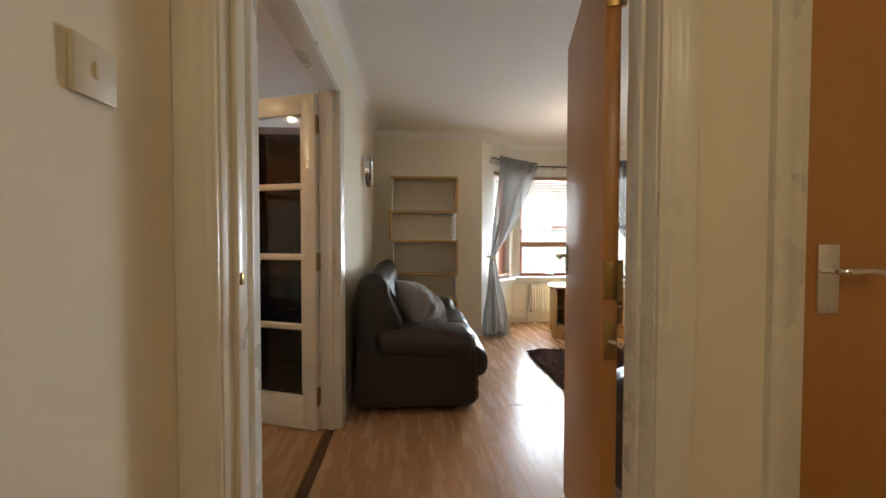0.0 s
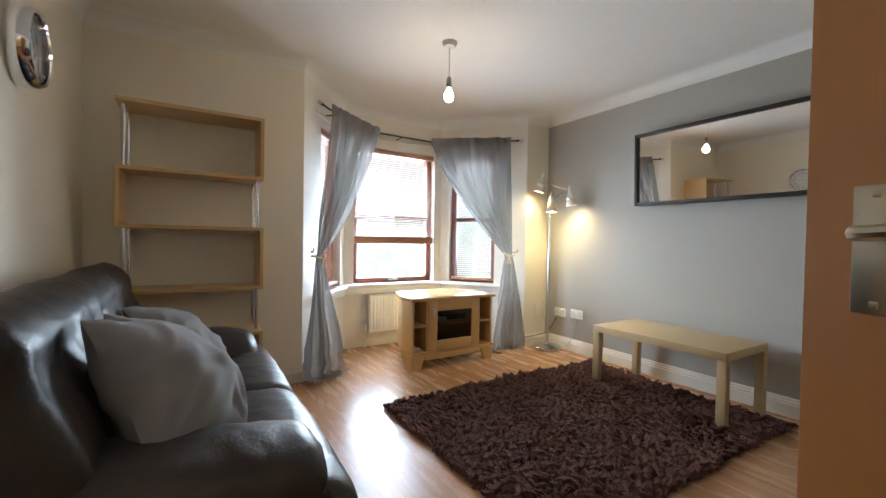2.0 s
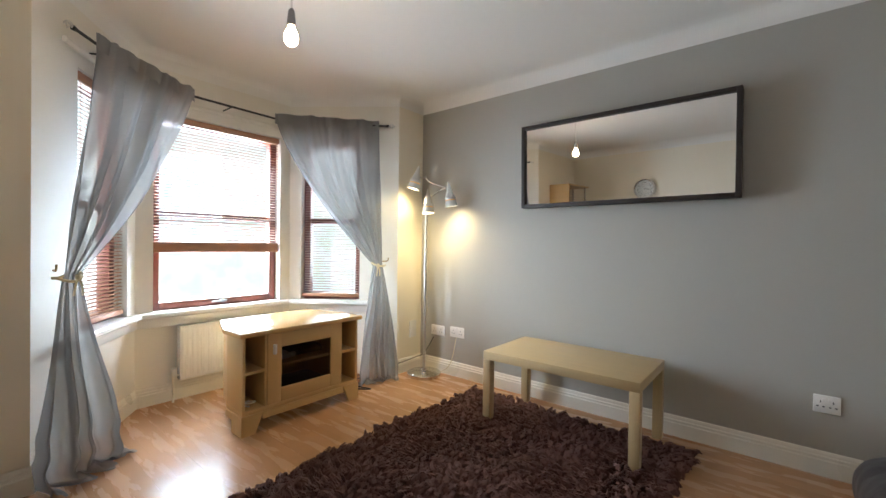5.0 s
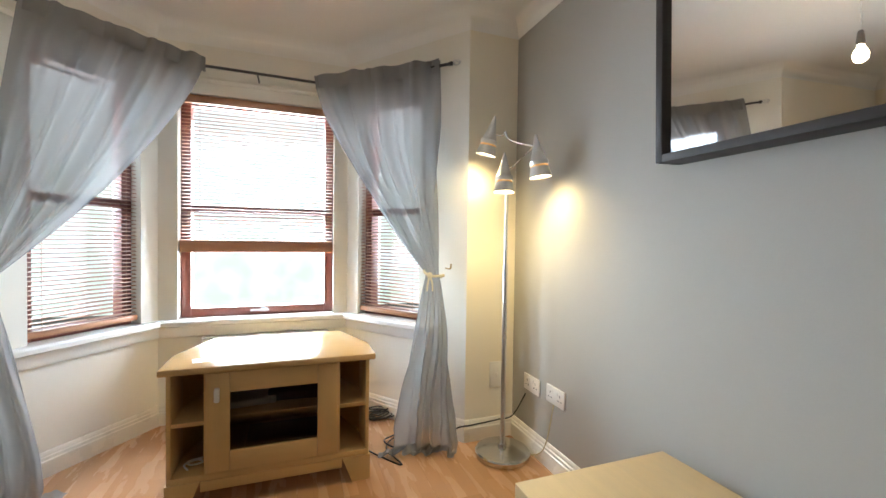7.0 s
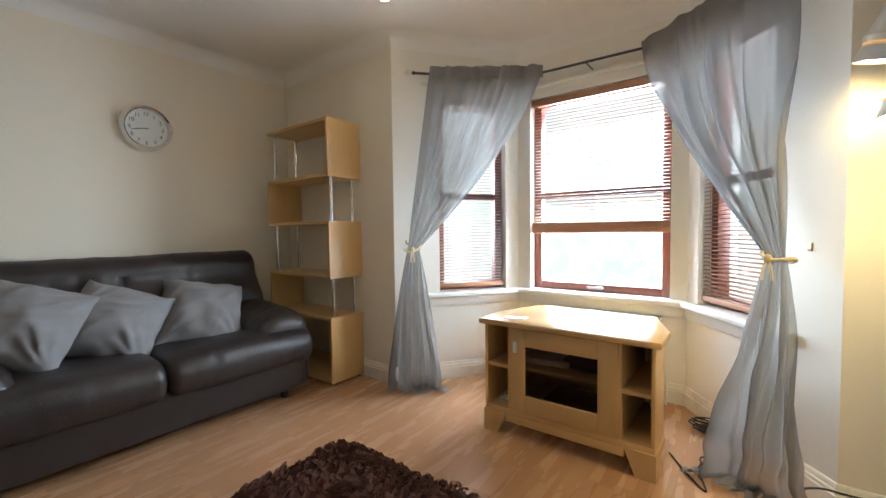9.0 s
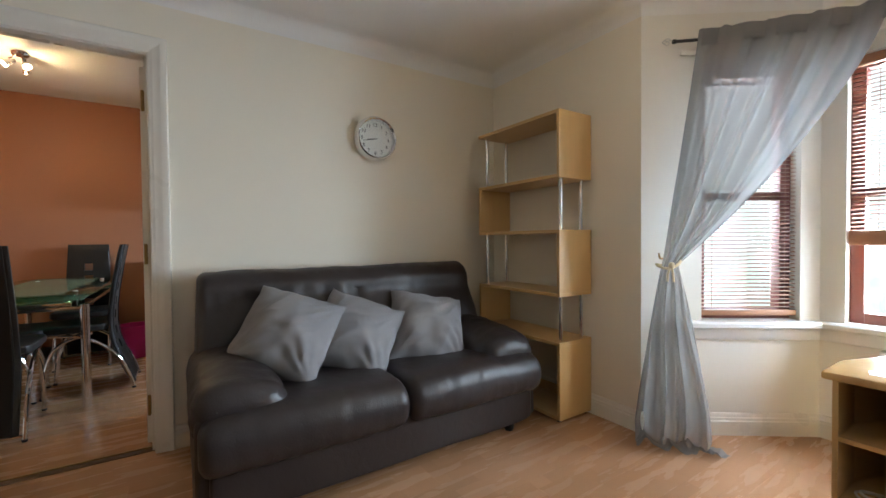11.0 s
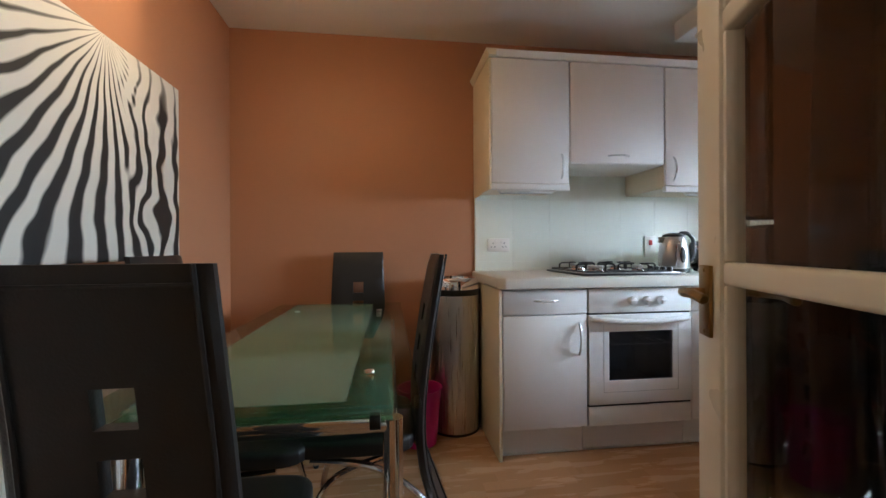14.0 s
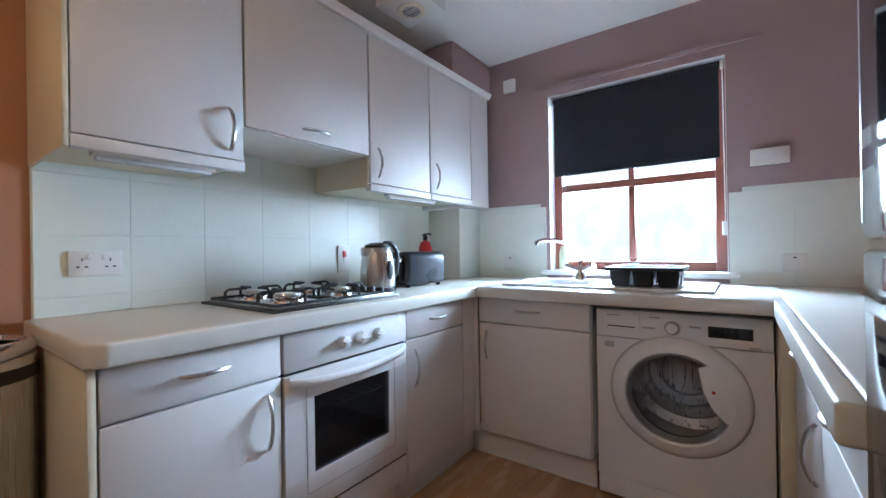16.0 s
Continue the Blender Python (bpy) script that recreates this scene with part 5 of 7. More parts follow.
    tb = part("tieback", tube(ring, 0.007, 8, True), M_GREYFABRIC, e, "twisted gold-coloured cord tieback")
    f = Vector((tie[0], tie[1])) + nrm * 0.055
    part("knot", soft(f.x - 0.014, f.y - 0.014, ztie - 0.018, f.x + 0.014, f.y + 0.014, ztie + 0.016, 2.4, 4, 0.003), M_GREYFABRIC, tb)
    for k in (-1, 1):
        part("cord_tail", tube(curve_pts([(f.x, f.y, ztie), (f.x + k * 0.012, f.y - 0.008, ztie - 0.04), (f.x + k * 0.016, f.y - 0.004, ztie - 0.085)], 5), 0.005, 6), M_GREYFABRIC, tb)
    return e


curtain((1.19, 5.29), (1.78, 5.735), (1.095, 5.205, 0.93), (0.98, 5.07), (1.29, 5.24), "sheer grey curtain tied back beside the bay window", 0.4)
curtain((3.04, 5.26), (2.40, 5.765), (2.99, 5.20, 0.93), (3.10, 5.06), (2.80, 5.18), "sheer grey curtain tied back beside the bay window", 2.1)
for x, y in ((1.055, 5.235), (3.085, 5.232)):
    solid("tieback_hook", tube(curve_pts([(x, y + 0.03, 0.96), (x, y - 0.02, 0.96), (x, y - 0.05, 0.965), (x, y - 0.06, 0.99)]), 0.005, 8), M_BRASS, "small brass curtain tieback hook on the wall", "curtain hook")
pole = thing("curtain_pole", pose(0, 0, 0), "thin black metal bay curtain pole with wire finials", "curtain pole")
part("rod", tube([(1.12, 5.215, 2.09), (1.56, 5.70, 2.09), (1.62, 5.735, 2.09), (2.50, 5.765, 2.09), (2.56, 5.73, 2.09), (3.07, 5.20, 2.09)], 0.008, 10), M_BLACK, pole)
for x, y, dx, dy in ((1.12, 5.215, -0.66, -0.74), (3.07, 5.20, 0.66, -0.74)):
    fin = part("finial", moved(lathe([(0.011, 0), (0.012, 0.015), (0.006, 0.02)], 14), look((x, y, 2.09), (x - dx, y - dy, 2.09))), M_BLACK, pole)
    for k in range(4):
        pts = [(0.016 * math.sin(math.pi * t / 8) * math.cos(k * math.pi / 2 + t * 0.3), 0.016 * math.sin(math.pi * t / 8) * math.sin(k * math.pi / 2 + t * 0.3), 0.018 + 0.05 * t / 8) for t in range(9)]
        part("wire", moved(tube(pts, 0.0022, 6), look((x, y, 2.09), (x - dx, y - dy, 2.09))), M_STEEL, fin)
for x, y, ox, oy in ((1.30, 5.42, -0.10, 0.08), (2.06, 5.75, 0, 0.15), (2.88, 5.40, 0.10, 0.08)):
    part("bracket", tube([(x, y, 2.09), (x + ox, y + oy, 2.09)], 0.005, 8), M_BLACK, pole)

# ---------------------------------------------------------------- kitchen units
def bow_handle(parent, p, vertical, L=0.13, way=(1, 0)):
    """A chrome bow handle on a front that looks along way."""
    pts = []
    for i in range(13):
        t = i / 12
        s, o = (t - 0.5) * L, 0.004 + 0.026 * math.sin(math.pi * t) ** 0.7
        if vertical:
            pts.append((p[0] + way[0] * o, p[1] + way[1] * o, p[2] + s))
        else:
            pts.append((p[0] + way[0] * o + way[1] * s, p[1] + way[1] * o + way[0] * s, p[2]))
    return part("handle", tube(pts, [0.0045] + [0.0062] * 11 + [0.0045], 8), M_STEEL, parent, "brushed steel bow handle")


XF, XB = -2.245, KX          # base fronts, wall
G = 0.003


def base_unit_west(y0, y1, drawer, label, handle_at=1):
    e = thing("base_unit", pose(0, 0, 0), label, "kitchen unit", group="kitchen base units")
    part("body", box(XB, y0, 0.15, XF - 0.020, y1, 0.871), M_UNIT, e)
    part("plinth", box(XB, y0, 0.0, -2.315, y1, 0.149), M_UNIT, e)
    part("plinth_seal", box(-2.315, y0, 0.0, -2.306, y1, 0.008, 0.002), M_PLASTIC, e)
    zt = 0.867
    if drawer:
        d = part("drawer_front", box(XF - 0.019, y0 + G, 0.740, XF, y1 - G, zt, 0.003), M_UNIT, e)
        bow_handle(d, (XF, (y0 + y1) / 2, 0.810), False, 0.13)
        zt = 0.734
    d = part("door", box(XF - 0.019, y0 + G, 0.155, XF, y1 - G, zt, 0.003), M_UNIT, e)
    bow_handle(d, (XF, (y1 - 0.05) if handle_at > 0 else (y0 + 0.05), 0.61), True, 0.165)
    return e


WU = "white foil kitchen base unit with a drawer over a door"
base_unit_west(3.058, 3.512, True, WU)
base_unit_west(4.102, 4.545, True, WU, -1)
e = thing("end_panel", pose(0, 0, 0), "cream edged end panel of the kitchen units", "end panel")
part("panel", box(XB, 3.040, 0.0, XF - 0.002, 3.056, 0.871, 0.001), M_CREAMTRIM, e)
e = thing("corner_post", pose(0, 0, 0), "white corner filler between two kitchen unit runs", "filler panel")
part("filler_panel", box(XF - 0.018, 4.548, 0.15, XF - 0.002, 4.655, 0.871, 0.002), M_UNIT, e)
part("filler_return", box(XF - 0.018, 4.655, 0.15, -2.225, 4.671, 0.871, 0.002), M_UNIT, e)
part("plinth", box(-2.33, 4.545, 0, -2.315, 4.74, 0.149), M_UNIT, e)


def oven():
    y0, y1 = 3.515, 4.099
    e = thing("oven", pose(0, 0, 0), "white built-in electric oven with a dark glass window", "oven")
    dark = mat("dark_oven_enamel", (0.020, 0.020, 0.024), 0.35, vary=0.15)
    w0, w1, z0, z1 = y0 + 0.112, y1 - 0.112, 0.385, 0.640
    shell = box(XB + 0.05, y0, 0.15, XB + 0.20, y1, 0.870)
    for a in ((XB + 0.20, y0, 0.15, XF - 0.022, y1, 0.30), (XB + 0.20, y0, 0.71, XF - 0.022, y1, 0.870), (XB + 0.20, y0, 0.30, XF - 0.022, y0 + 0.06, 0.71), (XB + 0.20, y1 - 0.06, 0.30, XF - 0.022, y1, 0.71)):
        box(*a, bm=shell)
    part("body", shell, dark, e, "dark enamelled oven cavity")
    rk = part("oven_rack", tube([(XF - 0.05, y0 + 0.065, 0.560), (XF - 0.05, y1 - 0.065, 0.560)], 0.004, 8), M_CHROME, e, "chrome wire rack")
    for k in range(9):
        y = y0 + 0.09 + k * (y1 - y0 - 0.18) / 8
        part("rack_wire", tube([(XF - 0.05, y, 0.560), (XF - 0.32, y, 0.560)], 0.0025, 6), M_CHROME, rk)
    cp = part("control_panel", box(XF - 0.020, y0 + 0.002, 0.740, XF + 0.004, y1 - 0.002, 0.867, 0.004), M_APPL, e)
    for k in range(3):
        at = pose(XF + 0.004, (y0 + y1) / 2 - 0.055 + k * 0.085, 0.802, 0, 90, 0)
        kn = part("knob", lathe([(0.022, 0), (0.023, 0.006), (0.019, 0.024), (0.012, 0.027)], 24), M_APPL, cp, at=at)
        part("knob_grip", box(-0.004, -0.017, 0.024, 0.004, 0.017, 0.036, 0.002), M_APPL, kn)
    # solid black strip stands in for the shade between panel and door
    part("gap", box(XF - 0.020, y0 + 0.004, 0.7305, XF - 0.006, y1 - 0.004, 0.7395), M_BLACK, e)
    door = box(XF - 0.020, y0 + 0.002, 0.262, XF + 0.006, y1 - 0.002, z0, 0.004)
    for a in ((XF - 0.020, y0 + 0.002, z1, XF + 0.006, y1 - 0.002, 0.730, 0.004), (XF - 0.0195, y0 + 0.0025, z0 - 0.006, XF + 0.0055, w0, z1 + 0.006, 0.0), (XF - 0.0195, w1, z0 - 0.006, XF + 0.0055, y1 - 0.0025, z1 + 0.006, 0.0)):
        box(*a, bm=door)
    dr = part("oven_door", door, M_APPL, e, "white oven door")
    p = part("window", box(XF - 0.004, w0 - 0.002, z0 - 0.002, XF + 0.002, w1 + 0.002, z1 + 0.002), glass_mat("dark_oven_glass", (0.42, 0.42, 0.46), 0.03, 0.02), dr, "dark glass window")
    p.visible_shadow = False
    for a in ((w0 - 0.032, 0.325, w1 + 0.032, 0.3275), (w0 - 0.032, 0.325, w0 - 0.0295, z1 + 0.035), (w1 + 0.0295, 0.325, w1 + 0.032, z1 + 0.035)):
        part("pressed_line", box(XF + 0.0057, a[0], a[1], XF + 0.0068, a[2], a[3]), M_SILVERPL, dr)
    pts = [(XF + 0.006 + 0.036 * math.sin(math.pi * t / 16) ** 0.5, y0 + 0.02 + (y1 - y0 - 0.04) * t / 16, 0.708 - 0.012 * math.sin(math.pi * t / 16)) for t in range(17)]
    hb = tube(pts, 0.012, 10)
    for v in hb.verts:
        v.co.z = 0.700 + (v.co.z - 0.700) * 1.25
    part("door_handle", hb, M_APPL, dr, "curved white bar handle")
    # another black strip, painting the shade in the slit below the door
    part("door_foot_gap", box(XF - 0.020, y0 + 0.004, 0.251, XF - 0.004, y1 - 0.004, 0.2615), M_BLACK, e)
    part("kick_panel", box(XF - 0.020, y0 + 0.002, 0.152, XF, y1 - 0.002, 0.250, 0.003), M_UNIT, e)
    part("plinth", box(XB, y0, 0.0, -2.315, y1, 0.149), M_UNIT, e)
    part("plinth_seal", box(-2.315, y0, 0.0, -2.306, y1, 0.008, 0.002), M_PLASTIC, e)


oven()

# run under the window
YF = 4.672
e = thing("base_unit", pose(0, 0, 0), "white foil kitchen sink unit with a false drawer over a door", "kitchen unit", group="kitchen base units")
part("body", join(box(-2.19, YF + 0.02, 0.15, -1.635, KY1, 0.78), box(-2.19, YF + 0.02, 0.781, -1.635, YF + 0.05, 0.871)), M_UNIT, e)
part("plinth", box(-2.315, YF + 0.07, 0, -1.635, YF + 0.085, 0.149), M_UNIT, e)
part("plinth_seal", box(-2.306, YF + 0.062, 0, -1.635, YF + 0.07, 0.008, 0.002), M_PLASTIC, e)
d = part("drawer_front", box(-2.222, YF, 0.740, -1.637, YF + 0.019, 0.867, 0.003), M_UNIT, e)
bow_handle(d, (-1.94, YF, 0.812), False, 0.13, (0, -1))
d = part("door", box(-2.222, YF, 0.155, -1.637, YF + 0.019, 0.734, 0.003), M_UNIT, e)
bow_handle(d, (-2.175, YF, 0.62), True, 0.15, (0, -1))


def holed_plate(x0, x1, z0, z1, cx, cz, r, y0, y1):
    """An upright plate with a round hole through it."""
    angs = sorted([2 * math.pi * i / 56 for i in range(56)] + [math.atan2(z - cz, x - cx) % (2 * math.pi) for x in (x0, x1) for z in (z0, z1)])
    bm, cols = bmesh.new(), []
    for a in angs:
        c, q = math.cos(a), math.sin(a)
        t = min(((x1 if c > 0 else x0) - cx) / c if abs(c) > 1e-6 else 1e9, ((z1 if q > 0 else z0) - cz) / q if abs(q) > 1e-6 else 1e9)
        cols.append([bm.verts.new(p) for p in ((cx + c * r, y1, cz + q * r), (cx + c * r, y0, cz + q * r), (cx + c * t, y0, cz + q * t), (cx + c * t, y1, cz + q * t))])
    k = len(cols)
    for i in range(k):
        a, b = cols[i], cols[(i + 1) % k]
        for j in range(4):
            bm.faces.new((a[j], a[(j + 1) % 4], b[(j + 1) % 4], b[j]))
    bmesh.ops.recalc_face_normals(bm, faces=bm.faces[:])
    return bm


def washing_machine():
    x0, x1, yf = -1.632, -1.010, 4.705
    e = thing("washing_machine", pose(0, 0, 0), "white front-loading washing machine under the worktop", "washing machine")
    shell = box(x0, 5.20, 0.012, x1, 5.25, 0.862)
    for a in ((x0, yf + 0.022, 0.012, x0 + 0.02, 5.20, 0.862), (x1 - 0.02, yf + 0.022, 0.012, x1, 5.20, 0.862), (x0 + 0.02, yf + 0.022, 0.842, x1 - 0.02, 5.20, 0.862), (x0 + 0.02, yf + 0.022, 0.012, x1 - 0.02, 5.20, 0.03)):
        box(*a, bm=shell)
    part("cabinet", shell, M_APPL, e)
    cx, cz = (x0 + x1) / 2, 0.515
    part("front_panel", holed_plate(x0, x1, 0.10, 0.735, cx, cz, 0.190, yf, yf + 0.020), M_APPL, e)
    part("kick_panel", box(x0, yf + 0.004, 0.012, x1, yf + 0.022, 0.097, 0.004), M_APPL, e)
    cp = part("control_panel", box(x0, yf - 0.004, 0.738, x1, yf + 0.022, 0.862, 0.006), M_APPL, e)
    part("display", box(x1 - 0.20, yf - 0.006, 0.775, x1 - 0.06, yf - 0.003, 0.820, 0.002), M_BLACKGLOSS, cp, "dark display window")
    part("dial", moved(lathe([(0.026, 0), (0.026, 0.010), (0.021, 0.024), (0.0, 0.025)], 28, False), pose(x0 + 0.30, yf - 0.004, 0.80, 90, 0, 0)), M_APPL, cp, "white programme dial")
    part("dial_ring", moved(lathe([(0.026, 0.001), (0.029, 0.003), (0.029, 0.0)], 28, False), pose(x0 + 0.30, yf - 0.004, 0.80, 90, 0, 0)), M_SILVERPL, cp)
    part("drawer_line", box(x0 + 0.05, yf - 0.0092, 0.786, x0 + 0.16, yf - 0.007, 0.791), M_BLACK, cp)
    part("detergent_drawer", box(x0 + 0.03, yf - 0.008, 0.776, x0 + 0.18, yf - 0.003, 0.850, 0.003), M_APPL, cp)
    for a, b, z in ((0.045, 0.10, 0.838), (0.215, 0.255, 0.838), (0.19, 0.235, 0.792), (0.36, 0.40, 0.81), (0.55, 0.585, 0.748)):
        part("print_bar", box(x0 + a, yf - 0.0092, z - 0.003, x0 + b, yf - 0.0035, z + 0.003), M_SILVERPL, cp)
    at = pose(cx, yf, cz, 90, 0, 0) @ Matrix.Diagonal((1.11, 1.11, 1.0, 1.0))
    part("drum", moved(lathe([(0.171, -0.012), (0.185, -0.05), (0.235, -0.07), (0.240, -0.36), (0.20, -0.375), (0.19, -0.368), (0.15, -0.376), (0.14, -0.368), (0.10, -0.376), (0.09, -0.368), (0.05, -0.378), (0.001, -0.380)], 48, False), at), M_STEEL, e, "ribbed steel drum")
    for k in range(3):
        a = radians(100 + 120 * k)
        part("drum_lifter", moved(prism([(0.238, -0.035), (0.238, 0.035), (0.185, 0.012), (0.185, -0.012)], -0.34, -0.09, 0.006), at @ pose(0, 0, 0, 0, 0, math.degrees(a))), M_STEEL, e)
    part("door_gasket", moved(lathe([(0.172, 0.0), (0.160, -0.010), (0.155, -0.025), (0.168, -0.045), (0.182, -0.05)], 48, False), at), mat("grey_rubber", (0.10, 0.10, 0.105), 0.6), e, "grey rubber door seal")
    dr = part("porthole_door", moved(lathe([(0.163, 0.036), (0.172, 0.040), (0.195, 0.034), (0.216, 0.018), (0.224, 0.006), (0.225, 0.0)], 56, False), at), M_APPL, e, "round white porthole door")
    # flat grey ring paints the shade round the door; no gap is modelled
    part("door_shadow_gap", moved(lathe([(0.225, 0.0015), (0.2285, 0.0015)], 56, False), at), M_SILVERPL, dr)
    part("inner_rim", moved(lathe([(0.150, 0.006), (0.158, 0.020), (0.163, 0.036), (0.168, 0.039)], 48, False), at), M_SILVERPL, dr)
    g = part("glass_bowl", moved(lathe([(0.158, 0.020), (0.150, 0.004), (0.142, -0.03), (0.125, -0.055), (0.08, -0.068), (0.001, -0.072)], 48, False), at), glass_mat("smoky_door_glass", (0.80, 0.81, 0.84), 0.02, 0.03), dr, "smoky domed door glass")
    g.visible_shadow = False
    part("door_grip", moved(prism([(0.070, 0.125), (0.085, 0.040), (0.112, -0.020), (0.150, -0.060), (0.172, -0.055), (0.182, 0.02), (0.160, 0.09), (0.115, 0.145)], 0.026, 0.040, 0.004), at), M_APPL, dr)
    part("grip_mark", moved(lathe([(0.006, 0.041), (0.005, 0.0425), (0.0, 0.0425)], 12, False), at @ pose(0.115, 0.045, 0)), M_RED, dr)
    part("badge", box(x0 + 0.035, yf - 0.002, 0.69, x0 + 0.075, yf + 0.001, 0.715), M_SILVERPL, e)
    for x in (x0 + 0.05, x1 - 0.05):
        part("foot", moved(lathe([(0.02, 0), (0.02, 0.014)], 12), pose(x, yf + 0.08, 0)), M_BLACK, e)
    e.matrix_basis = Matrix(((1.0209, 0, 0, 0.0511), (0, 1, 0, 0), (0, 0, 0.985, 0), (0, 0, 0, 1)))


washing_machine()


def base_unit_east(y0, y1):
    xf = -0.932
    e = thing("base_unit", pose(0, 0, 0), "white foil kitchen base unit with steel bow handles", "kitchen unit", group="kitchen base units")
    part("body", box(xf + 0.02, y0, 0.15, KXE, y1, 0.871), M_UNIT, e)
    part("plinth", box(xf + 0.07, y0, 0, KXE, y1, 0.149), M_UNIT, e)
    d = part("drawer_front", box(xf, y0 + G, 0.740, xf + 0.019, y1 - G, 0.867, 0.003), M_UNIT, e)
    bow_handle(d, (xf, (y0 + y1) / 2, 0.810), False, 0.14, (-1, 0))
    d = part("door", box(xf, y0 + G, 0.155, xf + 0.019, y1 - G, 0.734, 0.003), M_UNIT, e)
    bow_handle(d, (xf, y0 + 0.05, 0.62), True, 0.15, (-1, 0))


base_unit_east(3.50, 4.04)
base_unit_east(4.04, 4.58)
e = thing("end_panel", pose(0, 0, 0), "cream panel beside the washing machine", "end panel")
part("panel", box(-0.972, 4.600, 0.0, -0.957, 5.2, 0.871, 0.001), M_CREAMTRIM, e)
part("filler_strip", box(-0.972, 4.584, 0.0, -0.914, 4.599, 0.871, 0.001), M_CREAMTRIM, e)

wt = thing("worktop", pose(0, 0, 0), "pale stone-effect laminate worktop round three sides", "worktop")
part("west_slab", prism([(XB, 3.03), (-2.245, 3.03), (-2.208, 3.065), (-2.208, 4.62), (-2.208, KY1), (XB, KY1)], 0.873, 0.930, 0.008, 3), M_WORKTOP, wt)
ns = box(-2.207, 4.615, 0.873, -0.951, 4.779, 0.930, 0.008, 3)
for q in ((-2.207, 4.774, -2.081, 5.155), (-1.699, 4.774, -0.951, 5.155), (-2.207, 5.155, -0.951, KY1)):
    box(q[0], q[1], 0.8735, q[2], q[3], 0.9298, bm=ns)
part("north_slab", ns, M_WORKTOP, wt)
part("east_slab", box(-0.950, 3.475, 0.873, KXE, KY1, 0.930, 0.008, 3), M_WORKTOP, wt)
part("corner_slab", box(-0.985, 3.475, 0.873, -0.9505, 4.614, 0.930, 0.008, 3), M_WORKTOP, wt)


def wall_unit(y0, y1, z0, kind, label, handle_y):
    xf, xb, zt = -2.449, KX, 2.140
    e = thing("wall_unit", pose(0, 0, 0), label, "kitchen unit", group="kitchen wall units")
    part("body", box(xb, y0, z0, xf - 0.020, y1, zt - 0.002), M_UNIT if kind == "hood" else M_CREAMTRIM, e)
    d = part("door", box(xf - 0.019, y0 + G, z0 + 0.003, xf, y1 - G, zt - 0.004, 0.003), M_UNIT, e)
    if kind == "hood":
        bow_handle(d, (xf, (y0 + y1) / 2, z0 + 0.045), False, 0.13)
    elif handle_y:
        bow_handle(d, (xf, handle_y, z0 + 0.10), True, 0.14)
    if kind != "hood":
        part("light_rail", box(xf - 0.03, y0 + 0.0, z0 - 0.035, xf + 0.004, y1, z0 - 0.001, 0.004), M_UNIT, e)
        part("underside", box(xb, y0 + 0.003, z0 - 0.012, xf - 0.031, y1 - 0.003, z0 - 0.001), M_CREAMTRIM, e)
    return e


wall_unit(3.058, 3.512, 1.440, "end", "white foil kitchen wall unit with a cream end panel", 3.462)
wall_unit(3.516, 4.098, 1.562, "hood", "white foil wall unit hiding the cooker hood", 0)
wall_unit(4.102, 4.552, 1.440, "", "white foil kitchen wall unit with a steel handle", 4.152)
wall_unit(4.556, 4.98, 1.440, "", "white foil kitchen wall unit with a steel handle", 4.606)
e = thing("filler_panel", pose(0, 0, 0), "white filler panel at the end of the wall units", "filler panel")
part("panel", box(XB, 4.984, 1.405, -2.452, 5.20, 2.139, 0.002), M_UNIT, e)
e = thing("light_rail_return", pose(0, 0, 0), "cream rail closing the wall unit's end", "unit trim")
part("rail", box(XB, 3.044, 1.405, -2.447, 3.057, 2.139, 0.003), M_CREAMTRIM, e)
e = thing("cornice", pose(0, 0, 0), "white moulded cornice on top of the wall units", "cornice")
CORN = [(-0.03, 2.140), (0.010, 2.140), (0.016, 2.148), (0.024, 2.162), (0.028, 2.170), (0.025, 2.174), (-0.03, 2.174)]
part("front_moulding", sweep([(o, u) for o, u in CORN], [(-2.449, 5.21), (-2.449, 3.056)][::-1]), M_UNIT, e)
part("end_moulding", sweep([(o, u) for o, u in CORN], [(KX, 3.05), (-2.420, 3.05)]), M_CREAMTRIM, e)
for y0, y1 in ((3.12, 3.45), (4.30, 4.70)):
    e = thing("under_cabinet_light", pose(0, 0, 0), "unlit slim strip light under the wall unit", "strip light")
    part("housing", box(-2.56, y0, 1.405, -2.52, y1, 1.427, 0.004), M_PLASTIC, e)
    part("diffuser", box(-2.555, y0 + 0.01, 1.395, -2.525, y1 - 0.01, 1.406, 0.004), M_APPL, e)
# boxed-in pipes in the corner
structure("trim_pipe_boxing", box(KX, 5.06, 0.931, -2.60, KY1, 1.43, 0.002), M_TILE, "tiled pipe boxing in the kitchen corner")
structure("trim_pipe_boxing_top", box(KX, 4.86, 2.20, -2.50, KY1, ZK - 0.002, 0.002), M_MAUVE, "mauve painted pipe boxing over the units")


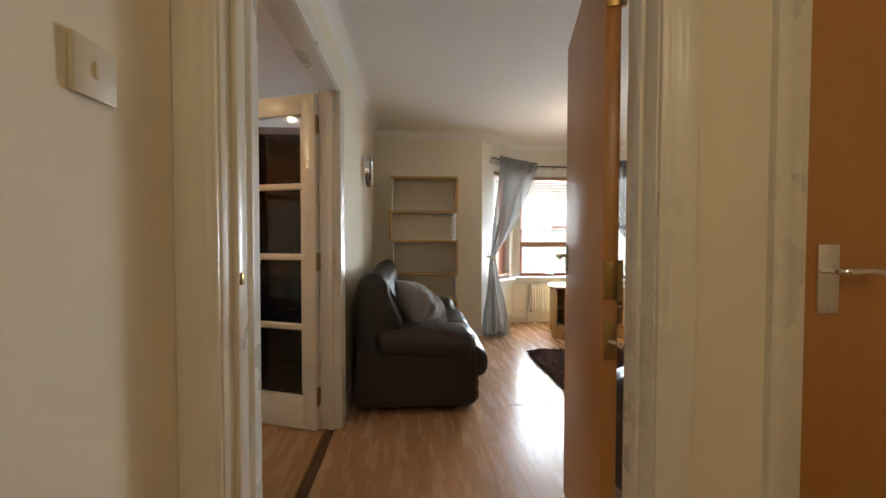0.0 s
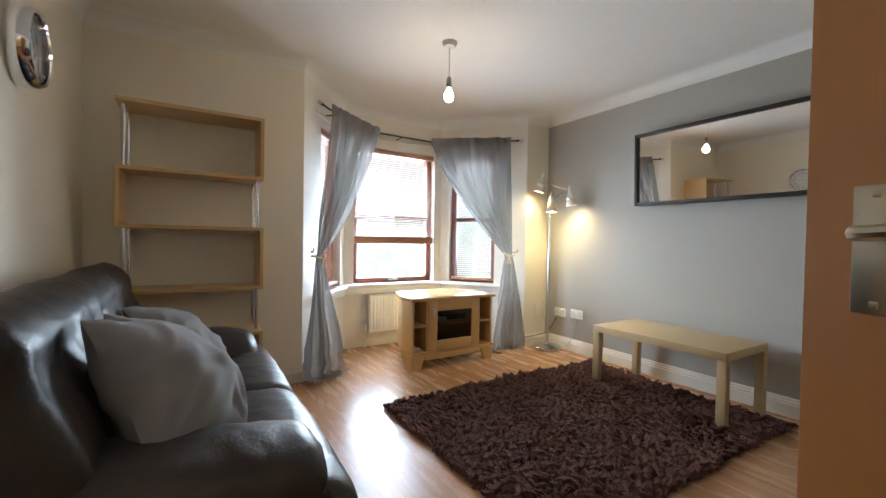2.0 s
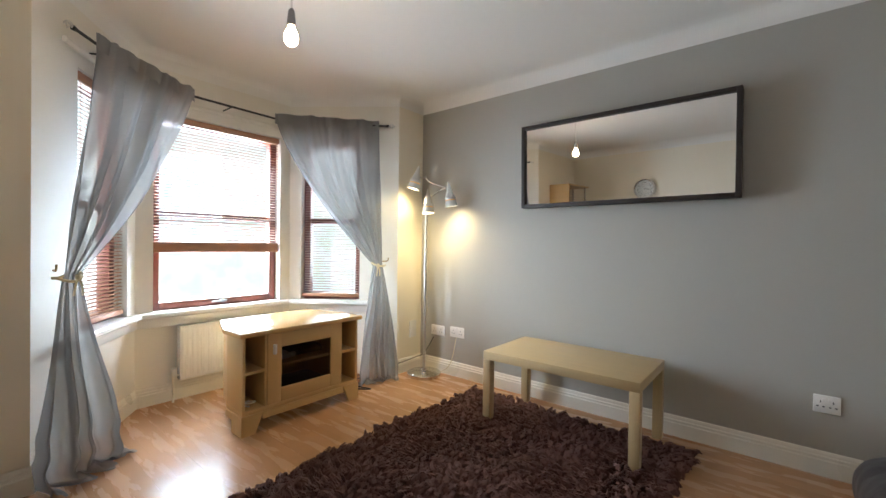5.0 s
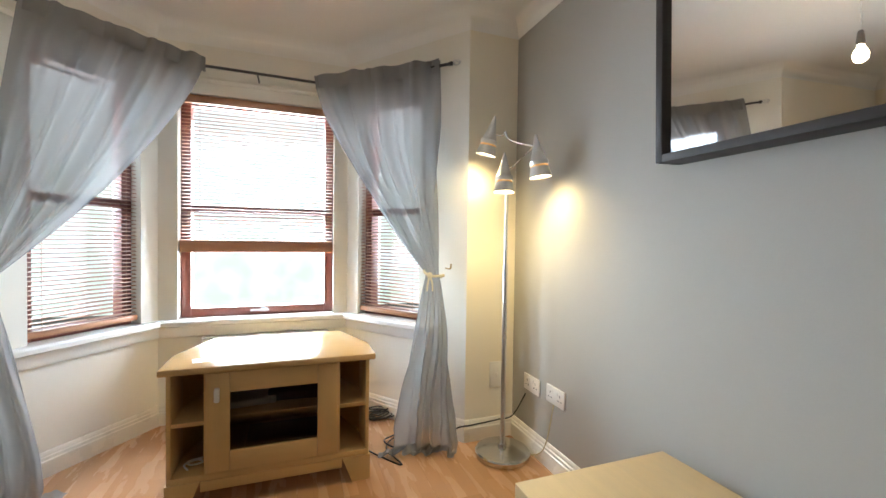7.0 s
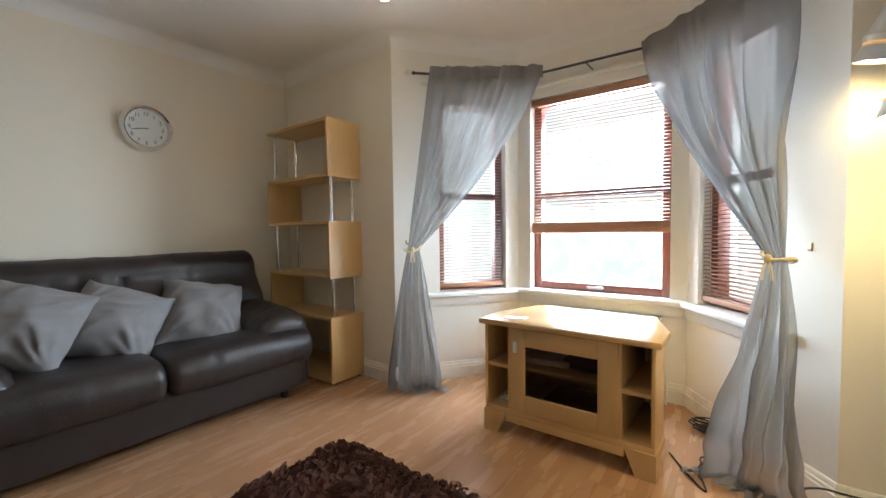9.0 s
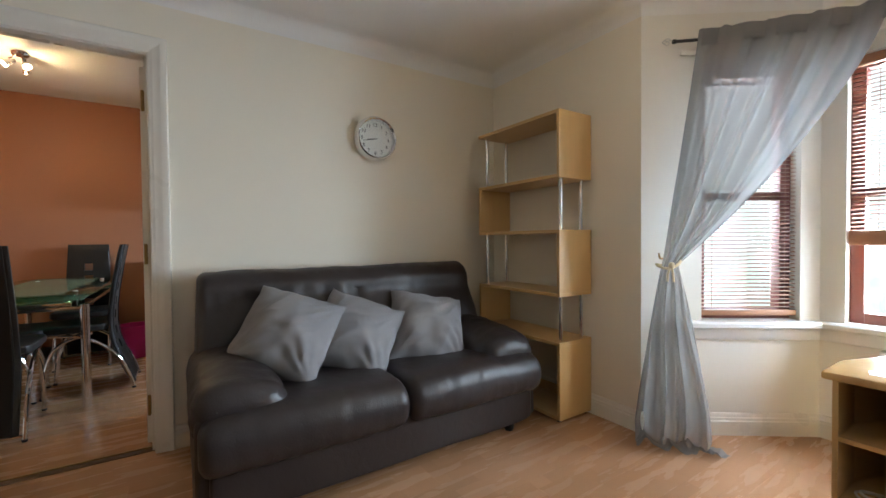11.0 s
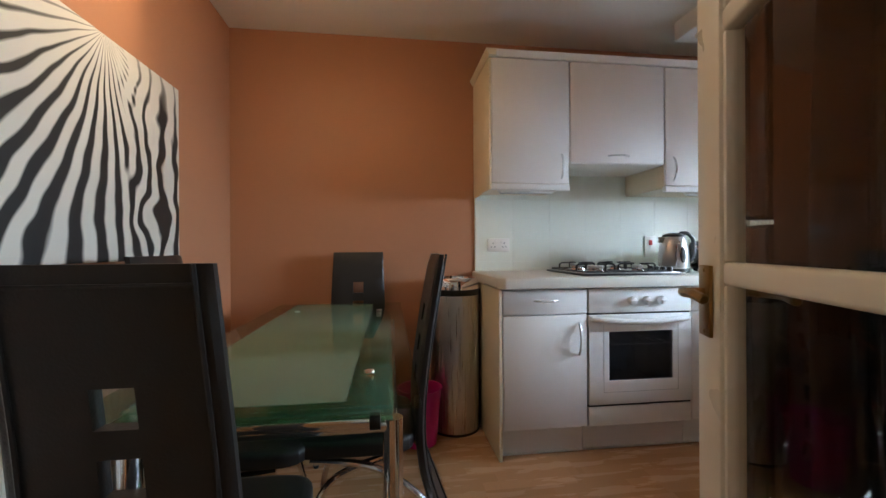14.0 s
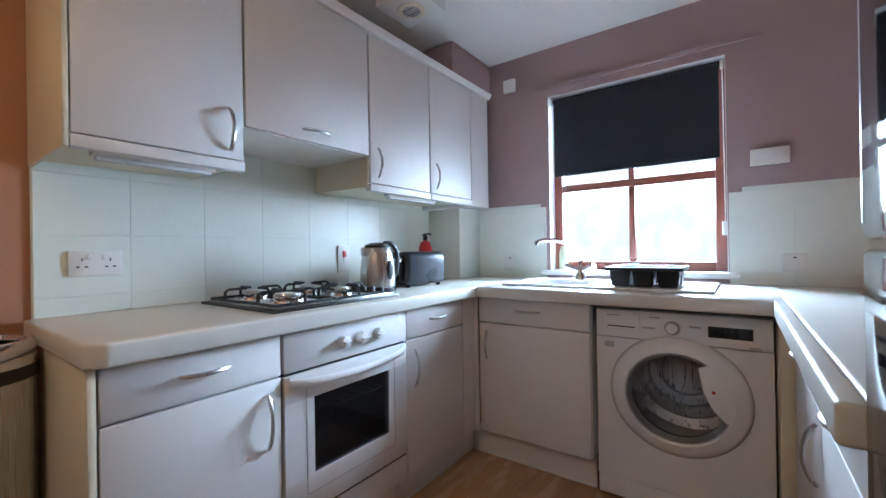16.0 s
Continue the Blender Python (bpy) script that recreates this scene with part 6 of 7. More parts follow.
def hob():
    e = thing("gas_hob", pose(-2.53, 3.80, 0.930), "four-burner gas hob with black pan supports on the worktop", "hob")
    part("rim", box(-0.255, -0.295, 0.0, 0.255, 0.295, 0.010, 0.005), mat("dark_hob_edge", (0.035, 0.034, 0.034), 0.35, 0.4), e, "dark edge strip")
    part("tray", box(-0.235, -0.275, 0.010, 0.235, 0.275, 0.015, 0.003), M_STEEL, e, "brushed steel tray")
    for x, y, r in ((-0.12, -0.15, 0.042), (0.11, -0.15, 0.050), (-0.12, 0.10, 0.036), (0.11, 0.10, 0.032)):
        b = part("burner", moved(lathe([(r + 0.014, 0), (r + 0.012, 0.008), (r, 0.010), (r, 0.022), (r - 0.006, 0.026), (0.001, 0.026)], 28, False), pose(x, y, 0.015)), M_CHROME, e)
        part("burner_cap", lathe([(r - 0.003, 0.026), (r - 0.006, 0.033), (0.001, 0.034)], 24, False), M_STEEL, b, at=pose(x, y, 0.015))
    for y in (-0.15, 0.10):
        g = part("pan_support", tube([(-0.225, y - 0.115, 0.020), (0.215, y - 0.115, 0.020), (0.215, y + 0.115, 0.020), (-0.225, y + 0.115, 0.020)], 0.0055, 6, True), M_BLACK, e, "black wire pan support")
        for x in (-0.12, 0.11):
            for a in range(4):
                ca, sa = math.cos(a * math.pi / 2), math.sin(a * math.pi / 2)
                part("support_bar", tube([(x + ca * 0.030, y + sa * 0.030, 0.058), (x + ca * 0.095, y + sa * 0.100, 0.058), (x + ca * 0.106, y + sa * 0.113, 0.050), (x + ca * 0.106, y + sa * 0.115, 0.020)], 0.0055, 6), M_BLACK, g)
    for k in range(4):
        part("knob", moved(lathe([(0.018, 0), (0.017, 0.006), (0.014, 0.024), (0.001, 0.026)], 16, False), pose(0.19 - k * 0.055, 0.246, 0.015)), M_BLACK, e)


hob()


def kettle():
    e = thing("kettle", pose(-2.50, 4.19, 0.930) @ Matrix.Scale(1.06, 4), "brushed steel jug kettle with a black handle", "kettle")
    part("base_ring", lathe([(0.078, 0), (0.080, 0.004), (0.078, 0.02), (0.070, 0.024)], 32), M_BLACK, e)
    part("jug", lathe([(0.078, 0.024), (0.080, 0.03), (0.078, 0.10), (0.070, 0.17), (0.062, 0.195), (0.058, 0.20)], 36), M_STEEL, e)
    part("lid", lathe([(0.058, 0.20), (0.054, 0.212), (0.03, 0.222), (0.001, 0.224)], 32, False), M_BLACK, e)
    part("handle", tube(curve_pts([(0.01, 0.035, 0.220), (0.016, 0.075, 0.218), (0.02, 0.105, 0.185), (0.02, 0.110, 0.12), (0.02, 0.098, 0.075), (0.02, 0.07, 0.06)]), 0.011, 10), M_BLACK, e)
    part("spout", prism([(-0.03, -0.05), (-0.02, -0.085), (0.0, -0.09), (0.02, -0.05)], 0.165, 0.20, 0.004), M_STEEL, e)
    part("water_gauge", moved(soft(-0.004, -0.018, -0.045, 0.006, 0.018, 0.045, 2.2, 6, 0), pose(0.077, 0.0, 0.10)), M_BLACK, e, "dark oval water gauge")


def toaster():
    e = thing("toaster", pose(-2.545, 4.535, 0.930, 0, 0, -9), "black and steel two-slice toaster", "toaster")
    part("body", box(-0.095, -0.15, 0.012, 0.095, 0.15, 0.190, 0.038, 5), mat("charcoal_toaster_enamel", (0.055, 0.058, 0.066), 0.28, 0.5), e)
    part("end_cap", box(-0.080, -0.154, 0.022, 0.080, -0.11, 0.174, 0.02, 3), M_BLACKGLOSS, e)
    for x in (-0.035, 0.035):
        part("slot", box(x - 0.014, -0.10, 0.183, x + 0.014, 0.11, 0.1865), M_BLACK, e)
    part("lever_track", box(0.040, -0.1565, 0.04, 0.052, -0.15, 0.16, 0.002), M_BLACK, e)
    part("lever", box(0.026, -0.178, 0.135, 0.066, -0.150, 0.158, 0.006), M_CHROME, e)
    part("badge", moved(lathe([(0.028, 0), (0.026, 0.004), (0.001, 0.005)], 24, False), pose(-0.030, -0.154, 0.075, 90, 0, 0)), M_SILVERPL, e)
    for x in (-0.06, 0.06):
        for y in (-0.11, 0.11):
            part("foot", moved(lathe([(0.012, 0), (0.012, 0.014)], 10), pose(x, y, 0)), M_BLACK, e)


kettle()
toaster()
fe = thing("fire_extinguisher", pose(-2.72, 4.84, 0.930) @ Matrix.Scale(1.12, 4), "small red fire extinguisher behind the toaster", "fire extinguisher")
part("cylinder", lathe([(0.035, 0), (0.038, 0.01), (0.038, 0.19), (0.028, 0.22), (0.012, 0.232)], 24), M_RED, fe)
part("valve", lathe([(0.012, 0.23), (0.014, 0.25), (0.008, 0.262)], 14), M_BLACK, fe)
part("trigger", tube([(0.0, -0.02, 0.262), (0.0, 0.03, 0.272), (0.0, 0.05, 0.266)], 0.006, 8), M_BLACK, fe)


def sink():
    e = thing("sink", pose(0, 0, 0), "white inset sink and drainer with a chrome mixer tap", "sink")
    x0, x1, y0, y1 = -2.12, -1.16, 4.74, 5.22
    for a, b, c, d in ((x0, y0, x1, y0 + 0.035), (x0, y1 - 0.06, x1, y1), (x0, y0 + 0.035, x0 + 0.04, y1 - 0.06), (x0 + 0.42, y0 + 0.035, x1, y1 - 0.06)):
        part("rim", box(a, b, 0.930, c, d, 0.943, 0.004), M_APPL, e)
    bw = bmesh.new()
    loops = []
    for g, z in ((0.0, 0.941), (0.006, 0.930), (0.020, 0.82), (0.05, 0.795)):
        loops.append([bw.verts.new(p) for p in ((x0 + 0.04 + g, y0 + 0.035 + g, z), (x0 + 0.42 - g, y0 + 0.035 + g, z), (x0 + 0.42 - g, y1 - 0.06 - g, z), (x0 + 0.04 + g, y1 - 0.06 - g, z))])
    for a, b in zip(loops, loops[1:]):
        for i in range(4):
            bw.faces.new((a[i], a[(i + 1) % 4], b[(i + 1) % 4], b[i]))
    bw.faces.new(loops[-1])
    part("bowl", bw, M_APPL, e, "recessed white bowl")
    part("waste", lathe([(0.035, 0.796), (0.034, 0.799), (0.02, 0.798), (0.001, 0.798)], 20, False), M_CHROME, e, at=pose(x0 + 0.23, (y0 + y1) / 2 - 0.01, 0))
    for k in range(7):
        part("drainer_rib", box(x0 + 0.47, y0 + 0.07 + k * 0.05, 0.943, x1 - 0.04, y0 + 0.082 + k * 0.05, 0.946, 0.001), M_APPL, e)
    tp = part("tap", lathe([(0.026, 0), (0.024, 0.012), (0.016, 0.03), (0.014, 0.055)], 20), M_CHROME, e, "chrome mixer tap", at=pose(-1.83, 5.17, 0.943) @ Matrix.Scale(1.3, 4))
    part("spout", tube(curve_pts([(0, 0, 0.05), (0, 0.0, 0.09), (-0.02, -0.02, 0.14), (-0.08, -0.07, 0.175), (-0.14, -0.12, 0.175), (-0.155, -0.13, 0.155)]), 0.010, 10), M_CHROME, tp)
    for s in (-1, 1):
        part("tap_head", tube([(0, 0, 0.035), (s * 0.04, -0.01, 0.05), (s * 0.065, -0.015, 0.06)], [0.010, 0.013, 0.016], 10), M_CHROME, tp)


sink()


def dish_rack():
    e = thing("washing_up_caddy", pose(-1.43, 4.885, 0.946), "black plastic washing-up caddy on the drainer", "dish caddy")

    def tub(w, d, h, z, flare):
        bm, rings = bmesh.new(), []
        for k, q in ((flare, 0.0), (1.0, h), (1.0, h + 0.004), (0.95, h + 0.004), (flare * 0.93, 0.006)):
            rings.append([bm.verts.new((a * w * k, b * d * k, z + q)) for a, b in ((-1, -1), (1, -1), (1, 1), (-1, 1))])
        for a, b in zip(rings, rings[1:]):
            for i in range(4):
                bm.faces.new((a[i], a[(i + 1) % 4], b[(i + 1) % 4], b[i]))
        bm.faces.new(rings[0][::-1])
        bm.faces.new(rings[-1])
        bmesh.ops.bevel(bm, geom=bm.edges[:], offset=0.005, segments=2, affect="EDGES")
        return bm

    for x in (-0.098, 0.0, 0.098):
        for y in (-0.058, 0.058):
            part("tub", tub(0.046, 0.054, 0.080, 0.0, 0.80), M_BLACK, e, at=pose(x, y, 0))
    for a in ((-0.158, -0.128, 0.158, -0.112), (-0.158, 0.112, 0.158, 0.128), (-0.158, -0.112, -0.142, 0.112), (0.142, -0.112, 0.158, 0.112)):
        part("rim", box(a[0], a[1], 0.072, a[2], a[3], 0.090, 0.004), M_BLACK, e)


dish_rack()
bt = thing("washing_up_bottle", pose(-2.00, 5.375, KWS + 0.002), "clear washing-up liquid bottle with a red cap on the sill", "bottle")
part("bottle", lathe([(0.026, 0), (0.030, 0.006), (0.030, 0.10), (0.022, 0.14), (0.012, 0.155)], 24), mat("clear_plastic_bottle", (0.62, 0.66, 0.45), 0.2), bt)
part("cap", lathe([(0.013, 0.155), (0.013, 0.178), (0.006, 0.19)], 16), M_RED, bt)

for x, y, z, w, way, lab in ((-2.858, 3.205, 1.10, 0.146, "+x", "white double wall socket on the tiles"), (-2.858, 4.28, 1.085, 0.086, "+x", "white cooker switch with a red rocker on the tiles")):
    sw = switch_plate("wall_socket", facing(x, y, z, way), w, 0.086 if w > 0.1 else 0.146, [-0.02, 0.02] if w > 0.1 else [0.0], lab, "socket", w > 0.1)
    if w < 0.1:
        part("red_rocker", box(-0.012, -0.016, 0.010, 0.012, -0.009, 0.045, 0.003), M_RED, sw, "red rocker")
for x in (-2.354, -0.868):
    sw = switch_plate("fused_switch", facing(x, KY1 - 0.009, 1.04, "-y"), 0.086, 0.086, [0.0], "white fused switch on the kitchen tiles", "switch")
    part("neon", box(-0.006, -0.0125, 0.022, 0.006, -0.009, 0.028), M_BLACK, sw)
sn = thing("heat_sensor", facing(-2.34, KY1, 2.24, "-y"), "small white box high on the mauve wall", "sensor")
part("housing", box(-0.042, -0.03, -0.045, 0.042, 0, 0.045, 0.006), M_PLASTIC, sn)
sn = thing("heating_programmer", facing(-0.954, KY1, 1.556, "-y"), "white heating programmer box on the mauve wall", "programmer")
part("housing", box(-0.075, -0.035, -0.04, 0.075, 0, 0.04, 0.006), M_PLASTIC, sn)
part("flap", box(-0.055, -0.038, -0.022, 0.055, -0.034, 0.022, 0.002), M_APPL, sn)

vt = thing("ceiling_extractor", pose(-2.37, 4.32, ZK), "white square extractor fan box on the kitchen ceiling", "extractor fan")
part("housing", box(-0.125, -0.125, -0.115, 0.125, 0.125, 0, 0.010), M_PLASTIC, vt)
part("grille_ring", moved(lathe([(0.045, -0.122), (0.065, -0.121), (0.070, -0.114)], 36, False), pose(0, 0, 0)), M_CREAMTRIM, vt)
for k in range(5):
    part("grille_slat", box(-0.05, -0.042 + k * 0.02, -0.121, 0.05, -0.034 + k * 0.02, -0.114), M_SILVERPL, vt)


def fridge():
    e = thing("fridge_freezer", pose(0, 0, 0), "tall glossy black fridge freezer behind the open glazed door", "fridge")
    part("cabinet", box(-0.895, 3.17, 0.03, KXE - 0.01, 3.465, 1.82, 0.006), M_BLACKGLOSS, e)
    part("upper_door", box(-0.960, 3.17, 1.13, -0.900, 3.465, 1.82, 0.010, 3), M_BLACKGLOSS, e)
    part("lower_door", box(-0.960, 3.17, 0.04, -0.900, 3.465, 1.12, 0.010, 3), M_BLACKGLOSS, e)
    part("edge_trim", box(-0.959, 3.461, 1.15, -0.915, 3.471, 1.80, 0.002), M_SILVERPL, e, "silver edge trim")
    for x in (-0.81, -0.45):
        part("foot", box(x - 0.02, 3.17, 0, x + 0.02, 3.4, 0.03, 0.004), M_BLACK, e)


fridge()


def bin_thing():
    e = thing("pedal_bin", pose(-2.69, 2.885, 0), "tall brushed steel round kitchen bin with a black rim", "bin")
    part("foot_ring", lathe([(0.145, 0), (0.147, 0.006), (0.147, 0.014)], 40), M_BLACK, e)
    part("drum", lathe([(0.145, 0.014), (0.146, 0.02), (0.146, 0.80), (0.145, 0.805)], 48), M_STEEL, e, "brushed steel drum")
    part("black_rim", lathe([(0.148, 0.805), (0.150, 0.81), (0.150, 0.835), (0.148, 0.84)], 48), M_BLACK, e)
    part("collar", lathe([(0.147, 0.84), (0.146, 0.885), (0.135, 0.905), (0.125, 0.905), (0.122, 0.89)], 48, False), M_CHROME, e, "chrome collar")
    # sunken black disc stands in for the shaded inside of the open top
    part("lid", lathe([(0.126, 0.872), (0.10, 0.866), (0.001, 0.862)], 40, False), M_BLACK, e, "sunken black disc for the bin's dark inside")


bin_thing()
bk = thing("waste_basket", pose(-2.52, 2.66, 0), "pink plastic waste paper basket beside the bin", "waste basket")
part("tub", lathe([(0.001, 0.004), (0.088, 0.0), (0.092, 0.004), (0.120, 0.30), (0.126, 0.303), (0.126, 0.31), (0.117, 0.308), (0.086, 0.012), (0.001, 0.010)], 36, False), M_PINK, bk)

# ---------------------------------------------------------------- dining corner
radiator("radiator", pose(-0.98, 1.60, 0.16, 0, 0, 180), 0.92, 0.50, "white panel radiator on the terracotta wall")


def zebra_mat():
    """A black and white print of soft stripes that fan out from one point."""
    m = bpy.data.materials.new("stripe_print")
    m.use_nodes = True
    n, l = m.node_tree.nodes, m.node_tree.links
    b = n["Principled BSDF"]
    b.inputs["Roughness"].default_value = 0.6

    def math_node(op, a, b2=None, c=None):
        q = n.new("ShaderNodeMath")
        q.operation = op
        for i, v in enumerate((a, b2, c)):
            if v is None:
                continue
            if isinstance(v, (int, float)):
                q.inputs[i].default_value = v
            else:
                l.new(v, q.inputs[i])
        return q.outputs[0]

    tc, sep = n.new("ShaderNodeTexCoord"), n.new("ShaderNodeSeparateXYZ")
    l.new(tc.outputs["Object"], sep.inputs[0])
    nz = n.new("ShaderNodeTexNoise")
    nz.inputs["Scale"].default_value, nz.inputs["Detail"].default_value = 3.2, 2
    l.new(tc.outputs["Object"], nz.inputs["Vector"])
    nzs = math_node("SUBTRACT", nz.outputs["Fac"], 0.5)
    u = math_node("SUBTRACT", sep.outputs["X"], 0.80)
    v = math_node("SUBTRACT", 0.64, sep.outputs["Z"])
    ang = math_node("ARCTAN2", u, math_node("ADD", v, 0.12))
    # tighter stripes towards the face on the far side
    k = math_node("ADD", math_node("MULTIPLY", ang, 42.0), math_node("MULTIPLY", nzs, 8.0))
    fine = math_node("MULTIPLY_ADD", sep.outputs["X"], 70.0, math_node("MULTIPLY", nzs, 22.0))
    side = n.new("ShaderNodeMapRange")
    side.inputs["From Min"].default_value, side.inputs["From Max"].default_value = 0.84, 0.98
    l.new(sep.outputs["X"], side.inputs["Value"])
    ph = n.new("ShaderNodeMix")
    l.new(side.outputs[0], ph.inputs["Factor"])
    l.new(math_node("SINE", k), ph.inputs["A"])
    l.new(math_node("SINE", fine), ph.inputs["B"])
    fade = n.new("ShaderNodeMapRange")
    fade.inputs["From Min"].default_value, fade.inputs["From Max"].default_value = -0.10, 0.30
    fade.inputs["To Min"].default_value, fade.inputs["To Max"].default_value = 0.85, -0.05
    l.new(v, fade.inputs["Value"])
    s = math_node("ADD", ph.outputs["Result"], fade.outputs[0])
    ramp = n.new("ShaderNodeValToRGB")
    ramp.color_ramp.elements[0].position, ramp.color_ramp.elements[1].position = 0.30, 0.62
    ramp.color_ramp.elements[0].color, ramp.color_ramp.elements[1].color = (0.015, 0.014, 0.014, 1), (0.66, 0.63, 0.57, 1)
    l.new(math_node("MULTIPLY_ADD", s, 0.5, 0.5), ramp.inputs[0])
    l.new(ramp.outputs[0], b.inputs["Base Color"])
    return m


zp = thing("canvas_picture", pose(-0.92, KY0 + 0.036, 1.04, 0, 0, 180), "wide canvas print of black and white animal stripes", "picture")
part("canvas", box(0, 0, 0, 1.27, 0.034, 0.745, 0.003), zebra_mat(), zp)


def chair(m, label):
    """High-backed chair: local back plane at y = 0 with the seat towards +y, centred on x."""
    e = thing("dining_chair", m, label, "chair", group="chairs round the dining table")
    w = 0.182
    holes = [0.30, 0.41, 0.53, 0.635, 0.74, 0.85]
    prof = curve_pts([(0, -0.125, 0.035), (0, -0.07, 0.18), (0, -0.012, 0.36), (0, 0.0, 0.54), (0, -0.025, 0.77), (0, -0.075, 1.06)], 12)

    def off(z):
        for a, b in zip(prof, prof[1:]):
            if a.z <= z <= b.z:
                return a.y + (b.y - a.y) * (z - a.z) / max(1e-6, b.z - a.z)
        return prof[-1].y if z > 1 else prof[0].y

    zs = sorted({round(0.035 + i * 0.0427, 4) for i in range(25)} | {round(h + s * 0.032, 4) for h in holes for s in (-1, 1)})
    keep = []
    for z in zs:
        if not any(h - 0.0315 < z < h + 0.0315 for h in holes):
            keep.append(z)
    zs = keep
    xs = [-w, -w + 0.012, -0.11, -0.036, 0.036, 0.11, w - 0.012, w]
    bm = bmesh.new()
    t = 0.028
    grid = {}
    for side in (0, 1):
        for i, x in enumerate(xs):
            for j, z in enumerate(zs):
                round_edge = 0.5 if i in (0, len(xs) - 1) or j in (0, len(zs) - 1) else 1.0
                taper = 1.0 - 0.19 * z / 1.06
                grid[side, i, j] = bm.verts.new((x * taper, off(z) + (t / 2 if side else -t / 2) * round_edge, z))
    solid_cell = {}
    for i in range(len(xs) - 1):
        for j in range(len(zs) - 1):
            zc, xc = (zs[j] + zs[j + 1]) / 2, (xs[i] + xs[i + 1]) / 2
            solid_cell[i, j] = not (abs(xc) < 0.036 and any(abs(zc - h) < 0.033 for h in holes))
    for (i, j), s in solid_cell.items():
        if not s:
            continue
        bm.faces.new([grid[0, a, b] for a, b in ((i, j), (i + 1, j), (i + 1, j + 1), (i, j + 1))])
        bm.faces.new([grid[1, a, b] for a, b in ((i, j + 1), (i + 1, j + 1), (i + 1, j), (i, j))])
        for (a, b), (c, d), (ni, nj) in (((i, j), (i + 1, j), (i, j - 1)), ((i + 1, j), (i + 1, j + 1), (i + 1, j)), ((i + 1, j + 1), (i, j + 1), (i, j + 1)), ((i, j + 1), (i, j), (i - 1, j))):
            if not solid_cell.get((ni, nj), False):
                bm.faces.new((grid[0, c, d], grid[0, a, b], grid[1, a, b], grid[1, c, d]))
    bmesh.ops.recalc_face_normals(bm, faces=bm.faces[:])
    part("backrest", bm, M_FAUX, e, "tall black leatherette back with six square holes")
    line = lambda x: [(x * (1.0 - 0.19 * p.z / 1.06), p.y - 0.017, p.z) for p in prof]
    for x in (-w + 0.028, w - 0.028):
        part("piping", tube(line(x), 0.004, 6), M_FAUX, e)
    for z in (1.030,):
        xe = (w - 0.028) * (1.0 - 0.19 * z / 1.06)
        part("piping", tube([(-xe, off(z) - 0.017, z), (xe, off(z) - 0.017, z)], 0.0035, 6), M_FAUX, e)
    part("seat", soft(-0.205, 0.015, 0.435, 0.205, 0.43, 0.495, 6, 12, 0.002), M_FAUX, e)
    for s in (-1, 1):
        part("rear_leg", tube(curve_pts([(s * 0.175, 0.34, 0.43), (s * 0.19, 0.14, 0.40), (s * 0.20, -0.02, 0.28), (s * 0.205, -0.10, 0.13), (s * 0.205, -0.135, 0.012)]), 0.011, 10), M_CHROME, e, "curved chrome leg")
        part("front_leg", tube(curve_pts([(s * 0.17, 0.10, 0.43), (s * 0.175, 0.28, 0.36), (s * 0.18, 0.35, 0.20), (s * 0.18, 0.37, 0.012)]), 0.011, 10), M_CHROME, e, "curved chrome leg")
        for y in (-0.135, 0.37):
            part("foot", moved(lathe([(0.012, 0), (0.014, 0.012)], 10), pose(s * (0.205 if y < 0 else 0.18), y, 0)), M_BLACK, e)
    part("cross_bar", tube([(-0.205, -0.132, 0.03), (0.205, -0.132, 0.03)], 0.008, 8), M_CHROME, e)
    return e


CH = "black leatherette high-backed dining chair with chrome legs"
ch1 = chair(pose(-0.945, 2.10, 0, 0, 0, 90), CH + " at the table's end")
ch2 = copy_thing(ch1, pose(-2.70, 2.31, 0, 0, 0, -90))
ch3 = copy_thing(ch1, pose(-1.72, 2.590, 0, 0, 0, 180))
ch4 = copy_thing(ch1, pose(-1.68, 1.82, 0, 0, 0, 0))
for c, w in ((ch2, " near the terracotta wall"), (ch3, " facing the glass table"), (ch4, " beside the white radiator")):
    tagged(c, CH + w)


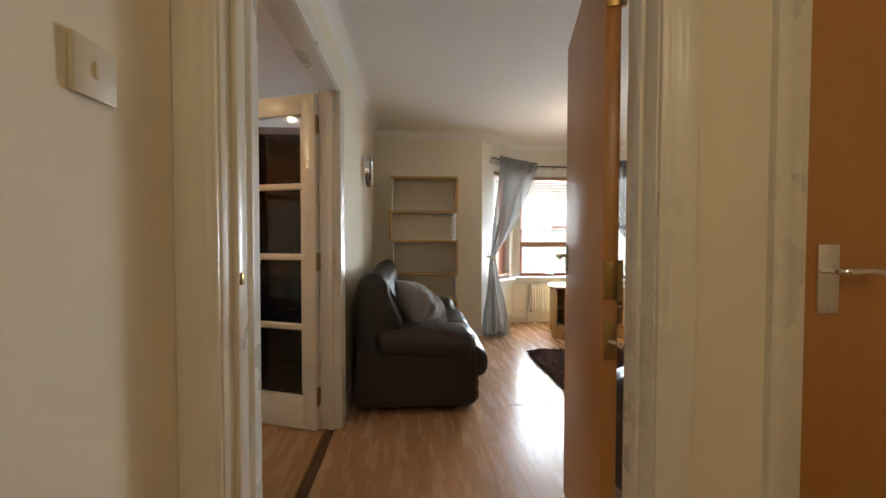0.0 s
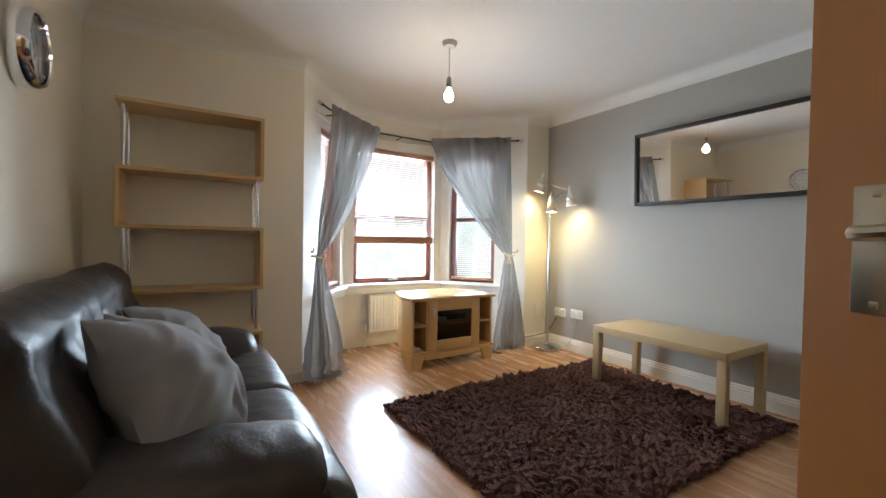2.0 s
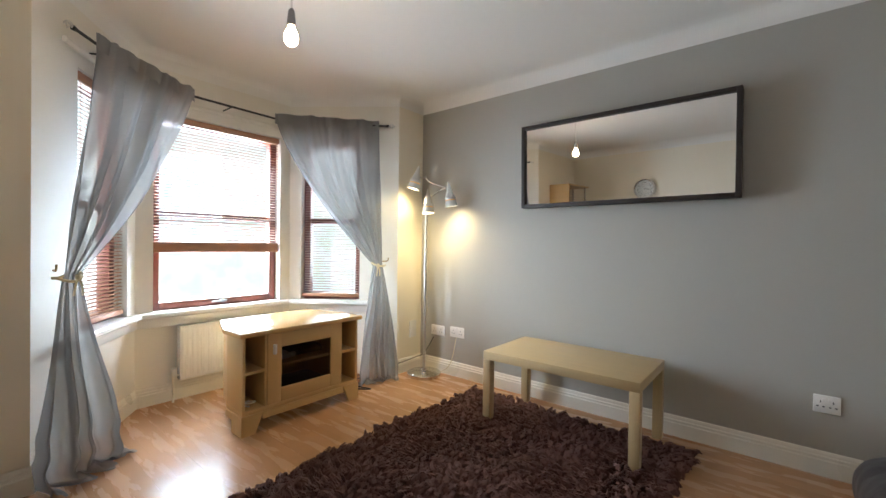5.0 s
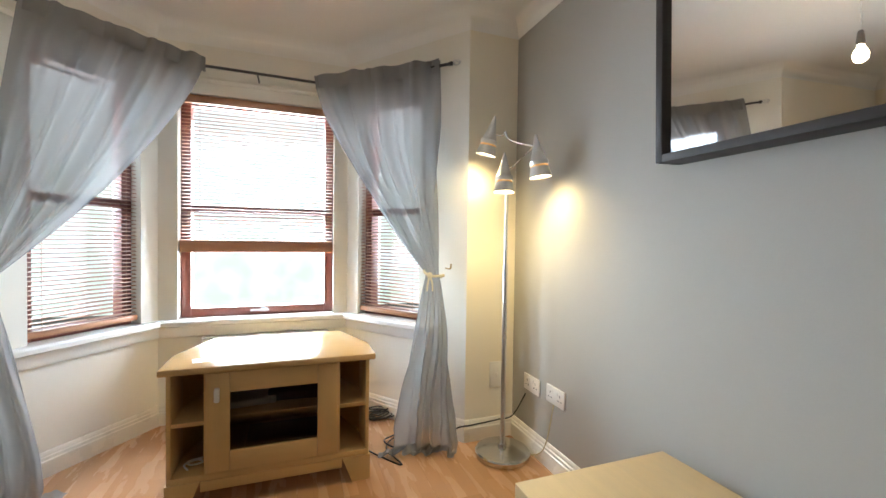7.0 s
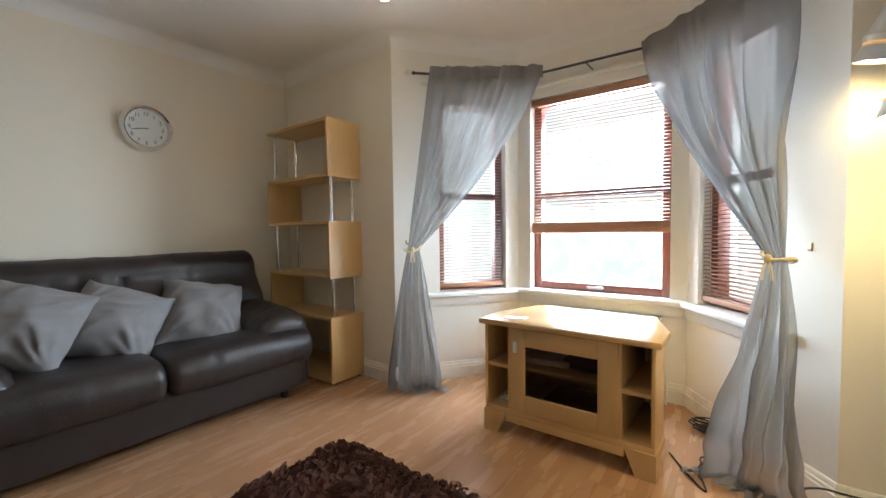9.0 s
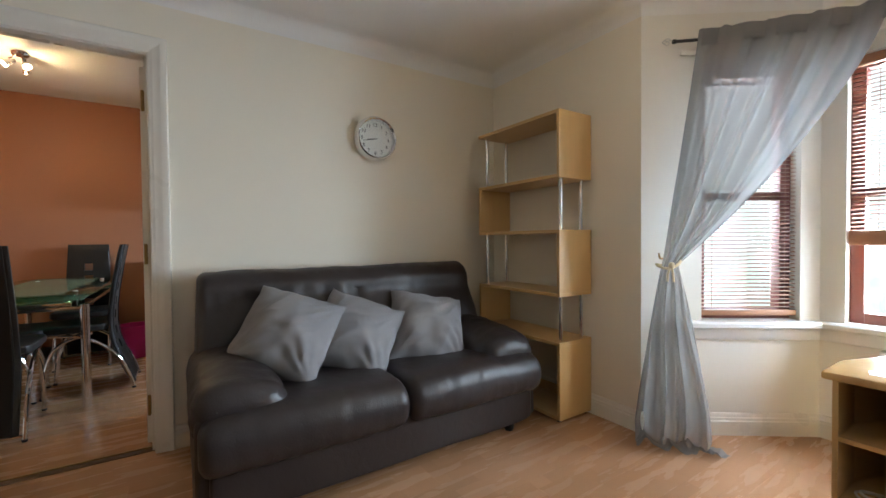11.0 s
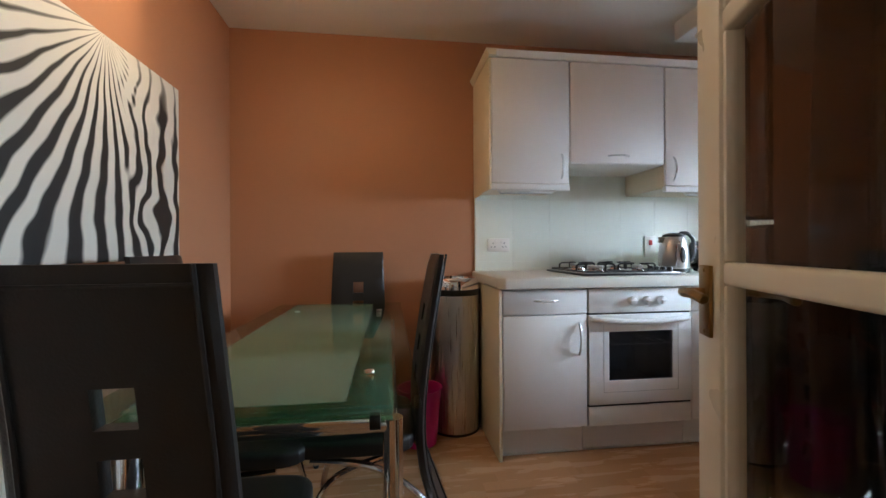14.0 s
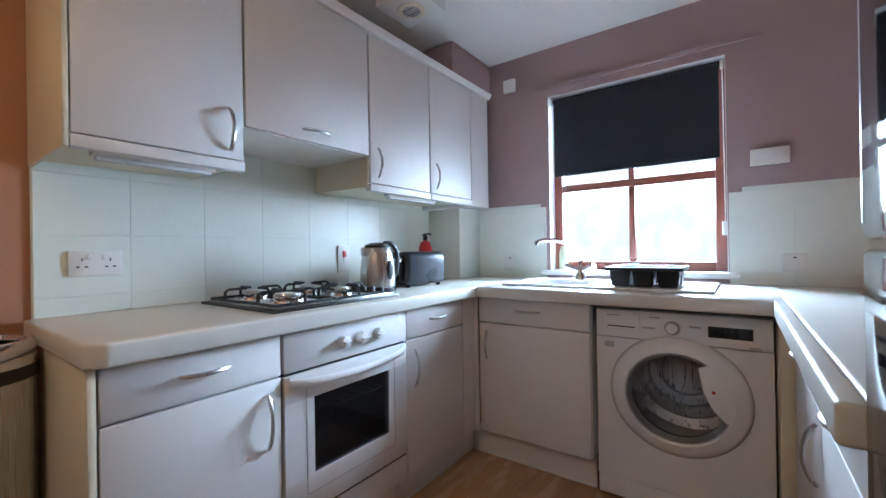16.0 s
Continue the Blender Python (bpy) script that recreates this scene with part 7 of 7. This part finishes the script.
def dining_table():
    e = thing("dining_table", pose(0, 0, 0), "glass-topped extending dining table with a chrome tube frame", "table")
    x0, x1, y0, y1 = -2.76, -1.11, 1.86, 2.56
    part("tabletop", box(x0, y0, 0.742, x1, y1, 0.752, 0.003), M_TABLEGLASS, e, "clear glass top with green edges")
    part("frosted_panel", box(x0 + 0.03, y0 + 0.10, 0.7525, x1 - 0.03, y1 - 0.16, 0.7545), M_FROST, e, "frosted green glass panel")
    part("extension_leaf", box(x0 + 0.10, y0 + 0.05, 0.708, x1 - 0.06, y1 - 0.06, 0.716, 0.002), M_FROST, e)
    for x in (-1.24, -2.62):
        part("frame_tube", tube([(x, y0 + 0.06, 0.660), (x, y1 - 0.06, 0.660)], 0.020, 14), M_CHROME, e)
        s = 1 if x > -2 else -1
        rl = part("roller", tube([(x + s * 0.05, y0 + 0.10, 0.690), (x + s * 0.05, y1 - 0.10, 0.690)], 0.015, 14), M_CHROME, e)
        for y in (y0 + 0.09, y1 - 0.10):
            part("end_cap", tube([(x + s * 0.05, y - 0.012, 0.690), (x + s * 0.05, y + 0.012, 0.690)], 0.021, 14), M_BLACK, rl, "black rubber end cap")
        for y in (y0 + 0.06, y1 - 0.06):
            part("leg", tube([(x, y, 0.0), (x, y, 0.675)], 0.0245, 18), M_CHROME, e, "round chrome leg")
    for y in (y0 + 0.06, y1 - 0.06):
        part("side_rail", tube([(-1.24, y, 0.660), (-2.62, y, 0.660)], 0.014, 12), M_CHROME, e)
    for x in (-1.35, -2.45):
        for y in (y0 + 0.16, y1 - 0.12):
            part("glass_support", tube([(x, y, 0.66), (x, y, 0.742)], 0.012, 12), M_CHROME, e)
            part("stud", moved(lathe([(0.014, 0.752), (0.013, 0.757), (0.001, 0.758)], 16, False), pose(x, y, 0)), M_STEEL, e)


dining_table()


def spot_head(parent, p, way, lit):
    q = Vector(way).to_track_quat("-Z", "Y").to_matrix().to_4x4()
    m = Matrix.Translation(p) @ q
    hd = part("spot_head", lathe([(0.006, 0.045), (0.012, 0.04), (0.016, 0.01), (0.027, -0.03), (0.025, -0.03)], 22, False), M_CHROME, parent, "chrome spot head", at=m)
    part("bulb", lathe([(0.001, -0.018), (0.020, -0.020), (0.024, -0.028), (0.001, -0.036)], 20, False), M_SPOTGLOW if lit else M_APPL, hd, "lit halogen bulb" if lit else "unlit bulb")
    return m


SP1 = (-1.78, 2.11)
s1 = thing("ceiling_spotlight", pose(SP1[0], SP1[1], ZK), "chrome three-way ceiling spotlight with lit bulbs", "ceiling light")
part("ceiling_plate", lathe([(0.020, -0.035), (0.045, -0.030), (0.052, -0.018), (0.052, 0)], 32), M_CHROME, s1)
for k, way in enumerate(((0.42, -0.75, -0.60), (0.75, 0.55, -1.2), (-0.8, 0.2, -1.3))):
    v = Vector(way)
    p = Vector((v.x * 0.07, v.y * 0.07, -0.10))
    part("arm", tube([(v.x * 0.02, v.y * 0.02, -0.03), tuple(p + Vector((0, 0, 0.03)))], 0.006, 8), M_CHROME, s1)
    m = spot_head(s1, p, way, True)
    lamp("ceiling_spot_lamp", "SPOT", pose(SP1[0], SP1[1], ZK) @ m @ pose(0, 0, -0.045), (19, 9, 9)[k], (1.0, 0.76, 0.48), angle=115, blend=0.8, soft=0.02)
lamp("ceiling_spot_glow", "POINT", pose(SP1[0], SP1[1], ZK - 0.17), 8.0, (1.0, 0.68, 0.32), soft=0.03)
s2 = thing("ceiling_spotlight", pose(-1.64, 4.05, ZK), "unlit chrome spiral ceiling spotlight bar", "ceiling light")
part("ceiling_plate", lathe([(0.03, -0.03), (0.055, -0.02), (0.055, 0)], 32), M_CHROME, s2)
arc = [(0.20 * math.cos(a) * (0.6 + a / 10), 0.16 * math.sin(a), -0.06) for a in [k * 0.3 for k in range(18)]]
part("spiral_bar", tube(arc, 0.007, 8), M_CHROME, s2)
part("stem", tube([(0, 0, -0.02), (0.02, 0.0, -0.06), arc[0]], 0.006, 8), M_CHROME, s2)
for k in (0, 5, 10, 15):
    p = Vector(arc[k]) + Vector((0, 0, -0.06))
    part("arm", tube([arc[k], tuple(p)], 0.004, 6), M_CHROME, s2)
    spot_head(s2, p, (arc[k][0], arc[k][1], -0.6), False)

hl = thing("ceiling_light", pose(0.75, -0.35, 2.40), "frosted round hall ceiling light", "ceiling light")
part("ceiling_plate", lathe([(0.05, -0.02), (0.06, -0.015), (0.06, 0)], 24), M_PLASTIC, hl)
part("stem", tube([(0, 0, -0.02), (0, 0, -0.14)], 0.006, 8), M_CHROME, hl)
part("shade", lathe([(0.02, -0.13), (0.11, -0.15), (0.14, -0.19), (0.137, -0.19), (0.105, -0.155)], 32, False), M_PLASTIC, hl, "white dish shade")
# kitchen skirting
structure("baseboard_kitchen", sweep(SKIRT, [(KXE, FR0 - 0.09), (KXE, KY0), (KX, KY0), (KX, 3.03)][::-1]), M_WHITE, "white moulded skirting board")
thr = thing("threshold_strip", pose(0, 0, 0), "brass-coloured threshold strip between the two floors", "threshold strip", kind="structure")
part("strip", prism([(KXE + 0.015, FR0), (KXE + 0.030, FR0), (KXE + 0.030, FR1), (KXE + 0.015, FR1)], 0.0, 0.006, 0.002), M_BRASS, thr)
part("cork_joint", prism([(KXE + 0.031, FR0), (KXE + 0.075, FR0), (KXE + 0.075, FR1), (KXE + 0.031, FR1)], 0.0, 0.003, 0.001), mat("dark_threshold_board", (0.10, 0.045, 0.02), 0.4, vary=0.15, scale=12), thr, "dark stained threshold board")

ht = thing("floor_hatch", pose(0, 0, 0), "cut edges of an access hatch in the laminate floor", "", kind="structure")
part("groove", box(0.82, 3.172, 0.0, 1.31, 3.177, 0.0012), M_UNDER, ht)
part("groove", box(0.895, 2.98, 0.0, 0.899, 3.172, 0.0012), M_UNDER, ht)

# ---------------------------------------------------------------- pieces
def tiles():
    backing = structure("tiled_splashback", box(KX, 3.048, 0.930, KX + 0.004, 5.06, 1.60), M_GROUT, "white glazed tiles over the worktop")
    w, h = 0.253, 0.202
    me = finish(box(0, 0, 0, 0.0075, w - 0.0009, h - 0.0009, 0.0005, 1), "tile", M_TILE)
    for r, z in enumerate((0.790, 0.992, 1.194, 1.396)):
        for k in range(8):
            y = 3.052 + k * w
            z0, z1 = max(z, 0.931), min(z + h, 1.60)
            m = me if z > 0.94 and z + h < 1.6 else finish(box(0, 0, z0 - z, 0.0075, w - 0.0009, z1 - z - 0.0009, 0.0005, 1), "tile", M_TILE)
            ob = new("tile", m)
            ob.parent, ob.location = backing, (KX + 0.004, y, z)
    b2 = structure("tiled_splashback_north", join(box(-2.60, KY1 - 0.004, 0.930, KW0 - 0.06, KY1, 1.42), box(KW1 + 0.06, KY1 - 0.004, 0.930, KXE, KY1, 1.42)), M_GROUT, "white glazed tiles beside the window")
    for xs0, xs1 in ((-2.60, KW0 - 0.005), (KW1 + 0.005, KXE)):
        x = xs0
        while x < xs1 - 0.02:
            ww = min(w, xs1 - x)
            for z in (0.790, 0.992, 1.194):
                z0, z1 = max(z, 0.931), min(z + h, 1.42)
                ob = new("tile", finish(box(0, -0.0075, z0 - z, ww - 0.0009, 0, z1 - z - 0.0009, 0.0005, 1), "tile", M_TILE))
                ob.parent, ob.location = b2, (x, KY1 - 0.004, z)
            x += w


tiles()
# planks of the floors, last in the file
def planks():
    W, L, G = 0.1905, 1.29, 0.0004
    meshes = {}
    x, i = -3.04, 0
    while x < 3.55:
        mid = x + W / 2
        if mid < -0.42:
            low, high = 1.42, 5.45
        elif mid < 2.12:
            low, high = -1.12, (6.0 if 1.0 < mid else 5.25)
        else:
            low, high = 1.33, (6.0 if mid < 3.1 else 5.25)
        y = -1.15 - L * ((i * 0.37) % 1.0)
        while y < high:
            y0, y1 = max(y, low), min(y + L, high)
            if y1 - y0 > 0.03:
                key = round(y1 - y0, 3)
                if key not in meshes:
                    meshes[key] = finish(box(0, 0, -0.014, W - G, key - G, 0.0), "plank", M_FLOOR)
                ob = new("plank", meshes[key])
                ob.location = (x, y0, 0)
                ob.parent = under
            y += L
        x += W
        i += 1


planks()
